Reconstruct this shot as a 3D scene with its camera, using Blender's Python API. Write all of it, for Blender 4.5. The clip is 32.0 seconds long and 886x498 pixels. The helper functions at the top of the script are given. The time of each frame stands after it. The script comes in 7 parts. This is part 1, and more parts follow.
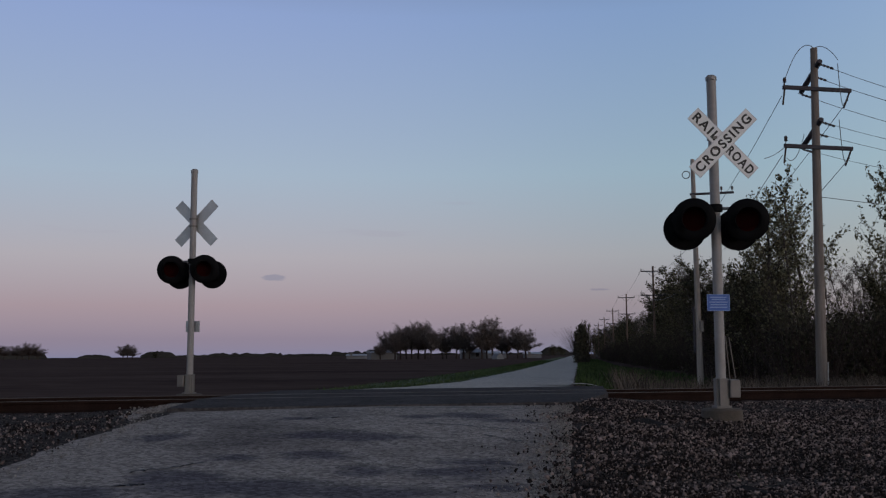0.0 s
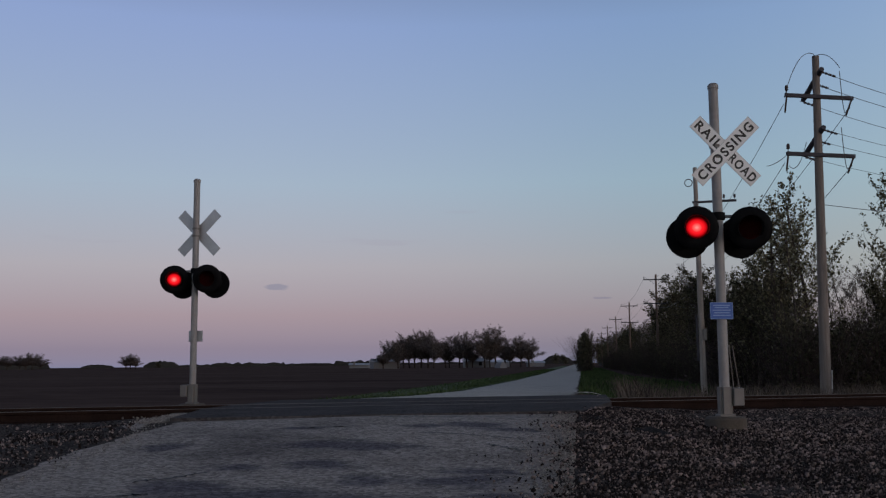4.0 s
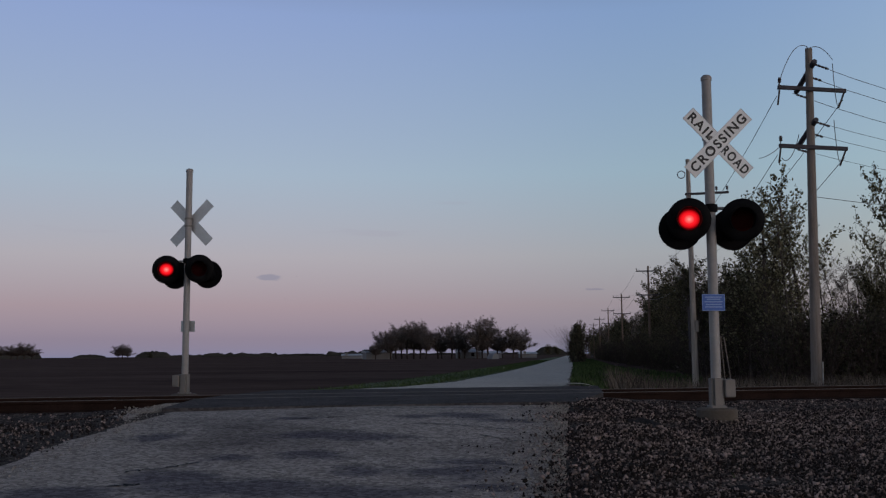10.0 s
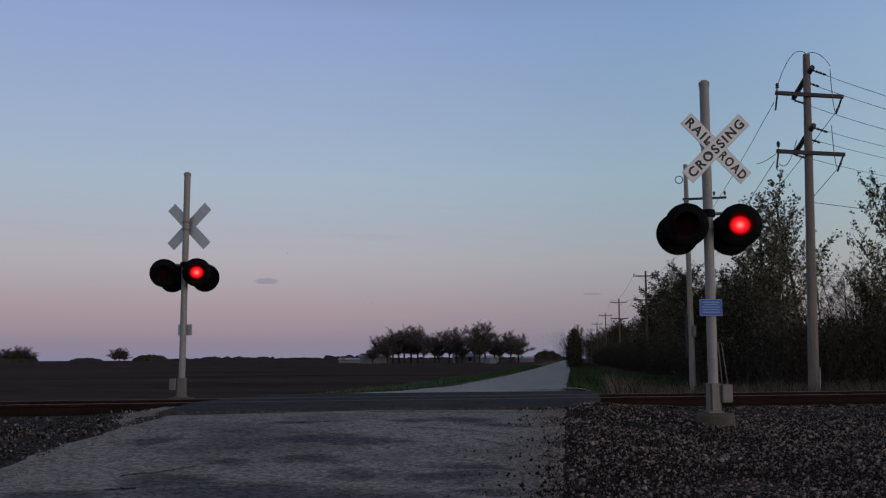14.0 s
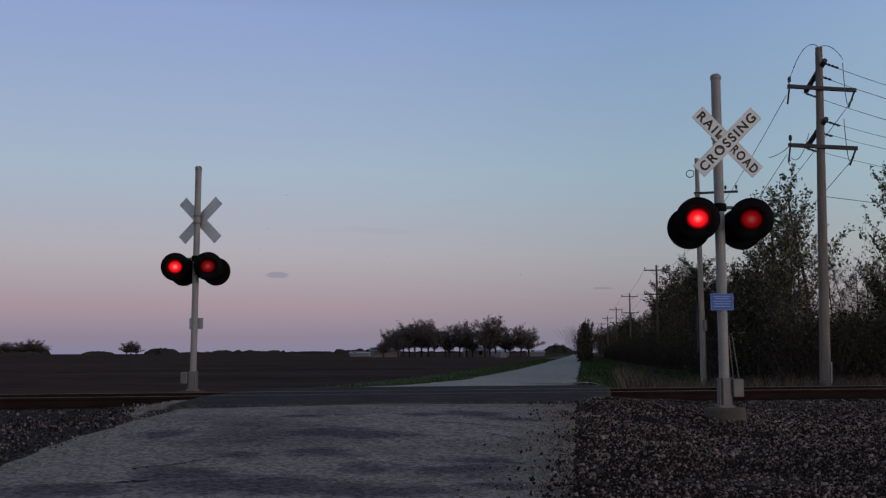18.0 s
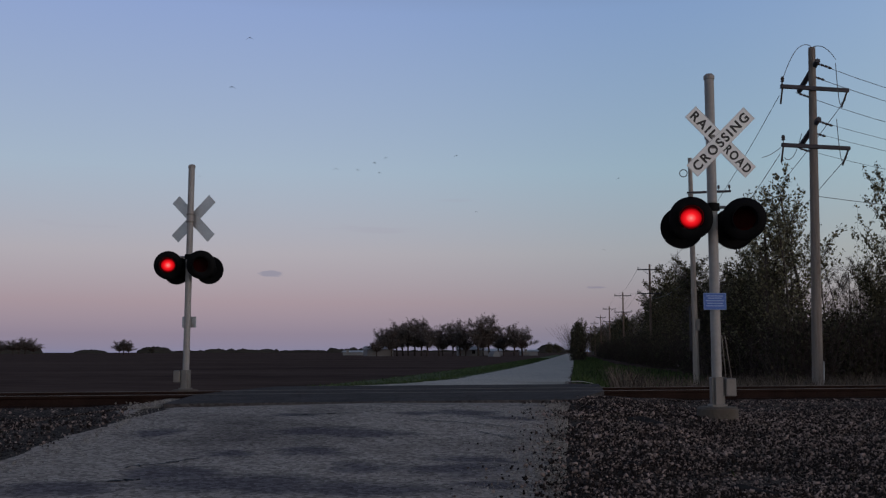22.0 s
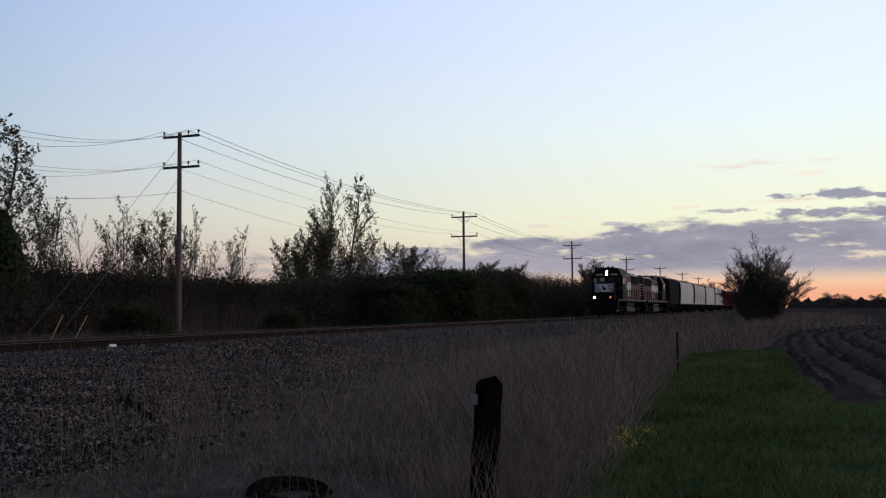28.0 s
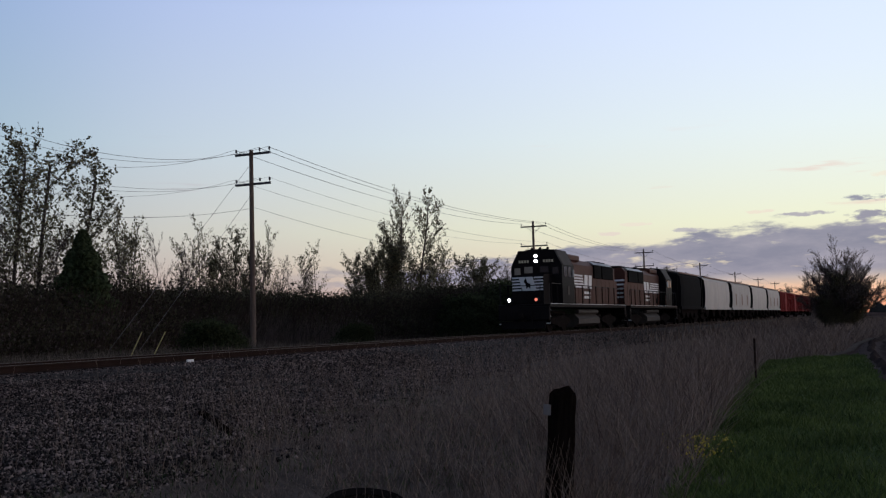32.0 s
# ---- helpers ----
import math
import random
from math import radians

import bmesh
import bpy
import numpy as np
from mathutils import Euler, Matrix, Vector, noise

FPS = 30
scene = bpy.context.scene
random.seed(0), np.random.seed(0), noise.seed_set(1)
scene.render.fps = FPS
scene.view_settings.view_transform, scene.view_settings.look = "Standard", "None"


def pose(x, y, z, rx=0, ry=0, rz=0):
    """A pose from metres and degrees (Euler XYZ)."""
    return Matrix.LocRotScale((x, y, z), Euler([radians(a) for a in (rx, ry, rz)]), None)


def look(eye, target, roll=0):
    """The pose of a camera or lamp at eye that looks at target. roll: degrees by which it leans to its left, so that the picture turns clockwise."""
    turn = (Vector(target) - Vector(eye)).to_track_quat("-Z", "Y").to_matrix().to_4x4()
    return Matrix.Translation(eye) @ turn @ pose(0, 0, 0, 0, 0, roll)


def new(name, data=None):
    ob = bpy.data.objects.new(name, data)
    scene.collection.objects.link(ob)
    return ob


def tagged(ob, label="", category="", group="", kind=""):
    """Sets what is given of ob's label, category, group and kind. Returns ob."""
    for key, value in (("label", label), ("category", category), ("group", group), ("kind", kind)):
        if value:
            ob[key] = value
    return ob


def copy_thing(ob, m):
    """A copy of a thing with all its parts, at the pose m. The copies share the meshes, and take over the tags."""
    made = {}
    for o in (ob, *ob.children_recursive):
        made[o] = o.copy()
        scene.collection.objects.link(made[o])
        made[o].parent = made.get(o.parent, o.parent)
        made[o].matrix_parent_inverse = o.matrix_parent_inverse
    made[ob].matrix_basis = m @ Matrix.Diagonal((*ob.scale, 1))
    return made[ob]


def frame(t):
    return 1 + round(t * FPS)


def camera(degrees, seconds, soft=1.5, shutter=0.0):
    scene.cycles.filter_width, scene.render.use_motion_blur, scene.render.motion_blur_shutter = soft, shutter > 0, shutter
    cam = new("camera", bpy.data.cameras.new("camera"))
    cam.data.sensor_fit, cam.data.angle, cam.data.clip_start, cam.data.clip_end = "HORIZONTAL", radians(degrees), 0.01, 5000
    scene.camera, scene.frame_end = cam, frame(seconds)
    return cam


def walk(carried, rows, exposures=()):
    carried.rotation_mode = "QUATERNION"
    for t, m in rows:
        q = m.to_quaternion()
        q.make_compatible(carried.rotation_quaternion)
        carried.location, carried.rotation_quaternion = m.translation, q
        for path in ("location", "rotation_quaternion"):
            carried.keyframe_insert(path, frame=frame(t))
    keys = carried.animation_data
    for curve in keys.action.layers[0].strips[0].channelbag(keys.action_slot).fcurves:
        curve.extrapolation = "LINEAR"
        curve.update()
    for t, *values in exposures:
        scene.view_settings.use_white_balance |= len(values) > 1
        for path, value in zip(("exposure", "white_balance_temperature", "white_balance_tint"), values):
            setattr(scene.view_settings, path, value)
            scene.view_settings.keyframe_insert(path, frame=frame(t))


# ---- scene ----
cam = camera(47.54, 32.0, soft=1.25)
PATH = [
    (0.0, (0.000, -0.000, 1.50), (0.000, 19.891, 3.588), -0.42),
    (0.5, (0.000, -0.000, 1.50), (0.016, 19.888, 3.614), -0.44),
    (1.0, (0.000, -0.000, 1.50), (0.053, 19.883, 3.662), -0.36),
    (1.5, (0.000, -0.000, 1.50), (0.047, 19.882, 3.673), -0.24),
    (2.0, (0.000, -0.000, 1.50), (0.057, 19.881, 3.678), -0.11),
    (2.5, (0.000, -0.000, 1.50), (0.029, 19.879, 3.694), -0.32),
    (3.0, (0.000, -0.000, 1.50), (0.006, 19.876, 3.724), -0.34),
    (3.5, (0.000, -0.000, 1.50), (-0.042, 19.871, 3.764), -0.56),
    (5.5, (0.000, -0.000, 1.50), (-0.061, 19.872, 3.762), -0.61),
    (6.0, (0.000, -0.000, 1.50), (-0.036, 19.874, 3.741), -0.75),
    (6.5, (0.000, -0.000, 1.50), (-0.020, 19.875, 3.732), -0.84),
    (7.0, (0.000, -0.000, 1.50), (-0.016, 19.875, 3.729), -0.75),
    (7.5, (0.000, -0.000, 1.50), (0.000, 19.880, 3.689), -0.55),
    (8.0, (0.000, -0.000, 1.50), (0.058, 19.882, 3.666), -0.41),
    (8.5, (0.000, -0.000, 1.50), (0.105, 19.886, 3.627), -0.33),
    (9.0, (0.000, -0.000, 1.50), (0.104, 19.887, 3.618), -0.24),
    (9.5, (0.000, -0.000, 1.50), (0.088, 19.890, 3.590), -0.12),
    (10.0, (0.000, -0.000, 1.50), (0.091, 19.891, 3.583), -0.44),
    (10.5, (0.000, -0.000, 1.50), (0.087, 19.888, 3.610), -0.52),
    (11.0, (0.000, -0.000, 1.50), (0.077, 19.886, 3.629), -0.54),
    (11.5, (0.000, -0.000, 1.50), (0.074, 19.885, 3.645), -0.69),
    (12.0, (0.000, -0.000, 1.50), (0.077, 19.881, 3.674), -0.18),
    (12.5, (0.000, -0.000, 1.50), (0.106, 19.883, 3.656), -0.20),
    (13.0, (0.000, -0.000, 1.50), (0.155, 19.883, 3.654), -0.23),
    (13.5, (0.000, -0.000, 1.50), (0.157, 19.885, 3.638), -0.01),
    (14.0, (0.000, -0.000, 1.50), (0.138, 19.882, 3.668), -0.27),
    (14.5, (0.000, -0.000, 1.50), (0.121, 19.869, 3.784), -0.10),
    (16.5, (0.000, -0.000, 1.50), (0.043, 19.877, 3.711), -0.35),
    (17.0, (0.000, -0.000, 1.50), (0.007, 19.881, 3.677), -0.63),
    (17.5, (0.000, -0.000, 1.50), (-0.045, 19.889, 3.605), -0.41),
    (18.0, (0.000, -0.000, 1.50), (-0.071, 19.895, 3.550), -0.17),
    (18.5, (0.000, -0.000, 1.50), (-0.048, 19.899, 3.510), -0.01),
    (19.0, (0.000, -0.000, 1.50), (0.013, 19.900, 3.501), -0.04),
    (19.5, (0.000, -0.000, 1.50), (0.054, 19.901, 3.492), -0.13),
    (20.0, (0.000, -0.000, 1.50), (0.049, 19.901, 3.491), -0.72),
    (20.5, (0.000, -0.000, 1.50), (0.023, 19.902, 3.482), 0.03),
    (21.0, (0.000, -0.000, 1.50), (0.007, 19.898, 3.513), 0.21),
    (21.5, (0.000, -0.000, 1.50), (0.036, 19.897, 3.523), 0.11),
    (22.0, (0.000, -0.000, 1.50), (0.059, 19.897, 3.529), -0.09),
    (22.5, (0.000, -0.000, 1.50), (0.051, 19.896, 3.537), -0.12),
    (23.0, (0.000, -0.000, 1.50), (0.034, 19.899, 3.505), 0.08),
    (23.5, (0.000, -0.000, 1.50), (0.028, 19.898, 3.513), -0.14),
    (24.0, (0.000, -0.000, 1.50), (-0.029, 19.896, 3.539), -0.15),
    (24.5, (0.000, -0.000, 1.50), (-0.059, 19.898, 3.514), 0.20),
    (25.0, (0.010, -0.017, 1.50), (3.324, 19.609, 3.462), 0.23),
    (25.2, (0.020, -0.034, 1.50), (6.252, 18.871, 3.439), -0.12),
    (25.4, (0.029, -0.050, 1.50), (8.988, 17.716, 3.523), -0.52),
    (25.5, (0.034, -0.059, 1.50), (9.922, 17.204, 3.555), -0.53),
    (25.6, (0.039, -0.067, 1.50), (10.885, 16.598, 3.657), -0.75),
    (25.8, (0.049, -0.084, 1.50), (12.525, 15.466, 3.098), -0.77),
    (26.0, (0.059, -0.101, 1.50), (13.944, 14.237, 2.772), -1.06),
    (26.5, (0.095, -0.163, 1.50), (15.783, 12.183, 2.717), -0.50),
    (28.5, (0.140, -0.240, 1.50), (17.329, 9.914, 2.694), -0.63),
    (29.0, (0.140, -0.240, 1.50), (17.165, 10.183, 2.729), -0.66),
    (29.5, (0.140, -0.240, 1.50), (17.102, 10.289, 2.694), -0.95),
    (30.0, (0.140, -0.240, 1.50), (16.970, 10.494, 2.743), -0.97),
    (30.5, (0.140, -0.240, 1.50), (16.831, 10.702, 2.802), -1.51),
    (31.0, (0.140, -0.240, 1.50), (16.725, 10.853, 2.868), -1.55),
    (31.5, (0.140, -0.240, 1.50), (16.639, 10.977, 2.901), -1.39),
    (32.0, (0.140, -0.240, 1.50), (16.514, 11.152, 2.953), -1.47),
]
walk(cam, [(t, look(e, g, r)) for t, e, g, r in PATH],
     exposures=[(0.0, 0.0, 6500, 10), (24.6, 0.0, 6500, 10), (25.4, 0.27, 6400, 11), (26.0, 0.45, 6300, 12), (26.6, 0.42, 6280, 12), (28.3, 0.1, 6280, 12), (32.0, 0.06, 6280, 12)])
# ---------- light ----------
SUN_AZ = radians(132)
world = bpy.data.worlds.new("dusk_sky")
scene.world = world
world.use_nodes = True
wt = world.node_tree
wt.nodes.clear()


def wn(kind, **settings):
    n = wt.nodes.new(kind)
    for k, val in settings.items():
        if k == "operation":
            n.operation = val
        elif k == "blend":
            n.data_type, n.blend_type, n.clamp_factor = "RGBA", val, True
    return n


def wmath(op, a, b=None, c=None):
    n = wn("ShaderNodeMath", operation=op)
    for i, val in enumerate((a, b, c)):
        if val is None:
            continue
        if isinstance(val, (int, float)):
            n.inputs[i].default_value = val
        else:
            wt.links.new(val, n.inputs[i])
    return n.outputs[0]


def wramp(fac, stops):
    n = wn("ShaderNodeValToRGB")
    el = n.color_ramp.elements
    while len(el) < len(stops):
        el.new(0.5)
    for e, (p, col) in zip(el, stops):
        e.position, e.color = p, (*col, 1)
    wt.links.new(fac, n.inputs[0])
    return n.outputs[0]


def wmix(fac, a, b):
    n = wn("ShaderNodeMix", blend="MIX")
    wt.links.new(fac, n.inputs[0])
    for s, val in ((n.inputs[6], a), (n.inputs[7], b)):
        if isinstance(val, tuple):
            s.default_value = (*val, 1)
        else:
            wt.links.new(val, s)
    return n.outputs[2]


tc = wn("ShaderNodeTexCoord")
sep = wn("ShaderNodeSeparateXYZ")
wt.links.new(tc.outputs["Generated"], sep.inputs[0])
# height above the horizon, stretched so that the low sky has most of the ramp
elev = wmath("POWER", wmath("MAXIMUM", sep.outputs[2], 0.0), 0.5)
toward = wmath("ADD", wmath("MULTIPLY", sep.outputs[0], math.sin(SUN_AZ)),
               wmath("MULTIPLY", sep.outputs[1], math.cos(SUN_AZ)))
anti = wramp(elev, [(0.0, (0.222, 0.222, 0.34)), (0.13, (0.275, 0.23, 0.30)), (0.22, (0.38, 0.298, 0.335)),
                    (0.31, (0.43, 0.405, 0.445)), (0.42, (0.37, 0.46, 0.57)), (0.57, (0.27, 0.365, 0.615)),
                    (0.70, (0.085, 0.115, 0.20)), (1.0, (0.03, 0.04, 0.07))])
sol = wramp(elev, [(0.0, (0.86, 0.30, 0.15)), (0.12, (0.86, 0.42, 0.25)), (0.2, (0.86, 0.68, 0.45)),
                   (0.3, (0.87, 0.88, 0.62)), (0.42, (0.81, 0.89, 0.86)), (0.55, (0.72, 0.82, 1.02)),
                   (0.72, (0.17, 0.21, 0.30)), (1.0, (0.03, 0.04, 0.07))])
side = wn("ShaderNodeMapRange")
side.interpolation_type = "SMOOTHSTEP"
side.inputs[1].default_value, side.inputs[2].default_value = -0.55, 0.72
wt.links.new(toward, side.inputs[0])
sky_col = wmix(side.outputs[0], anti, sol)

# the sky square to the sunset is cooler and a little deeper
deep = wn("ShaderNodeMix", blend="MULTIPLY")
rise, fall = wn("ShaderNodeMapRange"), wn("ShaderNodeMapRange")
for n_, lo_, hi_ in ((rise, -0.8, -0.4), (fall, 0.0, -0.3)):
    n_.interpolation_type = "SMOOTHSTEP"
    n_.inputs[1].default_value, n_.inputs[2].default_value = lo_, hi_
    wt.links.new(toward, n_.inputs[0])
wt.links.new(wmath("MULTIPLY", rise.outputs[0], fall.outputs[0]), deep.inputs[0])
wt.links.new(sky_col, deep.inputs[6])
deep.inputs[7].default_value = (0.80, 0.905, 0.885, 1)
sky_col = deep.outputs[2]

# low bank of cloud on the sunset side, with ragged streaks over it
def cloud_noise(scale, flat, detail, rough, shift):
    cm = wn("ShaderNodeMapping")
    cm.inputs["Scale"].default_value = (1.0, 1.0, flat)
    cm.inputs["Location"].default_value = shift
    wt.links.new(tc.outputs["Generated"], cm.inputs[0])
    cn = wn("ShaderNodeTexNoise")
    cn.inputs["Scale"].default_value, cn.inputs["Detail"].default_value, cn.inputs["Roughness"].default_value = scale, detail, rough
    wt.links.new(cm.outputs[0], cn.inputs["Vector"])
    return cn.outputs[0]


def wrange(x, lo, hi):
    n = wn("ShaderNodeMapRange")
    n.interpolation_type = "SMOOTHSTEP"
    n.inputs[1].default_value, n.inputs[2].default_value = lo, hi
    wt.links.new(x, n.inputs[0])
    return n.outputs[0]


bank_noise = cloud_noise(7.0, 4.2, 9.0, 0.62, (0.3, 0.1, 0.2))
tear_noise = cloud_noise(16.0, 4.5, 7.0, 0.62, (0.0, 0.7, 0.0))
wisp_noise = cloud_noise(34.0, 3.2, 6.0, 0.62, (0.4, 0.1, 0.3))
# the top edge of the bank climbs towards the sunset
rim = wmath("MULTIPLY_ADD", toward, 0.072, 0.045)
under = wmath("DIVIDE", wmath("SUBTRACT", rim, sep.outputs[2]), 0.03)
body = wmath("MULTIPLY", wrange(wmath("ADD", under, wmath("MULTIPLY_ADD", bank_noise, 3.2, -1.6)), 0.0, 0.35), wrange(sep.outputs[2], 0.022, 0.042))
tears = wrange(wmath("ADD", wmath("MULTIPLY", tear_noise, 1.0), wmath("MULTIPLY", sep.outputs[2], 1.2)), 0.63, 0.74)
cover = wmath("MULTIPLY", wmath("MULTIPLY", body, wmath("SUBTRACT", 1.0, wmath("MULTIPLY", tears, 0.8))), wrange(toward, 0.02, 0.2))
# thin loose streaks higher up
loose_ = wmath("MULTIPLY", wrange(cloud_noise(6.5, 11.0, 5.0, 0.55, (1.3, 0.2, 0.6)), 0.62, 0.72),
               wmath("MULTIPLY", wrange(sep.outputs[2], 0.05, 0.08), wmath("SUBTRACT", 1.0, wrange(sep.outputs[2], 0.13, 0.2))))
shade = wramp(bank_noise, [(0.3, (0.42, 0.385, 0.43)), (0.62, (0.225, 0.228, 0.30))])
pink = wmix(wrange(toward, -0.2, 0.3), (0.33, 0.30, 0.38), (0.80, 0.58, 0.50))
cloudy = wmix(wmath("MULTIPLY", loose_, wmath("MULTIPLY_ADD", wrange(toward, -0.3, 0.25), 0.4, 0.15)), sky_col, pink)
cloudy = wmix(wmath("MULTIPLY", cover, 0.95), cloudy, shade)


def cloudlet(az, el, wide, high, strength, col, under_):
    """One small ragged cloud: its direction and half sizes in degrees."""
    a = radians(az)
    across = wmath("ADD", wmath("MULTIPLY", sep.outputs[0], math.cos(a)), wmath("MULTIPLY", sep.outputs[1], -math.sin(a)))
    ahead = wmath("ADD", wmath("MULTIPLY", sep.outputs[0], math.sin(a)), wmath("MULTIPLY", sep.outputs[1], math.cos(a)))
    px_ = wmath("DIVIDE", across, math.sin(radians(wide)))
    pz_ = wmath("DIVIDE", wmath("SUBTRACT", sep.outputs[2], math.sin(radians(el))), math.sin(radians(high)))
    r2 = wmath("ADD", wmath("MULTIPLY", px_, px_), wmath("MULTIPLY", pz_, pz_))
    body_ = wrange(wmath("SUBTRACT", wmath("MULTIPLY_ADD", wisp_noise, 6.0, -2.1), r2), -0.1, 0.7)
    return wmix(wmath("MULTIPLY", wmath("MULTIPLY", body_, wrange(ahead, 0.0, 0.2)), strength), under_, col)


for row in ((-9.6, 4.35, 0.75, 0.17, 0.75, (0.27, 0.265, 0.34)), (8.75, 3.6, 0.7, 0.1, 0.6, (0.22, 0.21, 0.28)), (80.5, 6.0, 3.2, 0.34, 0.9, (0.25, 0.25, 0.33)), (81.0, 5.05, 3.4, 0.36, 0.9, (0.26, 0.25, 0.33)),
            (75.3, 5.3, 1.5, 0.14, 0.8, (0.36, 0.33, 0.40)), (68.9, 4.75, 0.9, 0.14, 0.7, (0.40, 0.37, 0.44)), (72.8, 5.6, 0.7, 0.12, 0.4, (0.85, 0.62, 0.55)), (66.0, 5.2, 1.2, 0.1, 0.4, (0.85, 0.66, 0.60)),
            (64.5, 4.7, 0.8, 0.12, 0.5, (0.75, 0.58, 0.56)), (79.5, 7.2, 1.0, 0.2, 0.4, (0.9, 0.72, 0.55))):
    cloudy = cloudlet(*row, cloudy)
bg = wn("ShaderNodeBackground")
bg.inputs["Strength"].default_value = 1.0
wt.links.new(cloudy, bg.inputs[0])
wo = wn("ShaderNodeOutputWorld")
wt.links.new(bg.outputs[0], wo.inputs[0])

sun = new("sun", bpy.data.lights.new("sun", "SUN"))
sun.data.energy, sun.data.angle, sun.data.color = 0.7, radians(24), (1.0, 0.79, 0.70)
sun.matrix_world = look((0, 0, 0), (-math.sin(SUN_AZ), -math.cos(SUN_AZ), -0.1))

# ---------- places ----------
TURN = 11.0          # the track's x axis against the world's
CT, ST = math.cos(radians(TURN)), math.sin(radians(TURN))
TRACK_V, RAIL_Z = 17.8, 0.81
ROAD_AZ = 7.6
TR_, RD_ = TURN, -ROAD_AZ


def tr(u, v):
    """World x, y of a place u along the track and v across it."""
    return u * CT - v * ST, u * ST + v * CT


def to_uv(x, y):
    return x * CT + y * ST, -x * ST + y * CT


def polar(az, d):
    return d * math.sin(radians(az)), d * math.cos(radians(az))


def road_x(y):
    return -0.98 + (y - 14.0) * math.tan(radians(ROAD_AZ))


def interp(x, *pts):
    return np.interp(x, [p[0] for p in pts], [p[1] for p in pts])


def road_z(v):
    return interp(v, (-40, 0.0), (0, 0.02), (6, 0.24), (10, 0.5), (12.3, 0.67), (14.2, 0.765), (15.6, 0.79), (20.2, 0.79), (24, 0.72), (32, 0.52), (45, 0.3), (80, 0.12), (140, 0.0), (4000, 0.0))


def smooth(a, b, x):
    k = np.clip((x - a) / (b - a), 0, 1)
    return k * k * (3 - 2 * k)


def ground_z(x, y):
    u, v = to_uv(x, y)
    dv = v - TRACK_V
    near = interp(dv, (-60, -0.1), (-17, 0.0), (-10, 0.12), (-4.6, 0.44), (-2.4, 0.5), (0, 0.5))
    slope = interp(dv, (-60, -0.1), (-17, -0.02), (-8, -0.1), (-4.4, -0.02), (-2.2, 0.5), (0, 0.5))
    k = smooth(9, 34, u) + smooth(-9, -24, u)
    south = near * (1 - k) + slope * k
    north = interp(dv, (0, 0.5), (2.3, 0.5), (5.0, -0.1), (12, -0.15), (40, 0.0), (4000, 0.0))
    base = np.where(dv < 0, south, north)
    w = np.abs(x - road_x(y))
    rz = road_z(v) - 0.05
    return base + (rz - base) * (1 - smooth(2.9, 5.2, w))


def ballast_z(x, y):
    """The stones are heaped up to the tops of the ties."""
    u, v = to_uv(x, y)
    mound = 0.09 * np.exp(-((x - 3.87) ** 2 + (y - 14.0) ** 2) / 0.5)
    up = mound + 0.10 * (1 - smooth(1.55, 2.4, np.abs(v - TRACK_V))) * smooth(3.6, 4.6, np.abs(x - road_x(y)))
    return ground_z(x, y) + up

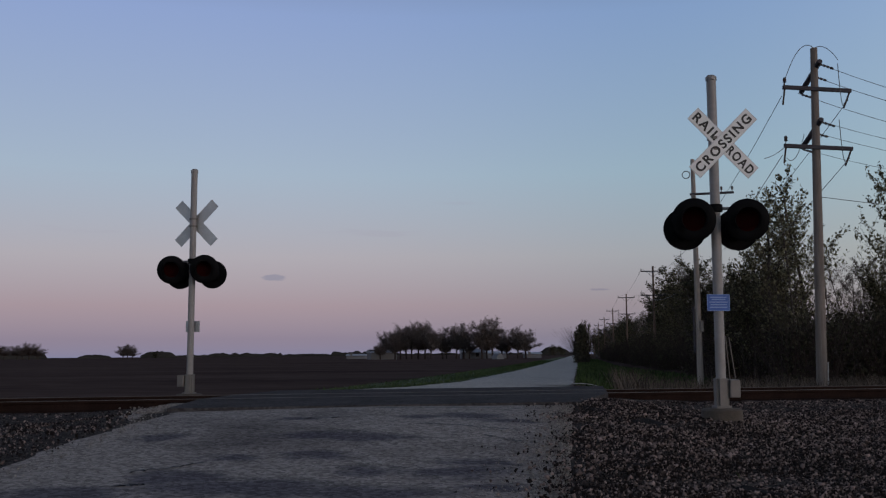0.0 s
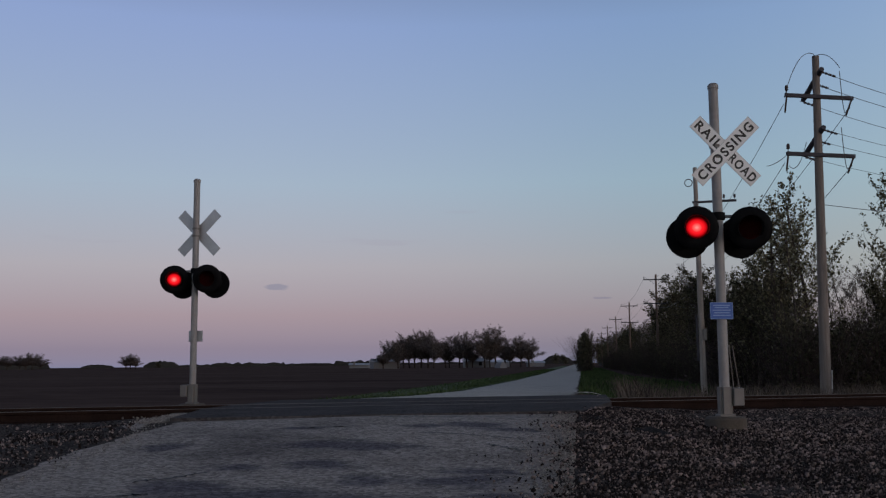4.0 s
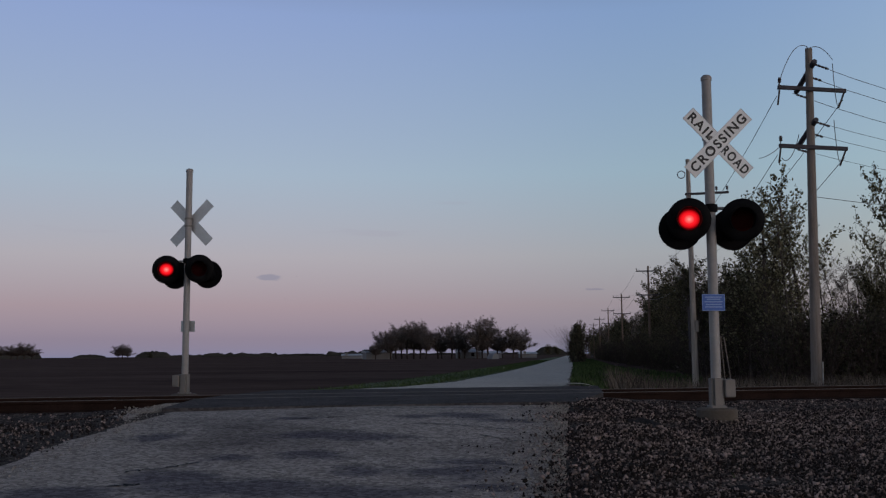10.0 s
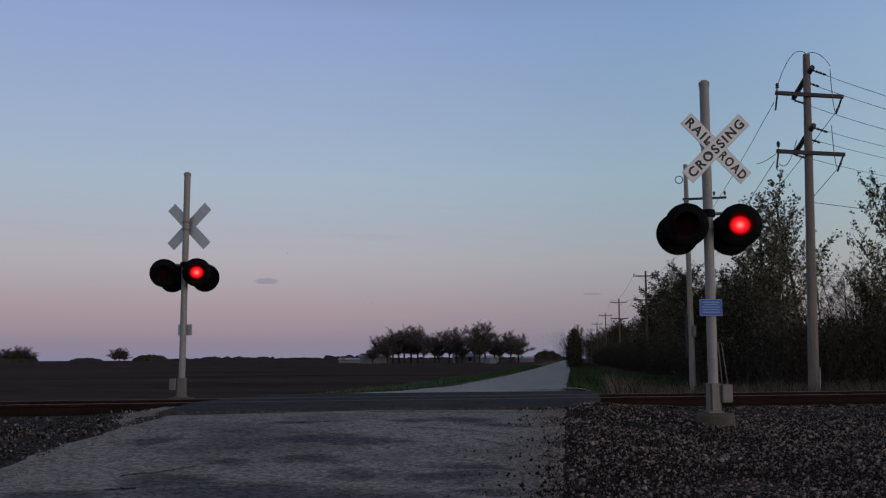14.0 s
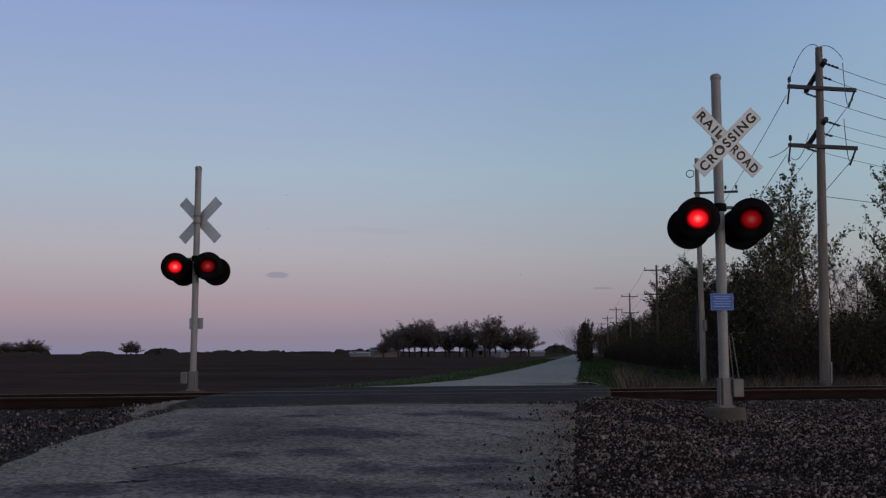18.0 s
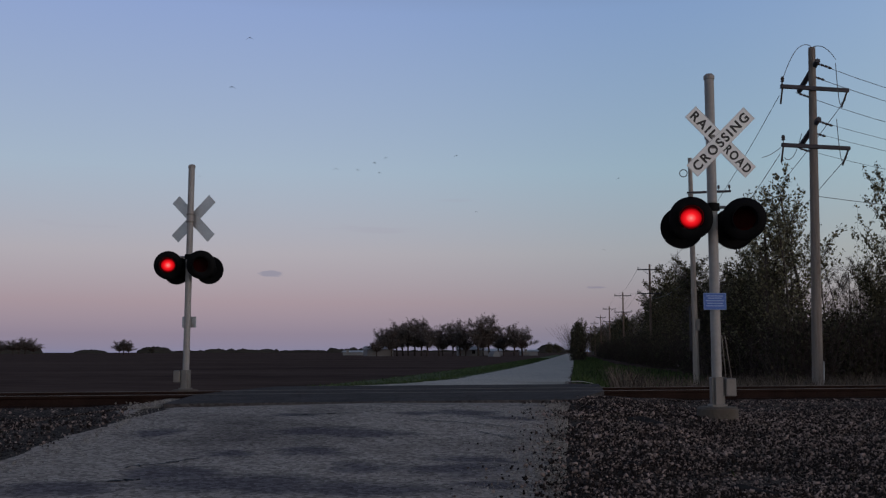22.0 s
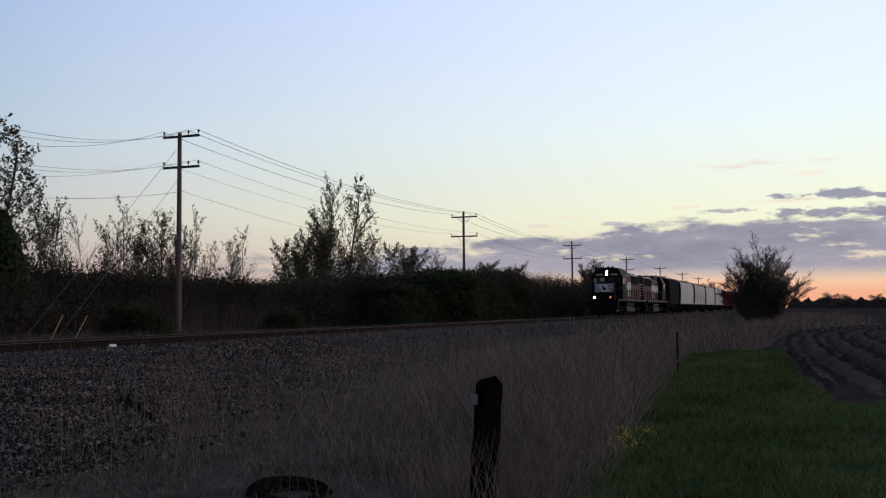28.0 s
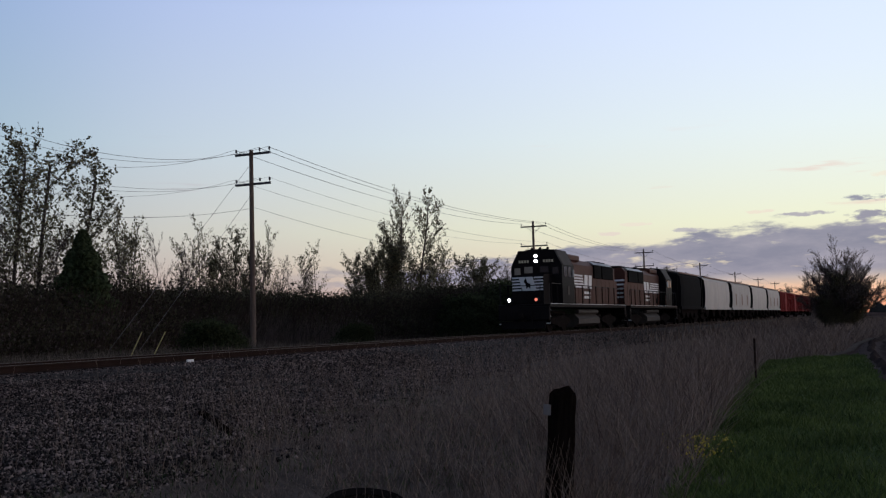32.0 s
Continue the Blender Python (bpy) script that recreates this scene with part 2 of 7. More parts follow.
# ---------- materials ----------
def material(name, col, rough=0.8, metal=0.0, vary=0.25, scale=6.0, bump=0.0, bump_scale=40.0, second=None, spread=0.0, emit=None, power=0.0,
             stretch=(1, 1, 1), island=False, spec=0.5):
    m = bpy.data.materials.new(name)
    m.use_nodes = True
    nt = m.node_tree
    p = nt.nodes["Principled BSDF"]
    p.inputs["Roughness"].default_value, p.inputs["Metallic"].default_value = rough, metal
    p.inputs["Specular IOR Level"].default_value = spec
    if emit:
        p.inputs["Emission Color"].default_value, p.inputs["Emission Strength"].default_value = (*emit, 1), power
    co = nt.nodes.new("ShaderNodeTexCoord")
    mp = nt.nodes.new("ShaderNodeMapping")
    mp.inputs["Scale"].default_value = stretch
    nt.links.new(co.outputs["Object"], mp.inputs[0])
    big = nt.nodes.new("ShaderNodeTexNoise")
    big.inputs["Scale"].default_value, big.inputs["Detail"].default_value = scale, 6.0
    fine = nt.nodes.new("ShaderNodeTexNoise")
    fine.inputs["Scale"].default_value, fine.inputs["Detail"].default_value = scale * 9, 4.0
    for n in (big, fine):
        nt.links.new(mp.outputs[0], n.inputs["Vector"])
    both = nt.nodes.new("ShaderNodeMath")
    both.operation = "MULTIPLY_ADD"
    both.inputs[1].default_value = 0.4
    nt.links.new(fine.outputs[0], both.inputs[0])
    half = nt.nodes.new("ShaderNodeMath")
    half.operation = "MULTIPLY"
    half.inputs[1].default_value = 0.6
    nt.links.new(big.outputs[0], half.inputs[0])
    nt.links.new(half.outputs[0], both.inputs[2])
    fac = both.outputs[0]
    if spread:
        if island:
            geo = nt.nodes.new("ShaderNodeNewGeometry")
            rnd = geo.outputs["Random Per Island"]
        else:
            rnd = nt.nodes.new("ShaderNodeObjectInfo").outputs["Random"]
        add = nt.nodes.new("ShaderNodeMath")
        add.operation = "MULTIPLY_ADD"
        add.inputs[1].default_value = spread
        nt.links.new(rnd, add.inputs[0])
        nt.links.new(fac, add.inputs[2])
        sub = nt.nodes.new("ShaderNodeMath")
        sub.operation = "SUBTRACT"
        sub.inputs[1].default_value = spread / 2
        nt.links.new(add.outputs[0], sub.inputs[0])
        fac = sub.outputs[0]
    ramp = nt.nodes.new("ShaderNodeValToRGB")
    e = ramp.color_ramp.elements
    lo = tuple(c * (1 - vary) for c in col)
    hi = second or tuple(min(1, c * (1 + vary)) for c in col)
    e[0].position, e[0].color = 0.3, (*lo, 1)
    e[1].position, e[1].color = 0.7, (*hi, 1)
    nt.links.new(fac, ramp.inputs[0])
    nt.links.new(ramp.outputs[0], p.inputs["Base Color"])
    if bump:
        bn = nt.nodes.new("ShaderNodeTexNoise")
        bn.inputs["Scale"].default_value, bn.inputs["Detail"].default_value = bump_scale, 5.0
        nt.links.new(mp.outputs[0], bn.inputs["Vector"])
        b = nt.nodes.new("ShaderNodeBump")
        b.inputs["Strength"].default_value, b.inputs["Distance"].default_value = bump, 0.02
        nt.links.new(bn.outputs[0], b.inputs["Height"])
        nt.links.new(b.outputs[0], p.inputs["Normal"])
    return m


def speckle(m, scale, depth):
    """Multiplies the base colour by single light and dark chips."""
    nt = m.node_tree
    p = nt.nodes["Principled BSDF"]
    was = p.inputs["Base Color"].links[0].from_socket
    co = nt.nodes.new("ShaderNodeTexCoord")
    vo = nt.nodes.new("ShaderNodeTexVoronoi")
    vo.inputs["Scale"].default_value = scale
    nt.links.new(co.outputs["Object"], vo.inputs["Vector"])
    sp = nt.nodes.new("ShaderNodeSeparateColor")
    nt.links.new(vo.outputs["Color"], sp.inputs[0])
    mr = nt.nodes.new("ShaderNodeMapRange")
    mr.inputs[3].default_value, mr.inputs[4].default_value = 1 - depth, 1 + depth
    nt.links.new(sp.outputs[0], mr.inputs[0])
    mul = nt.nodes.new("ShaderNodeVectorMath")
    mul.operation = "SCALE"
    nt.links.new(was, mul.inputs[0])
    nt.links.new(mr.outputs[0], mul.inputs["Scale"])
    nt.links.new(mul.outputs[0], p.inputs["Base Color"])


M = {}
M["soil"] = material("soil", (0.083, 0.06, 0.054), 0.95, vary=0.45, scale=0.09, stretch=(0.3, 1, 1), bump=0.8, bump_scale=6, spec=0.0)
M["field"] = material("tilled_field", (0.12, 0.092, 0.082), 0.95, vary=0.3, scale=0.08, bump=1.0, bump_scale=4, stretch=(1, 0.25, 1), spec=0.0)
M["road"] = material("worn_chipseal", (0.13, 0.115, 0.115), 0.9, vary=0.25, scale=0.5, bump=0.6, bump_scale=60, second=(0.292, 0.262, 0.242), stretch=(1.0, 0.8, 1), spec=0.05)
for n_ in M["road"].node_tree.nodes:
    if n_.type == "VALTORGB":
        n_.color_ramp.elements[0].position, n_.color_ramp.elements[1].position = 0.26, 0.50
    if n_.type == "MATH":
        n_.inputs[1].default_value = 0.15 if n_.operation == "MULTIPLY_ADD" else 0.85
M["far_road"] = material("pale_gravel_road", (0.43, 0.40, 0.36), 0.9, vary=0.18, scale=0.3, bump=0.4, bump_scale=30, spec=0.1)
M["asphalt"] = material("crossing_asphalt", (0.056, 0.052, 0.054), 0.9, vary=0.35, scale=1.2, bump=0.5, bump_scale=50, spec=0.05)
M["gravel"] = material("gravel_bed", (0.045, 0.038, 0.035), 0.95, vary=0.6, scale=9.0, bump=1.0, bump_scale=25, spec=0.1)
M["stone"] = material("ballast_stone", (0.042, 0.032, 0.03), 0.9, vary=0.6, scale=1.1, spread=0.9, island=True, second=(0.36, 0.275, 0.25), spec=0.12)
for n_ in M["stone"].node_tree.nodes:
    if n_.type == "VALTORGB":
        n_.color_ramp.elements[0].position, n_.color_ramp.elements[1].position = 0.52, 1.0
M["rail"] = material("rusty_rail_steel", (0.02, 0.0115, 0.0095), 0.85, vary=0.4, scale=3.0, spec=0.05)
M["rail_head"] = material("worn_rail_head", (0.085, 0.072, 0.068), 0.65, metal=0.2, vary=0.2, scale=5.0)
M["tie"] = material("creosoted_timber", (0.042, 0.031, 0.027), 0.9, vary=0.4, scale=5.0, bump=0.8, stretch=(4, 0.5, 4), spread=0.3)
M["alu"] = material("galvanised_mast", (0.255, 0.24, 0.235), 0.6, metal=0.1, vary=0.18, scale=2.0, bump=0.15)
M["alu_back"] = material("bare_aluminium_sheet", (0.42, 0.43, 0.45), 0.45, metal=0.55, vary=0.2, scale=3.0)
M["white"] = material("white_sheeting", (0.72, 0.72, 0.72), 0.55, vary=0.08, scale=4.0)
M["black"] = material("black_paint", (0.005, 0.005, 0.006), 0.6, vary=0.3, scale=8.0, spec=0.06)
M["ink"] = material("black_legend", (0.015, 0.015, 0.015), 0.6, vary=0.1)
M["lens"] = material("dark_red_lens", (0.02, 0.0006, 0.001), 0.6, vary=0.2, scale=20, spec=0.04)
GLOW_LAYERS = 6


def glow_material():
    """Red lamp light, brightest in a flat oval round the filament; layers of it add up as the lamp heats."""
    m = bpy.data.materials.new("lit_red_roundel")
    m.use_nodes = True
    nt = m.node_tree
    nt.nodes.clear()
    co, mp = nt.nodes.new("ShaderNodeTexCoord"), nt.nodes.new("ShaderNodeMapping")
    mp.inputs["Scale"].default_value = (1 / 0.15, 0.0, 1 / 0.135)
    nt.links.new(co.outputs["Object"], mp.inputs[0])
    ln = nt.nodes.new("ShaderNodeVectorMath")
    ln.operation = "LENGTH"
    nt.links.new(mp.outputs[0], ln.inputs[0])
    ramp = nt.nodes.new("ShaderNodeValToRGB")
    el = ramp.color_ramp.elements
    while len(el) < 5:
        el.new(0.5)
    for e, (p, c) in zip(el, ((0.0, (1.0, 0.30, 0.27)), (0.22, (1.0, 0.13, 0.12)), (0.48, (1.0, 0.014, 0.022)), (0.78, (0.62, 0.004, 0.008)), (1.0, (0.06, 0.0, 0.001)))):
        e.position, e.color = p, (*c, 1)
    nt.links.new(ln.outputs["Value"], ramp.inputs[0])
    em, tb, add = nt.nodes.new("ShaderNodeEmission"), nt.nodes.new("ShaderNodeBsdfTransparent"), nt.nodes.new("ShaderNodeAddShader")
    em.inputs["Strength"].default_value = 1.15 / GLOW_LAYERS
    nt.links.new(ramp.outputs[0], em.inputs[0])
    nt.links.new(em.outputs[0], add.inputs[0])
    nt.links.new(tb.outputs[0], add.inputs[1])
    out = nt.nodes.new("ShaderNodeOutputMaterial")
    nt.links.new(add.outputs[0], out.inputs[0])
    return m


M["glow"] = glow_material()
M["blue"] = material("blue_notice_sheeting", (0.032, 0.1, 0.36), 0.5, vary=0.1)
M["pale"] = material("pale_legend", (0.2, 0.3, 0.55), 0.6, vary=0.1)
# old tar patches: centre and half sizes of each
TAR_SPOTS = [(-1.2, 11.46, 0.75, 0.36), (-0.7, 11.35, 0.4, 0.2), (0.11, 9.37, 0.6, 0.33), (0.31, 9.89, 0.42, 0.28), (0.4, 8.69, 0.4, 0.24), (-1.23, 10.17, 0.42, 0.32), (-2.1, 10.05, 0.3, 0.24), (-2.36, 8.95, 0.5, 0.36),
             (-1.65, 8.5, 1.0, 0.5), (-0.72, 9.41, 0.4, 0.3), (-3.13, 8.3, 0.6, 0.36), (-0.6, 8.4, 0.7, 0.35), (0.39, 13.46, 0.5, 0.4), (0.88, 13.0, 0.4, 0.25), (-3.2, 11.38, 0.35, 0.24), (-1.86, 12.97, 0.35, 0.15),
             (-0.28, 13.3, 0.4, 0.2), (-1.0, 7.4, 1.3, 0.5), (0.1, 7.6, 0.4, 0.26)]


def tar_stains(m, spots, col, depth):
    nt = m.node_tree
    p = nt.nodes["Principled BSDF"]
    was = p.inputs["Base Color"].links[0].from_socket
    co, no, sub, wob = nt.nodes.new("ShaderNodeTexCoord"), nt.nodes.new("ShaderNodeTexNoise"), nt.nodes.new("ShaderNodeVectorMath"), nt.nodes.new("ShaderNodeVectorMath")
    no.inputs["Scale"].default_value, no.inputs["Detail"].default_value, no.inputs["Roughness"].default_value = 2.2, 6.0, 0.65
    nt.links.new(co.outputs["Object"], no.inputs["Vector"])
    sub.operation, sub.inputs[1].default_value = "SUBTRACT", (0.5, 0.5, 0.5)
    nt.links.new(no.outputs["Color"], sub.inputs[0])
    wob.operation, wob.inputs[1].default_value = "MULTIPLY_ADD", (1.1, 0.9, 0)
    nt.links.new(sub.outputs[0], wob.inputs[0])
    nt.links.new(co.outputs["Object"], wob.inputs[2])
    total = None
    for x, y, a, b in spots:
        d, k, ln = nt.nodes.new("ShaderNodeVectorMath"), nt.nodes.new("ShaderNodeVectorMath"), nt.nodes.new("ShaderNodeVectorMath")
        d.operation, d.inputs[1].default_value = "SUBTRACT", (x, y, 0)
        k.operation, k.inputs[1].default_value = "MULTIPLY", (1 / a, 1 / b, 0)
        ln.operation = "LENGTH"
        nt.links.new(wob.outputs[0], d.inputs[0])
        nt.links.new(d.outputs[0], k.inputs[0])
        nt.links.new(k.outputs[0], ln.inputs[0])
        if total is None:
            total = ln.outputs["Value"]
        else:
            mn = nt.nodes.new("ShaderNodeMath")
            mn.operation = "MINIMUM"
            nt.links.new(total, mn.inputs[0])
            nt.links.new(ln.outputs["Value"], mn.inputs[1])
            total = mn.outputs[0]
    mr = nt.nodes.new("ShaderNodeMapRange")
    mr.interpolation_type = "SMOOTHSTEP"
    mr.inputs[1].default_value, mr.inputs[2].default_value, mr.inputs[3].default_value, mr.inputs[4].default_value = 0.45, 1.3, depth, 0.0
    nt.links.new(total, mr.inputs[0])
    mix = nt.nodes.new("ShaderNodeMix")
    mix.data_type = "RGBA"
    mix.inputs[7].default_value = (*col, 1)
    nt.links.new(mr.outputs[0], mix.inputs[0])
    nt.links.new(was, mix.inputs[6])
    nt.links.new(mix.outputs[2], p.inputs["Base Color"])


# Real tar patches; their blue-violet tint stands for reflected sky.
tar_stains(M["road"], TAR_SPOTS, (0.085, 0.08, 0.098), 0.85)
speckle(M["road"], 26.0, 0.42)
speckle(M["far_road"], 12.0, 0.3)
speckle(M["asphalt"], 30.0, 0.4)
speckle(M["gravel"], 34.0, 0.8)
M["concrete"] = material("stained_concrete", (0.078, 0.063, 0.05), 0.9, vary=0.35, scale=4.0, bump=0.5)
M["box"] = material("grey_steel_box", (0.15, 0.138, 0.13), 0.55, metal=0.2, vary=0.2, scale=6.0)
M["pole"] = material("weathered_pole_wood", (0.19, 0.16, 0.14), 0.9, vary=0.3, scale=3.0, bump=0.7, stretch=(6, 6, 0.4))
M["pole_pale"] = material("silvered_pole_wood", (0.29, 0.255, 0.23), 0.9, vary=0.3, scale=3.0, bump=0.7, stretch=(6, 6, 0.4))
M["pole_brown"] = material("brown_pole_wood", (0.12, 0.082, 0.064), 0.9, vary=0.3, scale=3.0, bump=0.7, stretch=(6, 6, 0.4))
M["arm"] = material("crossarm_wood", (0.045, 0.042, 0.05), 0.9, vary=0.3, scale=4.0)
M["wire"] = material("aluminium_wire", (0.13, 0.13, 0.14), 0.6, metal=0.4, vary=0.1)
M["porcelain"] = material("brown_porcelain", (0.06, 0.045, 0.04), 0.3, vary=0.2)


# ---------- mesh helpers ----------
def mesh_of(bm, mat, name="mesh", flat=False):
    me = bpy.data.meshes.new(name)
    bm.normal_update()
    bm.to_mesh(me)
    bm.free()
    for m in (mat if isinstance(mat, (list, tuple)) else [mat]):
        me.materials.append(m)
    if not flat:
        for p in me.polygons:
            p.use_smooth = True
        me.set_sharp_from_angle(angle=radians(35))
    return me


def part(name, bm, mat, parent, label="", flat=False):
    ob = new(name, mesh_of(bm, mat, name, flat))
    ob.parent = parent
    if label:
        tagged(ob, label)
    return ob


def thing(name, label, category, m=None, group="", kind=""):
    ob = new(name)
    ob.empty_display_size = 0.2
    ob.matrix_basis = m or Matrix()
    return tagged(ob, label, category, group, kind)


def box(bm, c, s, rot=None, bev=0.0):
    """A box with centre c and full sizes s."""
    r = bmesh.ops.create_cube(bm, size=1.0)
    vs = r["verts"]
    m = Matrix.Translation(c) @ (rot or Matrix()) @ Matrix.Diagonal((*s, 1))
    bmesh.ops.transform(bm, matrix=m, verts=vs)
    if bev:
        bmesh.ops.bevel(bm, geom=list({e for q in vs for e in q.link_edges}), offset=bev, segments=1, affect="EDGES")
    return vs


def rod(bm, a, b, r1, r2=None, seg=8, caps=True):
    a, b = Vector(a), Vector(b)
    d = b - a
    q = d.to_track_quat("Z", "Y").to_matrix().to_4x4()
    m = Matrix.Translation((a + b) / 2) @ q
    return bmesh.ops.create_cone(bm, cap_ends=caps, segments=seg, radius1=r1, radius2=r1 if r2 is None else r2, depth=d.length, matrix=m)["verts"]


def lathe(bm, prof, seg=20, m=None, arc=(0, 360)):
    """Turns (radius, height) pairs round z."""
    full = arc[1] - arc[0] >= 360
    n = seg if full else seg + 1
    rings = []
    for r, z in prof:
        ring = []
        for i in range(n):
            a = radians(arc[0] + (arc[1] - arc[0]) * i / seg)
            ring.append(bm.verts.new((r * math.cos(a), r * math.sin(a), z)))
        rings.append(ring)
    for p, q in zip(rings, rings[1:]):
        for i in range(n if full else n - 1):
            j = (i + 1) % n
            bm.faces.new((p[i], p[j], q[j], q[i]))
    vs = [x for r in rings for x in r]
    if m:
        bmesh.ops.transform(bm, matrix=m, verts=vs)
    return vs


def prism(bm, pts, axis, lo, hi):
    """A flat outline pushed along an axis: pts are the two other coordinates."""
    def at(p, k):
        return {"x": (k, p[0], p[1]), "y": (p[0], k, p[1]), "z": (p[0], p[1], k)}[axis]
    a = [bm.verts.new(at(p, lo)) for p in pts]
    b = [bm.verts.new(at(p, hi)) for p in pts]
    n = len(pts)
    bm.faces.new(a)
    bm.faces.new(b[::-1])
    for i in range(n):
        bm.faces.new((a[i], b[i], b[(i + 1) % n], a[(i + 1) % n]))
    bmesh.ops.recalc_face_normals(bm, faces=bm.faces[:])
    return a + b


def B():
    return bmesh.new()


def raw(name, verts, faces, mat, smooth=False):
    me = bpy.data.meshes.new(name)
    verts, faces = np.asarray(verts, dtype=np.float32), np.asarray(faces, dtype=np.int32)
    n, k = faces.shape
    me.vertices.add(len(verts))
    me.vertices.foreach_set("co", verts.ravel())
    me.loops.add(n * k)
    me.loops.foreach_set("vertex_index", faces.ravel())
    me.polygons.add(n)
    me.polygons.foreach_set("loop_start", np.arange(0, n * k, k, dtype=np.int32))
    me.materials.append(mat)
    if smooth:
        me.polygons.foreach_set("use_smooth", [True] * len(me.polygons))
    me.update(calc_edges=True)
    return new(name, me)


def sheet(name, xs, ys, zf, mat):
    """A surface z = zf(x, y) over a grid of places given as 2D arrays."""
    ny, nx = xs.shape
    z = zf(xs, ys)
    verts = np.stack([xs.ravel(), ys.ravel(), z.ravel()], 1)
    k = np.arange(ny * nx).reshape(ny, nx)
    f = np.stack([k[:-1, :-1], k[:-1, 1:], k[1:, 1:], k[1:, :-1]], -1).reshape(-1, 4)
    return raw(name, verts.tolist(), f.tolist(), mat, True)


# ---------- ground and road ----------
def graded(lo, hi, near, step0, grow):
    """Grid lines that are dense around near and open out."""
    out, s, x = [near], step0, near
    while x < hi:
        x += s
        s *= grow
        out.append(min(x, hi))
    s, x = step0, near
    while x > lo:
        x -= s
        s *= grow
        out.append(max(x, lo))
    return np.array(sorted(set(out)))


rng = np.random.default_rng(4)
gx, gy = np.meshgrid(graded(-2500, 2500, 0, 0.47, 1.025), graded(-400, 3000, 14, 0.45, 1.02))


def rough_ground(x, y):
    d = np.hypot(x, y)
    n = np.sin(x * 1.7 + 1.3 * np.sin(y * 0.9)) * np.cos(y * 1.3 + 0.7 * np.sin(x * 0.6)) * 0.03
    w = np.abs(x - road_x(y))
    return ground_z(x, y) + n * smooth(3.2, 5, w) - 0.02


ground = tagged(sheet("ground", gx, gy, rough_ground, M["soil"]), "bare brown soil and farmland reaching the horizon", "ground", kind="structure")


def road_strip(name, y0, y1, half_l, half_r, mat, label, dz=0.0, step=0.3, ragged=0.07, cols=9):
    ys = np.arange(y0, y1 + 1e-6, step) if step < 3 else y0 + (y1 - y0) * (np.linspace(0, 1, int((y1 - y0) / step))) ** 2
    t = np.linspace(-1, 1, cols)
    xs, yy = np.zeros((len(ys), cols)), np.zeros((len(ys), cols))
    for i, y in enumerate(ys):
        hl = half_l(y) + ragged * (math.sin(y * 1.9) + 0.6 * math.sin(y * 4.7 + 1))
        hr = half_r(y) + ragged * (math.sin(y * 2.3 + 2) + 0.6 * math.sin(y * 5.1))
        xs[i] = road_x(y) + np.where(t < 0, t * hl, t * hr)
        yy[i] = y
    def zf(x, y):
        u, v = to_uv(x, y)
        w = np.abs(x - road_x(y))
        return road_z(v) - 0.012 * w + dz
    return tagged(sheet(name, xs, yy, zf, mat), label, "road", kind="structure")


def left_half(y):
    return np.interp(y, (5, 9.5, 11.8, 14.5, 17), (2.6, 2.42, 2.55, 3.25, 3.75))


road = road_strip("road", -30, 17.2, lambda y: float(left_half(y)) + 0.15, lambda y: 2.78 + 0.1 * math.sin(y * 1.1), M["road"], "worn pale chipseal country road with dark tar patches", ragged=0.12)
far_road = road_strip("road_beyond", 19.0, 1500, lambda y: float(interp(y, (19, 3.4), (27, 2.6), (40, 2.6), (60, 2.5), (2000, 2.5))),
                      lambda y: float(interp(y, (19, 3.0), (25, 2.6), (2000, 2.45))), M["far_road"], "straight pale gravel road running to the horizon", step=5.0, ragged=0.1)


def crossing_panel():
    for v0, v1 in ((14.5, 17.0), (17.13, 18.47), (18.62, 21.2)):
        bm, n = B(), 14
        lo, hi = [], []
        for i in range(n + 1):
            for v, row in ((v0, lo), (v1, hi)):
                y = (v / CT) + (0)  # first guess along the road
                for _ in range(4):
                    x = road_x(y) + (i / n * 2 - 1) * (3.35 if v > 16 else 2.85)
                    y = (v + x * ST) / CT
                row.append((x, y, float(road_z(v)) + 0.018))
        a = [bm.verts.new(p) for p in lo]
        b = [bm.verts.new(p) for p in hi]
        for i in range(n):
            bm.faces.new((a[i], a[i + 1], b[i + 1], b[i]))
        r = bmesh.ops.extrude_face_region(bm, geom=bm.faces[:])
        bmesh.ops.translate(bm, vec=(0, 0, -0.14), verts=[g for g in r["geom"] if isinstance(g, bmesh.types.BMVert)])
        bmesh.ops.recalc_face_normals(bm, faces=bm.faces[:])
        ob = new("crossing_surface", mesh_of(bm, M["asphalt"], "crossing_surface"))
        tagged(ob, "dark asphalt level crossing laid between and beside the rails", "road", kind="structure")


crossing_panel()

# ---------- track ----------
track = thing("railway_track", "single rusty steel track on dark timber ties and grey ballast", "railway track", pose(*tr(0, TRACK_V), 0, 0, 0, TURN), kind="structure")
RAIL_PROF = [(-0.07, 0.0), (0.07, 0.0), (0.07, 0.012), (0.012, 0.03), (0.012, 0.125), (0.036, 0.137), (0.036, 0.172), (-0.036, 0.172), (-0.036, 0.137), (-0.012, 0.125), (-0.012, 0.03), (-0.07, 0.012)]
for side_y in (-0.755, 0.755):
    bm = B()
    prism(bm, [(p[0] + side_y, p[1] + RAIL_Z - 0.18) for p in RAIL_PROF], "x", -160, 760)
    r = part("rail", bm, M["rail"], track, "rust-brown rail with a worn bright head")
    bm = B()
    box(bm, (300, side_y, RAIL_Z - 0.002), (920, 0.058, 0.008))
    part("running_surface", bm, M["rail_head"], r, "polished running surface")
bm = B()
box(bm, (0, 0, RAIL_Z - 0.27), (0.22, 2.6, 0.17), bev=0.012)
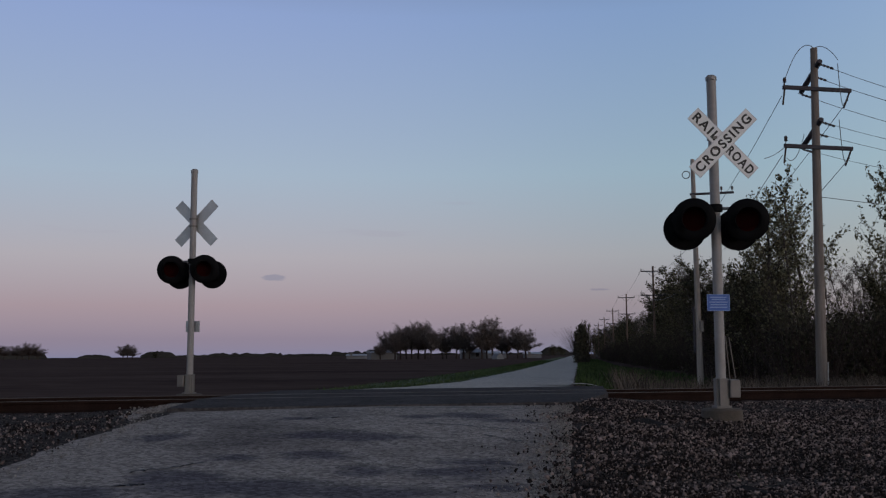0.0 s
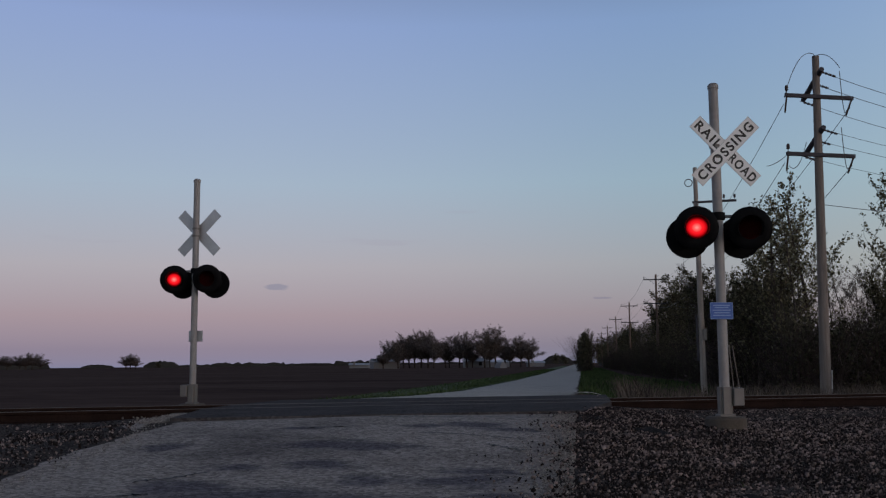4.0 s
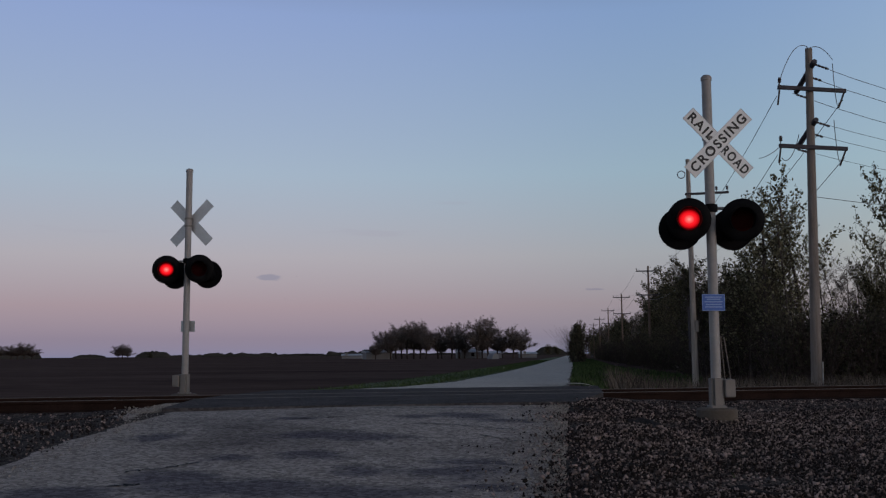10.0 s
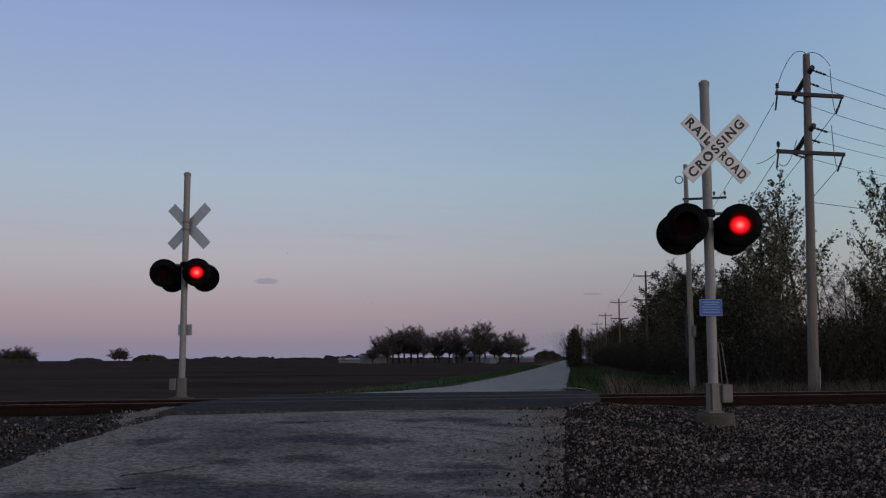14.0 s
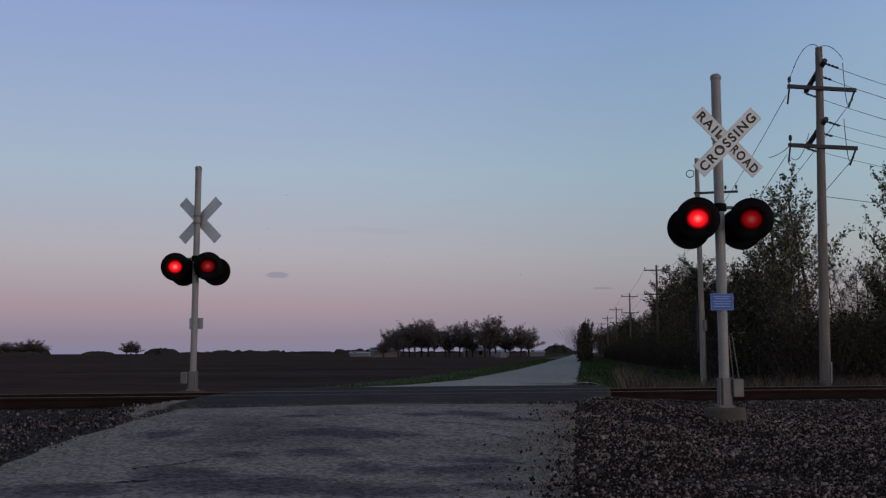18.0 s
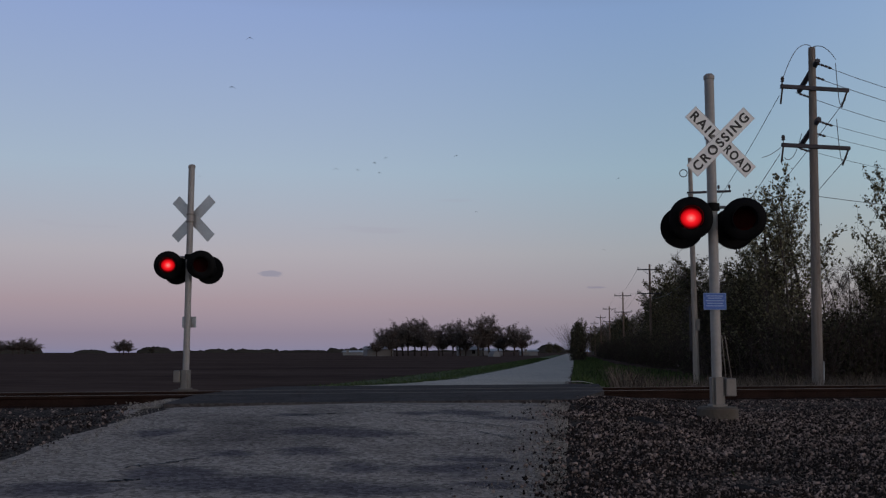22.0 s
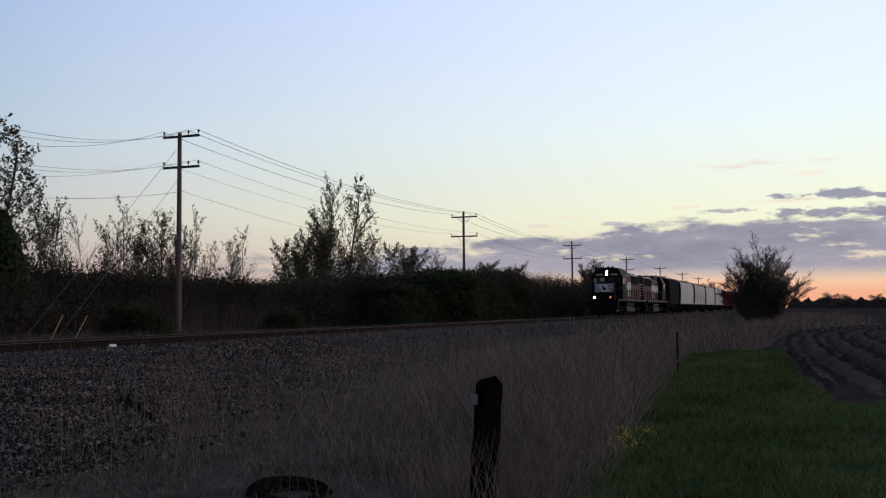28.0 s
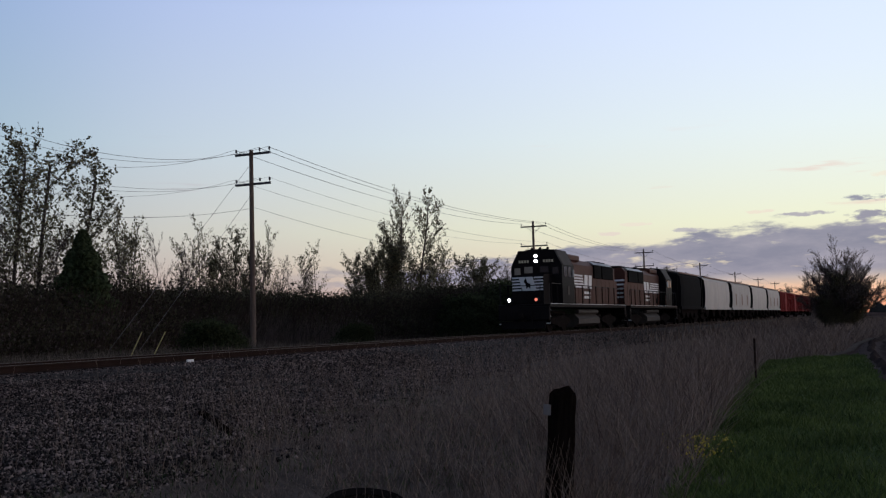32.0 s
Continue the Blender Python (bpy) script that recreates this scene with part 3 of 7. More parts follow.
tie_mesh = mesh_of(bm, M["tie"], "tie")
TIE_GAP = 0.53
for i in range(230):
    x = -24 + i * TIE_GAP
    if 0.5 < x < 7.6:
        continue
    t_ob = new("tie", tie_mesh)
    t_ob.parent = track
    t_ob.matrix_basis = pose(x, rng.normal(0, 0.03), rng.normal(0, 0.008), 0, rng.normal(0, 0.4), rng.normal(0, 0.7))
vs, fs = [], []
for x in list(np.arange(-120, -24.2, TIE_GAP)) + list(np.arange(98.2, 420, TIE_GAP)):
    k = len(vs)
    for dz in (-0.17, 0):
        for dx, dy in ((-0.11, -1.3), (0.11, -1.3), (0.11, 1.3), (-0.11, 1.3)):
            vs.append((x + dx, dy, RAIL_Z - 0.185 + dz))
    fs += [(k + 4, k + 5, k + 6, k + 7), (k, k + 1, k + 5, k + 4), (k + 1, k + 2, k + 6, k + 5), (k + 2, k + 3, k + 7, k + 6), (k + 3, k, k + 4, k + 7)]
far_ties = raw("distant_ties", vs, fs, M["tie"])
far_ties.parent = track
tagged(far_ties, kind="stuff")

# ---------- crossing signals ----------
FLASH, FLASH0 = 0.593, 2.53
BULBS = []


def letters(text, width, height, mat, parent, m, name="lettering", label=""):
    """Capitals drawn out to a given width and height."""
    cu = bpy.data.curves.new(name, "FONT")
    cu.body, cu.size, cu.align_x, cu.align_y, cu.extrude, cu.offset = text, 0.2, "CENTER", "CENTER", 0.0015, 0.006
    cu.space_character = 1.28
    tmp = bpy.data.objects.new(name, cu)
    me = bpy.data.meshes.new_from_object(tmp)
    bpy.data.objects.remove(tmp)
    xs, ys = [q.co.x for q in me.vertices], [q.co.y for q in me.vertices]
    me.transform(Matrix.Diagonal((width / (max(xs) - min(xs)), height / (max(ys) - min(ys)), 1, 1)) @ Matrix.Translation((-(max(xs) + min(xs)) / 2, -(max(ys) + min(ys)) / 2, 0)))
    me.materials.clear()
    me.materials.append(mat)
    ob = new(name, me)
    ob.parent, ob.matrix_basis = parent, m
    if label:
        tagged(ob, label)
    return ob


def lamp_unit(parent, m, phase=None):
    """A flashing-light head that faces -y in its own space. phase 0 or 1: which half of the flash cycle shows it lit."""
    face = pose(0, 0, 0, 90)
    bm = B()
    lathe(bm, [(0.0, -0.20), (0.10, -0.20), (0.145, -0.17), (0.165, -0.05), (0.165, 0.0)], 24, face)
    body = part("flasher_head", bm, M["black"], parent, "black round signal head with hood and backing disc")
    body.matrix_basis = m
    bm = B()
    lathe(bm, [(0.158, 0.0), (0.20, 0.012), (0.285, -0.004), (0.305, -0.022), (0.305, -0.03), (0.285, -0.014), (0.158, -0.012)], 36, face)
    part("background_disc", bm, M["black"], body, "flat black backing disc")
    bm = B()
    prof = [(0.165, -0.01), (0.17, 0.1), (0.178, 0.22), (0.170, 0.22), (0.16, 0.1), (0.157, 0.0)]
    lathe(bm, prof, 26, face, (-40, 220))
    part("hood", bm, M["black"], body)
    bm = B()
    lathe(bm, [(0.16, 0.0), (0.12, 0.004), (0.06, 0.006), (0.0, 0.007)], 28, face)
    part("lens", bm, M["lens"], body, "dark red glass lens")
    if phase is not None:
        bm = B()
        folds = []
        for k in range(GLOW_LAYERS):
            folds += [(0.15, 0.012 * k), (0.002, 0.012 * k)] if k % 2 == 0 else [(0.002, 0.012 * k), (0.15, 0.012 * k)]
        lathe(bm, folds, 28, face)
        b = part("light", bm, M["glow"], body, "glowing red lamp")
        BULBS.append((b, phase))
    return body


def board_with_text(sig, angle, mat_front, y, words):
    """One crossbuck board, leaning by angle, facing -y."""
    bm = B()
    vs = box(bm, (0, 0, 0), (1.22, 0.006, 0.229), bev=0.002)
    bd = part("crossbuck_board", bm, mat_front, sig, "reflective white board with black words" if words else "bare aluminium back of the board")
    bd.matrix_basis = pose(0, y, 0) @ pose(0, 0, 0, 0, angle, 0)
    for text, x, wide in words:
        letters(text, wide, 0.142, M["ink"], bd, pose(x, -0.0045, 0, 90), "word")
    bm = B()
    for x, z, sx, sz in ((0, 0.108, 1.2, 0.006), (0, -0.108, 1.2, 0.006), (0.604, 0, 0.006, 0.21), (-0.604, 0, 0.006, 0.21)):
        box(bm, (x, -0.0042, z), (sx, 0.002, sz))
    if words:
        part("border", bm, M["alu_back"], bd)
    else:
        bm.free()
    return bd


def crossing_signal(label, x, y, base_z, top_z, turn, lean, buck_z, lamp_z, front, aim=0.0):
    """front: whether its words and its first pair of lamps look along -y (towards the film's road end)."""
    sig = thing("crossing_signal", label, "crossing signal", pose(x, y, 0, lean[0], lean[1], turn), group="crossing signals")
    bm = B()
    lathe(bm, [(0.0, top_z + 0.03), (0.05, top_z + 0.028), (0.078, top_z), (0.078, top_z - 0.05), (0.068, top_z - 0.05), (0.070, base_z + 0.3), (0.072, base_z)], 22)
    part("mast", bm, M["alu"], sig, "grey metal mast with a domed cap")
    bm = B()
    for a in range(4):
        r = pose(0, 0, 0, 0, 0, 90 * a)
        box(bm, r @ Vector((0.075, 0, base_z + 0.2)), (0.035, 0.11, 0.42) if a % 2 == 0 else (0.11, 0.035, 0.42), bev=0.006)
    box(bm, (0, 0, base_z + 0.015), (0.22, 0.22, 0.035), bev=0.006)
    part("base_casting", bm, M["box"], sig, "square grey base casting")
    bm = B()
    box(bm, (0.165 if front else -0.165, -0.02, base_z + 0.27), (0.15, 0.18, 0.25), bev=0.012)
    part("junction_box", bm, M["box"], sig)
    bm = B()
    lathe(bm, [(0.0, base_z - 0.002), (0.25, base_z - 0.002), (0.28, base_z - 0.03), (0.29, base_z - 0.4)], 18)
    part("foundation", bm, M["concrete"], sig, "stained round concrete foundation")
    # crossbuck
    yb = -0.09 if front else 0.09
    for ang, y2, words in ((-45, yb, (("CROSSING", 0.0, 1.11),)), (45, yb + (0.008 if front else -0.008), (("RAIL", -0.335, 0.46), ("ROAD", 0.345, 0.475)))):
        bd = board_with_text(sig, ang, M["white"] if front else M["alu_back"], 0, words if front else ())
        bd.matrix_basis = pose(0.115 if front else 0.03, y2, buck_z) @ pose(0, 0, 0, 0, ang, 0)
    for dz in (-0.1, 0.06):
        bm = B()
        lathe(bm, [(0.07, buck_z + dz), (0.085, buck_z + dz), (0.085, buck_z + dz + 0.04), (0.07, buck_z + dz + 0.04)], 18)
        box(bm, (0, yb / 2, buck_z + dz + 0.02), (0.06, 0.1, 0.04))
        part("clamp", bm, M["box"], sig)
    # lamps
    bm = B()
    rod(bm, (-0.42, 0, lamp_z + 0.17), (0.42, 0, lamp_z + 0.17), 0.024, seg=10)
    part("arm_tube", bm, M["alu"], sig, "grey tube that carries the lamps")
    bm = B()
    lathe(bm, [(0.07, lamp_z + 0.11), (0.1, lamp_z + 0.12), (0.1, lamp_z + 0.22), (0.07, lamp_z + 0.23)], 18)
    part("arm_clamp", bm, M["black"], sig, "black round clamp of the lamp arm")
    for sx in (-1, 1):
        bm = B()
        lathe(bm, [(0.0, 0.06), (0.045, 0.05), (0.06, 0.0), (0.045, -0.05), (0.0, -0.06)], 12, pose(sx * 0.3, 0, lamp_z + 0.165))
        part("arm_fitting", bm, M["black"], sig)
    for sx, ph in ((-1, 0), (1, 1)):
        lamp_unit(sig, pose(sx * 0.385, -0.2, lamp_z - 0.02, 4, 0, aim), ph)
        lamp_unit(sig, pose(sx * 0.385, 0.22, lamp_z - 0.11, 4, 0, 180 + aim * 0.5))
    return sig


near_sig = crossing_signal("crossing signal with white crossbuck, red flashers and grey mast", 3.87, 14.18, 0.73, 5.45, 5, (0, 0.15), 4.47, 3.37, True, aim=-17)
bm = B()
box(bm, (-0.03, -0.082, 2.195), (0.33, 0.004, 0.235), bev=0.001)
notice = part("blue_notice", bm, M["blue"], near_sig, "small blue notice plate with pale rows of print")
bm = B()
for z, w in ((0.075, 0.24), (0.045, 0.2), (0.008, 0.26), (-0.028, 0.23), (-0.064, 0.25)):
    box(bm, (-0.03, -0.0855, 2.195 + z), (w, 0.002, 0.014))
for x, z, sx, sz in ((0, 0.112, 0.32, 0.006), (0, -0.112, 0.32, 0.006), (0.159, 0, 0.006, 0.224), (-0.159, 0, 0.006, 0.224)):
    box(bm, (x - 0.03, -0.0855, 2.195 + z), (sx, 0.002, sz))
part("print_rows", bm, M["pale"], notice)

far_sig = crossing_signal("crossing signal seen from behind with bare metal crossbuck and red flashers", -5.43, 21.63, 0.71, 5.53, -14, (0, 0.3), 4.38, 3.37, False, aim=24)
bm = B()
box(bm, (0.0, 0.082, 2.14), (0.33, 0.004, 0.235), bev=0.001)
part("notice_plate", bm, M["alu_back"], far_sig, "bare back of the notice plate")

# ---------- utility poles ----------
def insulator(bm, p, h=0.16, r=0.045):
    lathe(bm, [(0.012, 0), (0.014, h * 0.3), (r, h * 0.4), (r * 0.7, h * 0.6), (r, h * 0.7), (r * 0.6, h), (0, h)], 8, Matrix.Translation(p))


def utility_pole(label, x, y, z0, top, arms, turn, mat, lean=0.0, braces=True, r=0.16, group="utility poles"):
    """arms: rows of (height, length, pins)."""
    p = thing("utility_pole", label, "utility pole", pose(x, y, z0, 0, lean, turn), group=group)
    h = top - z0
    bm = B()
    rod(bm, (0, 0, -0.3), (0, 0, h), r, r * 0.62, 14)
    part("shaft", bm, mat, p)
    for z, ln, pins in arms:
        bm = B()
        box(bm, (0, -r * 0.85, z - z0), (ln, 0.09, 0.12), bev=0.01)
        a = part("crossarm", bm, M["arm"], p)
        if braces:
            for s in (-1, 1):
                bm = B()
                rod(bm, (s * ln * 0.28, -r * 0.85 - 0.05, z - z0 - 0.05), (s * 0.02, -r * 0.85, z - z0 - 0.6), 0.018, seg=6)
                part("brace", bm, M["arm"], a)
        for q in pins:
            bm = B()
            insulator(bm, (q * ln / 2, -r * 0.85, z - z0 + 0.06), 0.24, 0.06)
            part("insulator", bm, M["porcelain"], a)
    return p


def wire(a, b, sag, r=0.012, n=18, label="thin dark overhead wire strung between poles"):
    cu = bpy.data.curves.new("overhead_wire", "CURVE")
    cu.dimensions, cu.bevel_depth, cu.bevel_resolution = "3D", r, 1
    sp = cu.splines.new("POLY")
    sp.points.add(n)
    a, b = Vector(a), Vector(b)
    for i in range(n + 1):
        k = i / n
        q = a.lerp(b, k)
        sp.points[i].co = (q.x, q.y, q.z - sag * 4 * k * (1 - k), 1)
    cu.materials.append(M["wire"])
    return tagged(new("overhead_wire", cu), label, "wire", group="overhead wires")

PINS3, PINS2 = (-0.95, -0.4, 0.95), (-0.95, 0.95)
EAST = 8.0
cpx, cpy = polar(20.41, 32)
corner_pole = utility_pole("tall weathered corner pole with four dark crossarms and jumper wires", cpx, cpy, -0.2, 10.75,
                           [(9.44, 2.2, (-0.95,)), (7.64, 2.2, (-0.95,))], EAST, M["pole"], lean=1.3, braces=False, r=0.17)
for z in (10.15, 8.35):
    bm = B()
    rod(bm, (0.0, -0.35, z + 0.3), (0.27, 1.35, z - 0.2), 0.08, seg=6)
    part("crossarm", bm, M["arm"], corner_pole)
for z in (9.44, 7.64):
    for s in (-0.95, 0.95):
        bm = B()
        rod(bm, (s * 1.1, -0.14, z + 0.15), (s * 1.04, 0.1, z - 0.28), 0.028, seg=8)
        part("strain_insulator", bm, M["porcelain"], corner_pole)
bm = B()
rod(bm, (0.13, -0.12, 0.2), (0.14, -0.12, 1.4), 0.018, seg=8)
part("ground_wire_guard", bm, M["alu_back"], corner_pole, "pale moulding over the ground wire")
service_pole = utility_pole("slim grey service pole with one small crossarm and a switch", *polar(14.2, 46), -0.1, 10.15,
                            [], -14, M["pole_pale"], lean=-0.2, braces=False, r=0.15)
bm = B()
box(bm, (0.78, -0.13, 8.65), (1.9, 0.09, 0.1), bev=0.01)
arm_ = part("crossarm", bm, M["arm"], service_pole)
for x_ in (1.2, 1.66):
    bm = B()
    insulator(bm, (x_, -0.13, 8.7), 0.24, 0.06)
    part("insulator", bm, M["porcelain"], arm_)
bm = B()
box(bm, (-0.02, -0.14, 8.35), (0.2, 0.22, 0.55), bev=0.03)
part("transformer_can", bm, M["box"], service_pole)
bm = B()
for k in range(10):
    a0, a1 = radians(36 * k), radians(36 * k + 36)
    rod(bm, (-0.3 + 0.17 * math.cos(a0), -0.1, 9.55 + 0.17 * math.sin(a0)), (-0.3 + 0.17 * math.cos(a1), -0.1, 9.55 + 0.17 * math.sin(a1)), 0.022, seg=5)
part("wire_coil", bm, M["wire"], service_pole)
bm = B()
box(bm, (0.14, -0.16, 2.75), (0.16, 0.12, 0.5), bev=0.02)
part("meter_box", bm, M["box"], service_pole)
bm = B()
rod(bm, (-0.19, -0.05, 1.6), (-0.19, -0.05, 3.6), 0.05, seg=8)
part("conduit", bm, M["arm"], service_pole)

ROAD_POLES = [(109, 11.81)] + [(d, math.degrees(math.asin(8.95 / d)) + 7.1) for d in (160, 210, 262, 315, 370, 430, 495)]
for d, a in ROAD_POLES:
    utility_pole("brown two-armed utility pole in a row along the road", *polar(a, d), -0.1, 1.5 + 9.2,
                 [(10.15, 2.6, PINS2), (7.6, 2.7, PINS2)], -7, M["pole_brown"])
TRACK_POLES = [43.1, 87.9, 133.5, 177, 220, 261, 301]
TP_V = 29.4
for i, u in enumerate(TRACK_POLES):
    utility_pole("brown utility pole with two crossarms in a row along the track", *tr(u, TP_V), -0.2, 10.6,
                 [(10.42, 2.15, PINS3), (8.85, 2.15, PINS3)] if i == 0 else [(10.1, 2.5, PINS2), (8.3, 2.6, PINS2)], TURN + 90, M["pole_brown"], braces=i > 0)

# wires along the track: the pins of each pole to those of the next
def pin_place(u, q, z, ln):
    x, y = tr(u, TP_V + q * ln / 2)
    return (x, y, z + 0.28)


def corner_place(s, z):
    m = corner_pole.matrix_basis
    k = s * 1.0 + 0.8
    p = m @ Vector((0.2 * k, 0.98 * k, z + 0.3 - 0.25 * k))
    return tuple(p)


for q, s in ((-0.95, -0.9), (-0.4, -0.2), (0.95, 0.95)):
    for z_, e_ in ((10.15, pin_place(TRACK_POLES[0], q, 10.42, 2.15)), (8.35, pin_place(TRACK_POLES[0], q, 8.85, 2.15))):
        a_ = Vector(corner_place(s, z_))
        d_ = (Vector(e_) - a_ - Vector((0, 0, 7.0))).normalized()
        inv_ = corner_pole.matrix_basis.inverted()
        bm = B()
        for k_ in range(4):
            rod(bm, inv_ @ (a_ + d_ * (0.16 + 0.13 * k_)), inv_ @ (a_ + d_ * (0.25 + 0.13 * k_)), 0.042, 0.03, seg=8)
        part("strain_insulator", bm, M["porcelain"], corner_pole)
    wire(corner_place(s, 10.15), pin_place(TRACK_POLES[0], q, 10.42, 2.15), 2.0, 0.009)
    wire(corner_place(s, 8.35), pin_place(TRACK_POLES[0], q, 8.85, 2.15), 1.6, 0.007)
wire(tuple(corner_pole.matrix_basis @ Vector((0.1, 0, 6.35))), (*tr(TRACK_POLES[0], TP_V - 0.2), 7.6), 0.9, 0.01)
for i in range(len(TRACK_POLES) - 1):
    a, b = TRACK_POLES[i], TRACK_POLES[i + 1]
    for q in (-0.95, -0.4, 0.95):
        z0, l0 = (10.42, 2.15) if i == 0 else (10.1, 2.5)
        if q == -0.4 and i > 1:
            continue
        wire(pin_place(a, q, z0, l0), pin_place(b, q, 10.1, 2.5), 0.75, 0.012 if i < 2 else 0.016)
    for q in (-0.95, 0.95):
        z0, l0 = (8.85, 2.15) if i == 0 else (8.3, 2.6)
        wire(pin_place(a, q, z0, l0), pin_place(b, q, 8.3, 2.6), 0.75, 0.007 if i < 1 else 0.012)
wire((*tr(TRACK_POLES[0], TP_V - 0.2), 7.6), (*tr(TRACK_POLES[1], TP_V - 0.2), 7.2), 0.9, 0.008)
# guys of the first track pole
for du in (-7, -5):
    wire((*tr(TRACK_POLES[0], TP_V), 9.9 if du == -7 else 8.3), (*tr(TRACK_POLES[0] + du - 3, TP_V + 1), 0.0), 0.0, 0.009, 2, "straight steel guy wire down to the ground")
# wires along the road
prev = None
for k, (d, a) in enumerate(ROAD_POLES):
    px_, py_ = polar(a, d)
    pts = [(px_ + s * 1.2 * math.cos(radians(7)), py_ - s * 1.2 * math.sin(radians(7)), z) for z in (10.45, 7.9) for s in (-1, 1)]
    if prev is None:
        prev = [tuple(corner_pole.matrix_basis @ Vector((s * 1.08, 0, z - 0.05))) for z in (9.44, 7.64) for s in (-1, 1)]
    for p, q in zip(prev, pts):
        wire(p, q, 2.2 if k == 0 else 0.9, 0.011 if k == 0 else 0.014)
    prev = pts
# jumper loops at the corner pole
m = corner_pole.matrix_basis


def loop(a, b, up, r=0.011):
    cu = bpy.data.curves.new("jumper_wire", "CURVE")
    cu.dimensions, cu.bevel_depth, cu.bevel_resolution = "3D", r, 1
    sp = cu.splines.new("POLY")
    sp.points.add(14)
    a, b = Vector(a), Vector(b)
    for i in range(15):
        k = i / 14
        q = a.lerp(b, k)
        sp.points[i].co = (q.x, q.y, q.z + up * math.sin(math.pi * k) ** 0.8, 1)
    cu.materials.append(M["wire"])
    ob = new("jumper_wire", cu)
    ob.parent = corner_pole


loop((-1.05, 0, 9.6), (0.0, 0, 10.95), 0.55)
loop((0.0, 0, 10.95), (0.55, -0.4, 10.5), 0.2)
loop((0.95, 0, 9.3), (0.2, -1.0, 10.2), -0.5)
loop((0.95, 0, 7.5), (0.2, -1.0, 8.5), -0.4)
loop((-0.95, 0, 7.5), (0.15, 1.0, 8.5), -0.35)
loop((-1.05, 0, 7.8), (-1.9, -0.5, 7.35), -0.05)


# ---------- trees and thickets ----------
M["bark"] = material("grey_brown_bark", (0.072, 0.06, 0.055), 0.95, vary=0.4, scale=2.0, spec=0.1)
M["bark_dark"] = material("dark_bark", (0.045, 0.034, 0.03), 0.95, vary=0.3, scale=2.0, spec=0.1)
M["leaf"] = material("young_green_leaves", (0.13, 0.125, 0.075), 0.7, vary=0.45, scale=1.0, spread=0.7, island=True, second=(0.22, 0.205, 0.125), spec=0.2)
M["leaf_dark"] = material("dull_green_leaves", (0.075, 0.074, 0.045), 0.75, vary=0.45, scale=1.0, spread=0.7, island=True, second=(0.13, 0.12, 0.072), spec=0.15)
M["bush_leaf"] = material("fresh_green_bush_leaves", (0.036, 0.046, 0.022), 0.75, vary=0.45, scale=1.0, spread=0.7, island=True, second=(0.062, 0.074, 0.036), spec=0.1)
M["bud"] = material("brown_buds_and_twigs", (0.145, 0.122, 0.114), 0.85, vary=0.4, scale=1.0, spread=0.6, island=True, spec=0.1)
M["conifer"] = material("dark_cedar_needles", (0.062, 0.08, 0.04), 0.8, vary=0.4, scale=1.0, spread=0.6, island=True, spec=0.1)


def let_light_through(m, share):
    nt = m.node_tree
    p, out = nt.nodes["Principled BSDF"], nt.nodes["Material Output"]
    t = nt.nodes.new("ShaderNodeBsdfTranslucent")
    for l in list(nt.links):
        if l.to_node == p and l.to_socket.name == "Base Color":
            nt.links.new(l.from_socket, t.inputs[0])
    mix = nt.nodes.new("ShaderNodeMixShader")
    mix.inputs[0].default_value = share
    nt.links.new(p.outputs[0], mix.inputs[1])
    nt.links.new(t.outputs[0], mix.inputs[2])
    nt.links.new(mix.outputs[0], out.inputs[0])


# Darker copies of the leaf and twig colours, for the shade in the brush.
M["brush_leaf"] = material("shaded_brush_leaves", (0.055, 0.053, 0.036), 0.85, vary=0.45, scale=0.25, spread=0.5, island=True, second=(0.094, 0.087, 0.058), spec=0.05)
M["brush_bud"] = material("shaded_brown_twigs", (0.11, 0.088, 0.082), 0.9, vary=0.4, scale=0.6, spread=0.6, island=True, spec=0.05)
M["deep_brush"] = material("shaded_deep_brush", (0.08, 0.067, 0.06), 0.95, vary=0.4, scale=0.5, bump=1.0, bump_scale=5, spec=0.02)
for k in ("brush_leaf", "brush_bud", "leaf", "bush_leaf", "leaf_dark", "bud", "conifer"):
    let_light_through(M[k], 0.45)


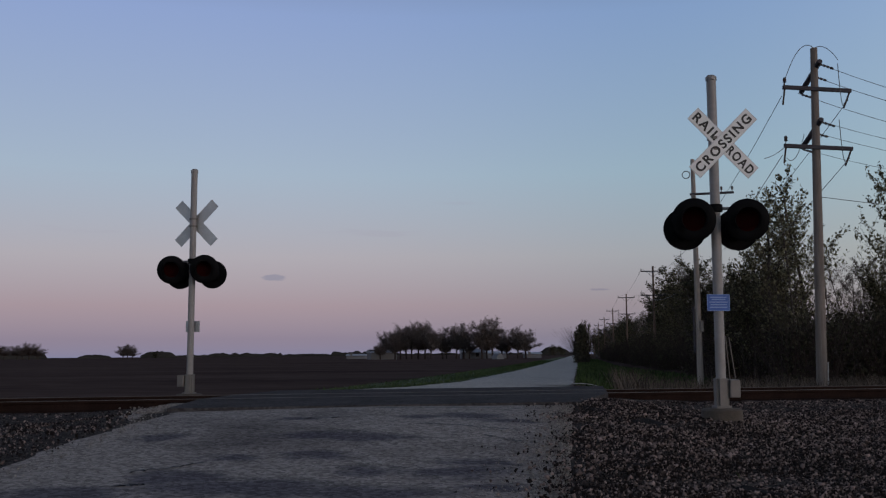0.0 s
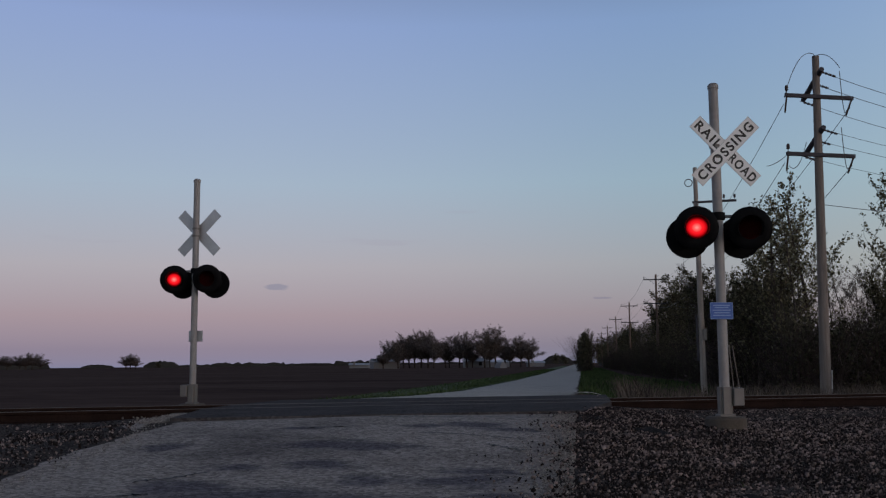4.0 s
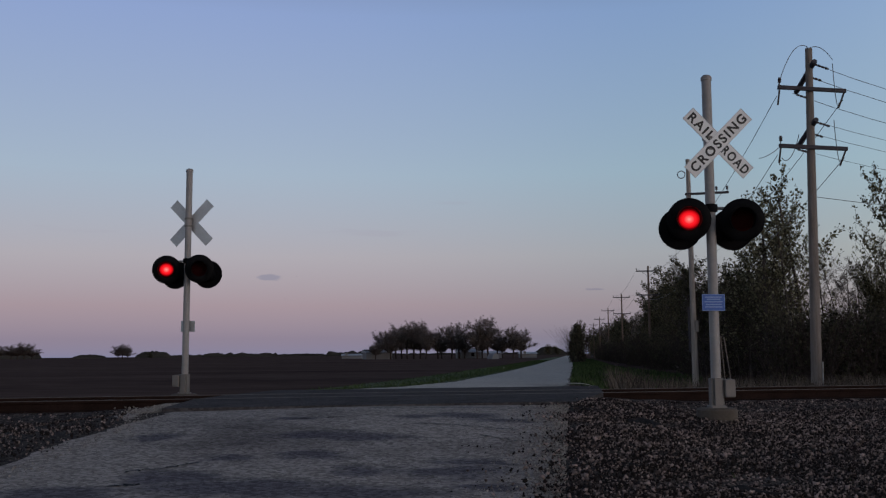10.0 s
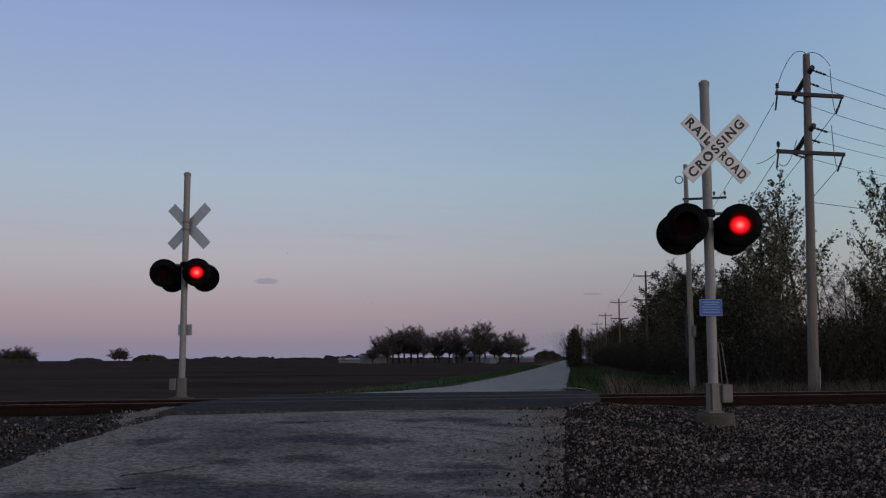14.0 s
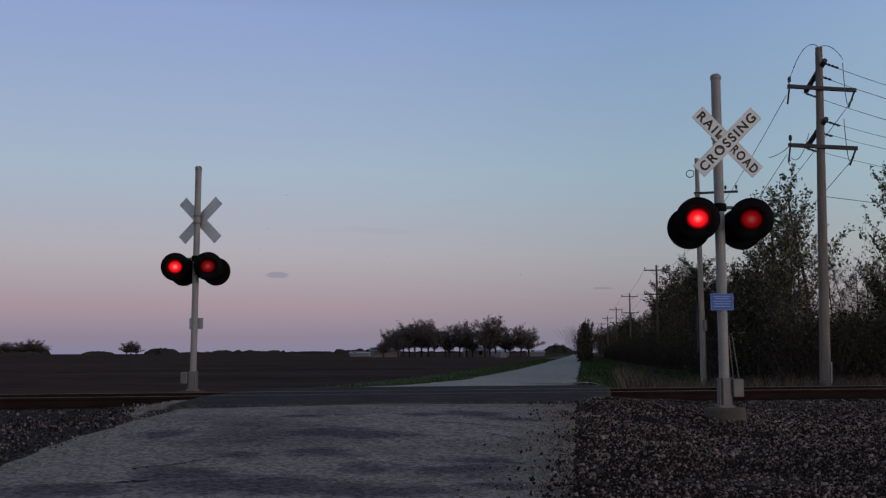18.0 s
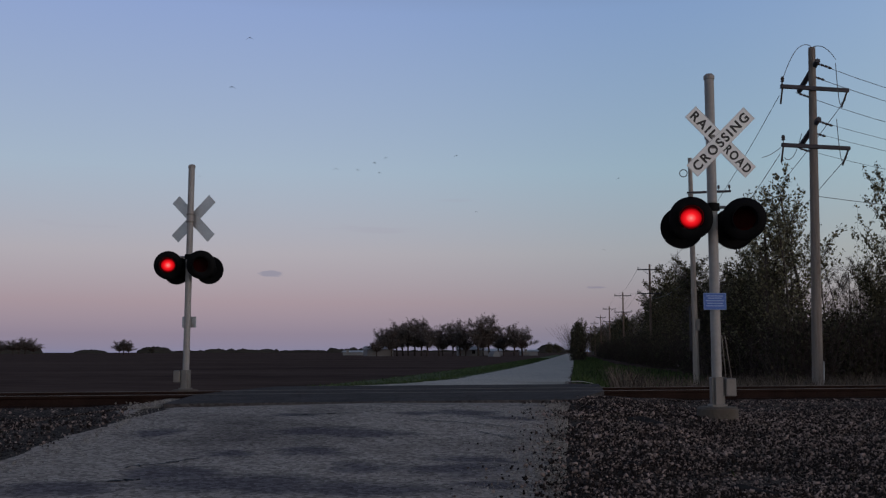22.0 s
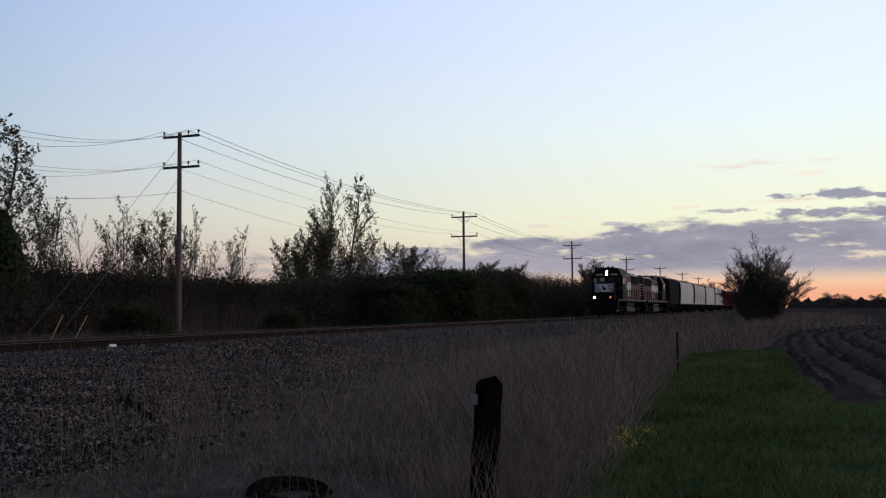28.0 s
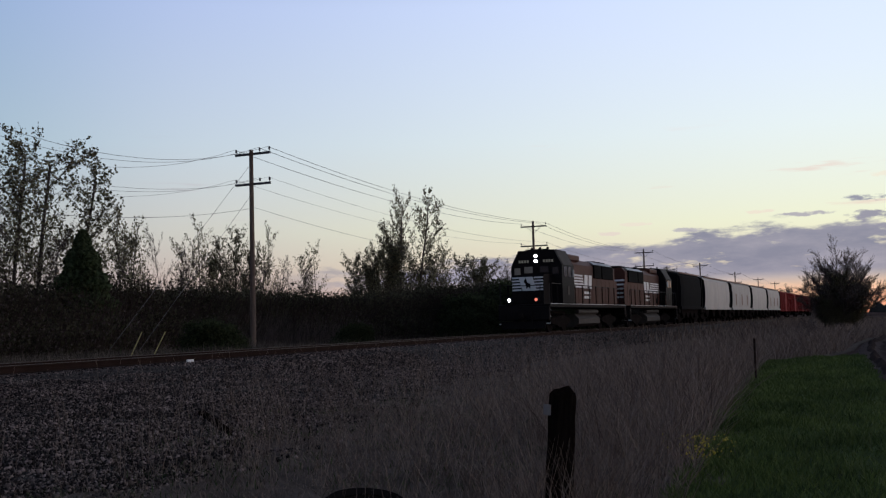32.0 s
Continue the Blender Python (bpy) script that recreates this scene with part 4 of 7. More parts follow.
class Grow:
    """Collects tubes and leaf cards of one tree."""

    def __init__(self, seed):
        self.r = np.random.default_rng(seed)
        self.v, self.f, self.lp, self.sp = [], [], [], []

    def tube(self, a, b, ra, rb, n):
        dx, dy, dz = b[0] - a[0], b[1] - a[1], b[2] - a[2]
        # two sides square to the way, without numpy for speed
        sx, sy, sz = dy * 0.37 - dz * 0.87, dz * 0.31 - dx * 0.37, dx * 0.87 - dy * 0.31
        k = math.sqrt(sx * sx + sy * sy + sz * sz) or 1.0
        sx, sy, sz = sx / k, sy / k, sz / k
        tx, ty, tz = dy * sz - dz * sy, dz * sx - dx * sz, dx * sy - dy * sx
        k = math.sqrt(tx * tx + ty * ty + tz * tz) or 1.0
        tx, ty, tz = tx / k, ty / k, tz / k
        k = len(self.v)
        for c, r in ((a, ra), (b, rb)):
            for i in range(n):
                q = 2 * math.pi * i / n
                u, w = r * math.cos(q), r * math.sin(q)
                self.v.append((c[0] + u * sx + w * tx, c[1] + u * sy + w * ty, c[2] + u * sz + w * tz))
        for i in range(n):
            j = (i + 1) % n
            self.f.append((k + i, k + j, k + n + j, k + n + i))

    def leaf(self, p, size):
        self.lp.append((p[0], p[1], p[2], size))

    def spray(self, p, q, n, loose, size):
        self.sp.append((*p, *q, n, loose, size))

    def settle(self):
        """Turns the sprays into single leaf places."""
        if not self.sp:
            return np.array(self.lp)
        a = np.array(self.sp)
        a = np.repeat(a, a[:, 6].astype(int), axis=0)
        k = self.r.uniform(size=(len(a), 1))
        c = a[:, :3] + (a[:, 3:6] - a[:, :3]) * k + self.r.normal(size=(len(a), 3)) * a[:, 7:8]
        return np.concatenate([c, a[:, 8:9]], 1)

    def cards(self, pts=None):
        """All leaf cards at once, as vertices and faces."""
        q = self.settle() if pts is None else pts
        n = len(q)
        a = self.r.normal(size=(n, 3))
        a /= np.linalg.norm(a, axis=1)[:, None]
        b = np.cross(a, self.r.normal(size=(n, 3)))
        b /= np.linalg.norm(b, axis=1)[:, None]
        s = (q[:, 3] * self.r.uniform(0.6, 1.3, n))[:, None]
        c = q[:, :3]
        v = np.stack([c - 0.6 * s * b, c + 0.42 * s * a, c + 0.7 * s * b, c - 0.42 * s * a], 1).reshape(-1, 3)
        return v, np.arange(4 * n).reshape(n, 4)

    def branch(self, a, d, length, rad, depth, opt):
        r = self.r
        segs = 9 if depth == 0 else 3
        p, rr = a, rad
        step = length / segs
        for s in range(segs):
            d = d + r.normal(0, opt["wob"], 3) + np.array((0, 0, opt["up"] * (1 if depth else 0.3)))
            d = d / np.linalg.norm(d)
            q = p + d * step
            r2 = rad * (1 - 0.8 * (s + 1) / segs) if depth else rad * (1 - 0.55 * (s + 1) / segs)
            self.tube(p, q, rr, max(r2, opt.get("thin", 0.006)), 7 if depth == 0 else (4 if depth == 1 else 3))
            if depth < opt["depth"]:
                for _ in range(opt["kids"][depth]):
                    if depth == 0 and (s + 1) / segs < opt["first"]:
                        continue
                    k = r.uniform(0, 1)
                    at = p + (q - p) * k
                    ang = r.uniform(0, 2 * math.pi)
                    out = np.array((math.cos(ang), math.sin(ang), 0.0))
                    nd = d * opt["ahead"] + out * (1 - opt["ahead"]) * 1.4
                    nd /= np.linalg.norm(nd)
                    frac = (s + k) / segs
                    ln = length * opt["ratio"] * (1.15 - 0.75 * frac if depth == 0 else r.uniform(0.6, 1.0))
                    self.branch(at, nd, ln, max(rr * 0.28, opt.get("thin", 0.006) * 1.1), depth + 1, opt)
            if depth >= opt["depth"] - 1:
                self.spray(p, q, opt["leaves"], opt["loose"], opt["size"])
            p, rr = q, r2


OPT = {
    "p": dict(wob=0.03, up=0.10, depth=3, kids=(3, 3, 1), first=0.2, ahead=0.58, ratio=0.40, leaves=1, loose=0.07, size=0.135),
    "w": dict(wob=0.04, up=0.09, depth=3, kids=(3, 3, 1), first=0.2, ahead=0.54, ratio=0.50, leaves=1, loose=0.08, size=0.135),
    "s": dict(wob=0.04, up=0.09, depth=2, kids=(3, 3, 0), first=0.12, ahead=0.58, ratio=0.34, leaves=1, loose=0.07, size=0.14),
    "d": dict(wob=0.05, up=0.10, depth=3, kids=(4, 3, 1), first=0.05, ahead=0.58, ratio=0.42, leaves=1, loose=0.12, size=0.15),
    "b": dict(wob=0.05, up=0.08, depth=3, kids=(3, 2, 2), first=0.1, ahead=0.60, ratio=0.36, leaves=1, loose=0.08, size=0.06, thin=0.007),
    "g": dict(wob=0.16, up=0.03, depth=3, kids=(0, 4, 3), first=0.0, ahead=0.52, ratio=0.42, leaves=2, loose=0.24, size=0.19, thin=0.02),
    "u": dict(wob=0.12, up=0.05, depth=2, kids=(4, 4, 0), first=0.05, ahead=0.35, ratio=0.62, leaves=22, loose=0.6, size=0.34),
    "r": dict(wob=0.10, up=0.05, depth=3, kids=(0, 6, 5), first=0.0, ahead=0.62, ratio=0.38, leaves=2, loose=0.08, size=0.055, thin=0.014),
}
# trees that fork low: limbs, height of the fork, least and most lean of the limbs, their length
FORKED = {"g": (10, 0.27, 4, 60, 0.56), "r": (18, 0.13, 3, 66, 0.66)}
KIND = {"p": ("leaf", "bark", "young poplar coming into leaf behind the track"), "w": ("leaf", "bark", "spreading poplar with sparse new leaves"),
        "s": ("leaf", "bark", "slender sapling with thin new leaves"), "d": ("leaf_dark", "bark_dark", "dense dark green tree in the thicket"),
        "b": ("bud", "bark", "nearly bare twiggy tree in early spring"), "g": ("bud", "bark_dark", "broad farmyard tree with budding crown"),
        "u": ("bush_leaf", "bark_dark", "low rounded green bush in front of the brush"),
        "r": ("bud", "bark_dark", "lone rounded tree with tangled bare twigs beside the track")}
TREES = {}


def tree_master(kind, seed):
    g = Grow(seed)
    opt = OPT[kind]
    h = 10.0
    stems = 1 if kind in "pwg" else (2 if kind == "d" else 3)
    if kind in FORKED:
        limbs, fork, lean0, lean1, far = FORKED[kind]
        foot, top = np.array((0.0, 0, -0.2)), np.array((g.r.normal(0, 0.15), g.r.normal(0, 0.15), h * fork))
        g.tube(foot, top, 0.26, 0.2, 8)
        for i in range(limbs):
            q, a = radians(lean0 + (lean1 - lean0) * ((i + 0.5) / limbs) ** 0.8), 2.4 * i + g.r.uniform(-0.3, 0.3)
            d = np.array((math.sin(q) * math.cos(a), math.sin(q) * math.sin(a), math.cos(q)))
            g.branch(top * g.r.uniform(0.7, 1.0), d, h * far * g.r.uniform(0.8, 1.05) * (1 - 0.25 * i / limbs), 0.11, 1, opt)
        stems = 0
    for s in range(stems):
        ang = g.r.uniform(0, 6.28)
        d = np.array((0.0, 0, 1)) if stems == 1 else np.array((0.25 * math.cos(ang), 0.25 * math.sin(ang), 1))
        g.branch(np.array((0.15 * math.cos(ang) * (stems > 1), 0.15 * math.sin(ang) * (stems > 1), -0.2)), d / np.linalg.norm(d), h * (0.98 if s == 0 else 0.85), 0.12 if stems == 1 else (0.055 if kind in "sb" else 0.1), 0, opt)
    top = max(p[2] for p in g.v)
    leaf, bark, label = KIND[kind]
    ob = thing("tree", label, "tree")
    lv, lf = g.cards()
    for name, vs, fs, mat in (("trunk", g.v, g.f, M[bark]), ("crown", lv, lf, M[leaf])):
        o = raw(name, (np.array(vs) * (h / top)).tolist(), fs, mat, name == "trunk")
        o.parent = ob
    ob["group"] = "trees"
    return ob


def plant(kind, x, y, h, wide=1.0, z=None):
    """A tree of height h; the first use of a master is the master itself."""
    seed = random.randrange(2 if kind in "wr" else 3)
    m = Matrix.Translation((x, y, float(ground_z(x, y)) if z is None else z)) @ Matrix.Rotation(random.uniform(0, 6.28), 4, "Z") @ Matrix.Diagonal((h / 10 * wide, h / 10 * wide, h / 10, 1))
    if (kind, seed) not in TREES:
        TREES[kind, seed] = tree_master(kind, seed + 11 * ord(kind))
        TREES[kind, seed].matrix_basis = m
        return TREES[kind, seed]
    src = TREES[kind, seed]
    made = copy_thing(src, Matrix())
    made.matrix_basis = m
    return made


PLANTED = [
    ('p', 14.3, 43.5, 8.7, 1.1), ('p', 16.0, 43.9, 9.8, 1.0), ('s', 15.3, 42.6, 8.6, 0.9), ('d', 14.2, 46.0, 7.2, 0.9), ('d', 13.9, 49.5, 6.3, 1.1), ('b', 13.2, 49.2, 6.5, 1.0), ('d', 14.5, 50.7, 7.2, 1.0),
    ('b', 18.5, 46.4, 7.0, 1.1), ('b', 19.3, 46.5, 6.9, 1.0), ('p', 20.0, 44.6, 10.6, 0.8), ('d', 19.8, 43.4, 5.4, 0.9), ('d', 22.0, 43.0, 5.0, 0.9), ('b', 22.0, 46.0, 7.0, 0.9),
    ('p', 24.4, 45.5, 11.7, 1.15), ('p', 27.8, 47.2, 12.0, 1.0), ('p', 28.9, 46.3, 12.1, 0.95), ('w', 31.0, 46.7, 12.6, 1.1), ('p', 33.4, 47.4, 11.7, 1.0), ('b', 26.0, 44.0, 7.0, 1.2), ('b', 29.5, 44.6, 6.6, 1.2),
    ('s', 36.9, 47.9, 9.6, 0.75), ('s', 38.6, 48.2, 8.5, 0.8), ('b', 40.9, 48.7, 7.9, 0.6), ('s', 44.2, 49.3, 8.9, 0.75), ('d', 46.4, 49.8, 8.0, 0.7), ('d', 48.1, 50.1, 8.5, 0.65), ('s', 51.6, 50.8, 9.2, 0.6),
    ('b', 53.1, 51.1, 6.9, 0.8), ('b', 50.0, 50.6, 6.6, 0.9), ('b', 42.6, 49.0, 6.3, 0.9), ('s', 58.5, 52.1, 8.2, 0.7), ('b', 55.6, 51.6, 6.4, 0.9), ('d', 64.3, 53.2, 7.7, 0.9), ('d', 66.0, 53.6, 8.4, 0.7), ('d', 68.1, 54.0, 8.7, 0.8),
    ('p', 72.1, 54.8, 13.9, 0.55), ('p', 76.0, 55.5, 14.5, 0.85), ('d', 74.6, 55.2, 11.0, 0.8), ('s', 81.6, 56.6, 10.5, 0.75), ('d', 79.0, 56.0, 8.6, 0.9), ('d', 90.0, 58.2, 9.2, 0.9), ('d', 87.4, 57.6, 8.3, 0.8), ('b', 98.2, 59.8, 8.8, 1.0),
    ('d', 103.0, 57.0, 7.6, 1.2), ('d', 112.0, 58.5, 7.4, 1.2), ('b', 120.0, 61.0, 8.2, 1.1), ('d', 128.0, 62.0, 7.6, 1.2), ('d', 194.6, 78.3, 12.0, 1.0), ('d', 196.6, 80.3, 11.0, 1.0), ('d', 192.6, 77.3, 10.5, 1.0), ('d', 199.0, 81.0, 9.5, 1.0)
]
for kind, x, y, h, wide in PLANTED:
    plant(kind, x, y, h, wide)

# rows of trees beyond the pole line along the road
random.seed(8)
for d in np.arange(62, 420, 11):
    off = random.uniform(11.5, 14) if d < 200 else random.uniform(11, 13)
    a = 7.1 + math.degrees(math.asin(off / d))
    plant(random.choice("dddb"), *polar(a, d), random.uniform(7.5, 10.5) if d > 85 else random.uniform(5.5, 8), random.uniform(1.1, 1.4))
    if 95 < d < 180:
        a = 7.1 + math.degrees(math.asin((off + 7) / d))
        plant(random.choice("dbs"), *polar(a, d), random.uniform(8, 11.5), 1.2)
plant("d", *polar(7.72, 170), 7.2, 0.55)
plant("d", *polar(7.95, 172), 5.2, 0.7)
plant("d", *polar(7.68, 168), 6.6, 0.6)
plant("d", *polar(7.8, 166), 5.6, 0.7)
# farm grove out in the fields
for az, h, w in ((-3.59, 6.0, 1.3), (-3.05, 10.1, 1.0), (-2.75, 9.0, 1.0), (-2.45, 12.2, 0.9), (-2.1, 11.6, 0.9), (-1.8, 12.9, 0.85), (-1.45, 12.0, 0.9), (-1.06, 13.1, 0.85), (-0.75, 10.5, 0.8), (-0.06, 11.1, 1.0), (0.15, 8.5, 0.9),
                 (0.71, 12.4, 0.85), (1.15, 12.2, 0.8), (1.44, 7.7, 1.0), (2.16, 13.9, 0.85), (2.45, 10.0, 0.9), (2.78, 13.7, 0.8), (3.27, 10.0, 1.0), (3.59, 8.5, 0.9), (4.18, 11.3, 0.95), (4.65, 9.8, 1.1)):
    plant("g", *polar(az, 340 + random.uniform(-10, 14)), h, w)
# lone tree by the track, and trees far along it
plant("r", *polar(76.7, 92), 8.3, 0.95)
plant("r", *polar(77.3, 94), 7.2, 0.85)
plant("r", *polar(76.0, 93), 6.4, 1.0)
for az_, d_, h_ in ((76.5, 91, 3.8), (76.9, 92.5, 5.0), (77.3, 92, 4.2), (76.3, 90.5, 2.8)):
    plant("d", *polar(az_, d_), h_, 1.3)
plant("g", *polar(73.9, 420), 13, 1.2)
plant("g", *polar(73.4, 430), 9, 1.2)
plant("g", *polar(80.2, 520), 9, 1.6)
plant("g", *polar(80.9, 540), 8, 1.6)
plant("g", *polar(82.5, 600), 9, 1.7)
plant("g", *polar(84.0, 560), 8, 1.8)

for az, h, w in ((-24.0, 10.5, 1.3), (-23.5, 9.0, 1.5), (-22.9, 10.0, 1.5), (-22.6, 9.5, 1.5), (-22.3, 11.0, 1.4), (-21.9, 8.0, 1.5), (-17.6, 8.0, 1.2), (-17.35, 9.0, 1.2), (-17.1, 7.0, 1.3)):
    plant("g", *polar(az, 700 if az < -20 else 620), h, w)
for az, d, h, w in ((-15.9, 900, 6, 2.2), (6.2, 800, 9, 1.8), (6.7, 820, 8, 1.8)):
    plant("d", *polar(az, d), h, w)
for u_, v_, h_ in ((35.4, 26.0, 1.9), (47.3, 26.0, 1.6), (62, 25.5, 2.4), (65.5, 26.2, 3.4), (69, 25.8, 4.2), (73, 26.6, 4.6), (78, 26.4, 4.4), (84, 26.0, 3.8), (91, 26.5, 4.2)):
    plant("u", *tr(u_, v_), h_, 1.25)
plant("b", *tr(48.7, 3.3), 1.5, 1.3)
plant("b", *tr(70, 4.5), 1.9, 1.4)

# cedar among the saplings
g = Grow(5)
for i in range(9500):
    k = g.r.uniform(0, 1) ** 0.7
    rad = 2.5 * (1 - k) ** 0.8 * g.r.uniform(0.35, 1.0) * (0.92 + 0.12 * math.sin(k * 34)) + 0.05
    q = g.r.uniform(0, 6.28)
    g.leaf(np.array((rad * math.cos(q), rad * math.sin(q), 0.4 + 5.9 * k)), 0.2)
cedar = thing("cedar", "dark green cone-shaped cedar among bare saplings", "tree", pose(*polar(35.7, 50), -0.1))
g.tube(np.array((0.0, 0, -0.1)), np.array((0.0, 0, 6.0)), 0.12, 0.02, 7)
lv, lf = g.cards()
for name, vs, fs, mat in (("trunk", g.v, g.f, M["bark_dark"]), ("crown", lv, lf, M["conifer"])):
    o = raw(name, vs, fs, mat)
    o.parent = cedar


def thicket(name, n, place, leaf_mat, size, seed, label, low=0.02):
    """Brush as stuff: stems and leaf cards heaped over a strip. place(rng, n) gives arrays x, y, height."""
    g = Grow(seed)
    x, y, h = place(g.r, n)
    z0 = ground_z(x, y)
    for i in range(0, n, 11):
        p = (x[i], y[i], z0[i] - 0.1)
        g.tube(p, (p[0] + h[i] * g.r.normal(0, 0.3), p[1] + h[i] * g.r.normal(0, 0.3), p[2] + h[i] * 0.95), 0.022, 0.008, 3)
    k = g.r.uniform(low, 1, n) ** 0.8
    pts = np.stack([x + g.r.normal(0, 0.25, n), y + g.r.normal(0, 0.25, n), z0 + h * k, np.full(n, size)], 1)
    lv, lf = g.cards(pts)
    ob = raw(name, lv, lf, leaf_mat)
    tagged(ob, label, "brush", kind="stuff")
    st = raw("brush_stems", g.v, g.f, M["bark_dark"])
    tagged(st, "thin grey stems standing in the brush", "brush", kind="stuff")
    return ob


def lump(x, s):
    return 0.5 + 0.5 * np.sin(x / s + 1.7 * np.sin(x / (2.7 * s)))


def hedge_front(u):
    return np.interp(u, (21, 50, 62, 76, 230), (33.5, 32.8, 29.5, 26.5, 25.5))


def hedge_height(u):
    return np.interp(u, (21, 50, 63, 71, 80, 95, 110, 230), (3.5, 3.5, 3.7, 4.4, 5.2, 5.2, 5.4, 5.4))


def hedge_strip(r, n):
    u = np.where(r.uniform(size=n) < 0.6, r.uniform(21, 230, n), r.uniform(21, 90, n))
    front = hedge_front(u) - 1.5 * lump(u, 4.0)
    v = front + r.exponential(2.6, n)
    h = (hedge_height(u) - 0.9 + 1.1 * lump(u, 6.3) + 0.7 * lump(u + 31, 2.1)) * np.minimum(1.0, 0.45 + (v - front) / 4)
    x, y = tr(u, v)
    h = h * (0.86 + 0.3 * lump(u + 7 * lump(u, 9.0), 1.3) * lump(u + 11, 8.0))
    return x, y, h * r.uniform(0.8, 1.05, n)


def road_hedge(r, n):
    d = r.uniform(38, 260, n)
    off = np.minimum(7.6 + 1.6 * lump(d, 3.0) + r.exponential(2.5, n), d * 0.34)
    a = np.radians(7.1) + np.arcsin(off / d)
    return d * np.sin(a), d * np.cos(a), (1.4 + 1.6 * lump(d, 4) + off * 0.12) * r.uniform(0.7, 1.0, n)


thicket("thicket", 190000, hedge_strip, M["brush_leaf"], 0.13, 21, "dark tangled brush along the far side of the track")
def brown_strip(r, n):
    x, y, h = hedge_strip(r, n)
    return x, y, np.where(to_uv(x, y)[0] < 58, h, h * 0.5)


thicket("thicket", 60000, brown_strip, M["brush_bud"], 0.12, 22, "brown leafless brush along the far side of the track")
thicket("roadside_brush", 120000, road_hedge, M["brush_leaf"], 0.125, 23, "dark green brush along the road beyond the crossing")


def crest_strip(r, n):
    """The close top of the brush."""
    u = np.where(r.uniform(size=n) < 0.35, r.uniform(60, 230, n), r.uniform(21, 100, n))
    v = hedge_front(u) + r.uniform(0.4, 3.6, n)
    h = hedge_height(u) - 0.25 + 0.35 * lump(u, 6.3) + 0.25 * lump(u + 31, 2.1)
    h = h * (0.45 + 0.55 * smooth(21, 31, u + 2 * np.sin(v * 3)))
    x, y = tr(u, v)
    return x, y, h * r.uniform(0.88, 1.04, n)


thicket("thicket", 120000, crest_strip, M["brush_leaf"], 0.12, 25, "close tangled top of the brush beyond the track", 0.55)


def road_end(r, n):
    """The dark clump where the road meets the horizon."""
    a, d = r.normal(7.76, 0.13, n), r.normal(170, 2.5, n)
    return d * np.sin(np.radians(a)), d * np.cos(np.radians(a)), 6.6 * np.clip(1.2 - np.abs(a - 7.72) * 2.6, 0.3, 1) * r.uniform(0.6, 1.0, n)


thicket("roadside_brush", 5000, road_end, M["brush_leaf"], 0.3, 24, "dense dark clump of brush at the road's far end")


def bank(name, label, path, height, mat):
    """A lumpy dark sheet added for the brush's inner shade, so that no sky shows low down."""
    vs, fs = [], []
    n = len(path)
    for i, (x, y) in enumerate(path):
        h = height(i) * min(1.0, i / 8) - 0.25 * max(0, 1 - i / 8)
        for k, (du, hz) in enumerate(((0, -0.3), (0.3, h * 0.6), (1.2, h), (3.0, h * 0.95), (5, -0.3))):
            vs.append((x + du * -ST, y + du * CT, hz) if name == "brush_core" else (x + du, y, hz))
    for i in range(n - 1):
        for k in range(4):
            a = i * 5 + k
            fs.append((a, a + 1, a + 6, a + 5))
    return tagged(raw(name, vs, fs, mat, True), label, "brush", kind="stuff")


bank("brush_core", "dark lumpy sheet standing for the shaded depth of the brush", [tr(u, float(hedge_front(u)) + 0.8) for u in np.arange(21, 260, 1.3)], lambda i: float(hedge_height(21 + 1.3 * i)) * 0.6 + 0.5 * lump(i, 3.1) + 0.35 * lump(i, 1.1), M["deep_brush"])
bank("roadside_core", "dark lumpy sheet standing for the shaded depth of the brush", [polar(7.1 + math.degrees(math.asin(min(10.5 / d, 0.99))), d) for d in np.arange(36, 420, 2.0)], lambda i: 2.2 + 0.8 * lump(i, 2.4), M["deep_brush"])

# far tree lines on the horizon
M["far_wood"] = material("distant_woods", (0.035, 0.034, 0.032), 0.95, vary=0.3, scale=0.02, spec=0.0)


def far_line(az0, az1, d, h, label):
    vs, fs = [], []
    n = max(16, int((az1 - az0) * 30))
    for i in range(n + 1):
        a = az0 + (az1 - az0) * i / n
        edge = min(1.0, min(i, n - i) / 6 + 0.2) if az1 - az0 > 3 else max(0.05, math.sin(math.pi * i / n)) ** 0.4
        hh = h * edge * ((0.62 + 0.3 * lump(i * 1.0 + az0 * 9, 4.3) if az1 - az0 > 3 else 0.85) + 0.12 * lump(i * 1.0, 1.7) + 0.03 * random.uniform(-1, 1))
        for dd, z in ((0, -0.5), (0, hh * 0.7), (4, hh), (14, hh * 0.9), (18, -0.5)):
            vs.append((*polar(a, d + dd), z))
    for i in range(n):
        for k in range(4):
            q = i * 5 + k
            fs.append((q, q + 1, q + 6, q + 5))
    return tagged(raw("distant_tree_line", vs, fs, M["far_wood"]), label, "woods", kind="stuff")


random.seed(3)
for az0, az1, d, h in ((-24.5, -21.4, 1000, 6), (-19.9, -18.2, 1300, 5), (-16.7, -14.8, 1300, 9), (-13.2, -9.0, 1700, 7), (-9.0, -6.2, 2200, 6), (-6.4, -3.0, 1500, 8), (5.4, 7.1, 900, 8.5),
                       (-15.5, 8, 2600, 6), (-40, -25, 1200, 9), (78, 100, 1300, 13), (88, 130, 900, 10)):
    far_line(az0, az1, d, h, "dark line of distant woods on the flat horizon")

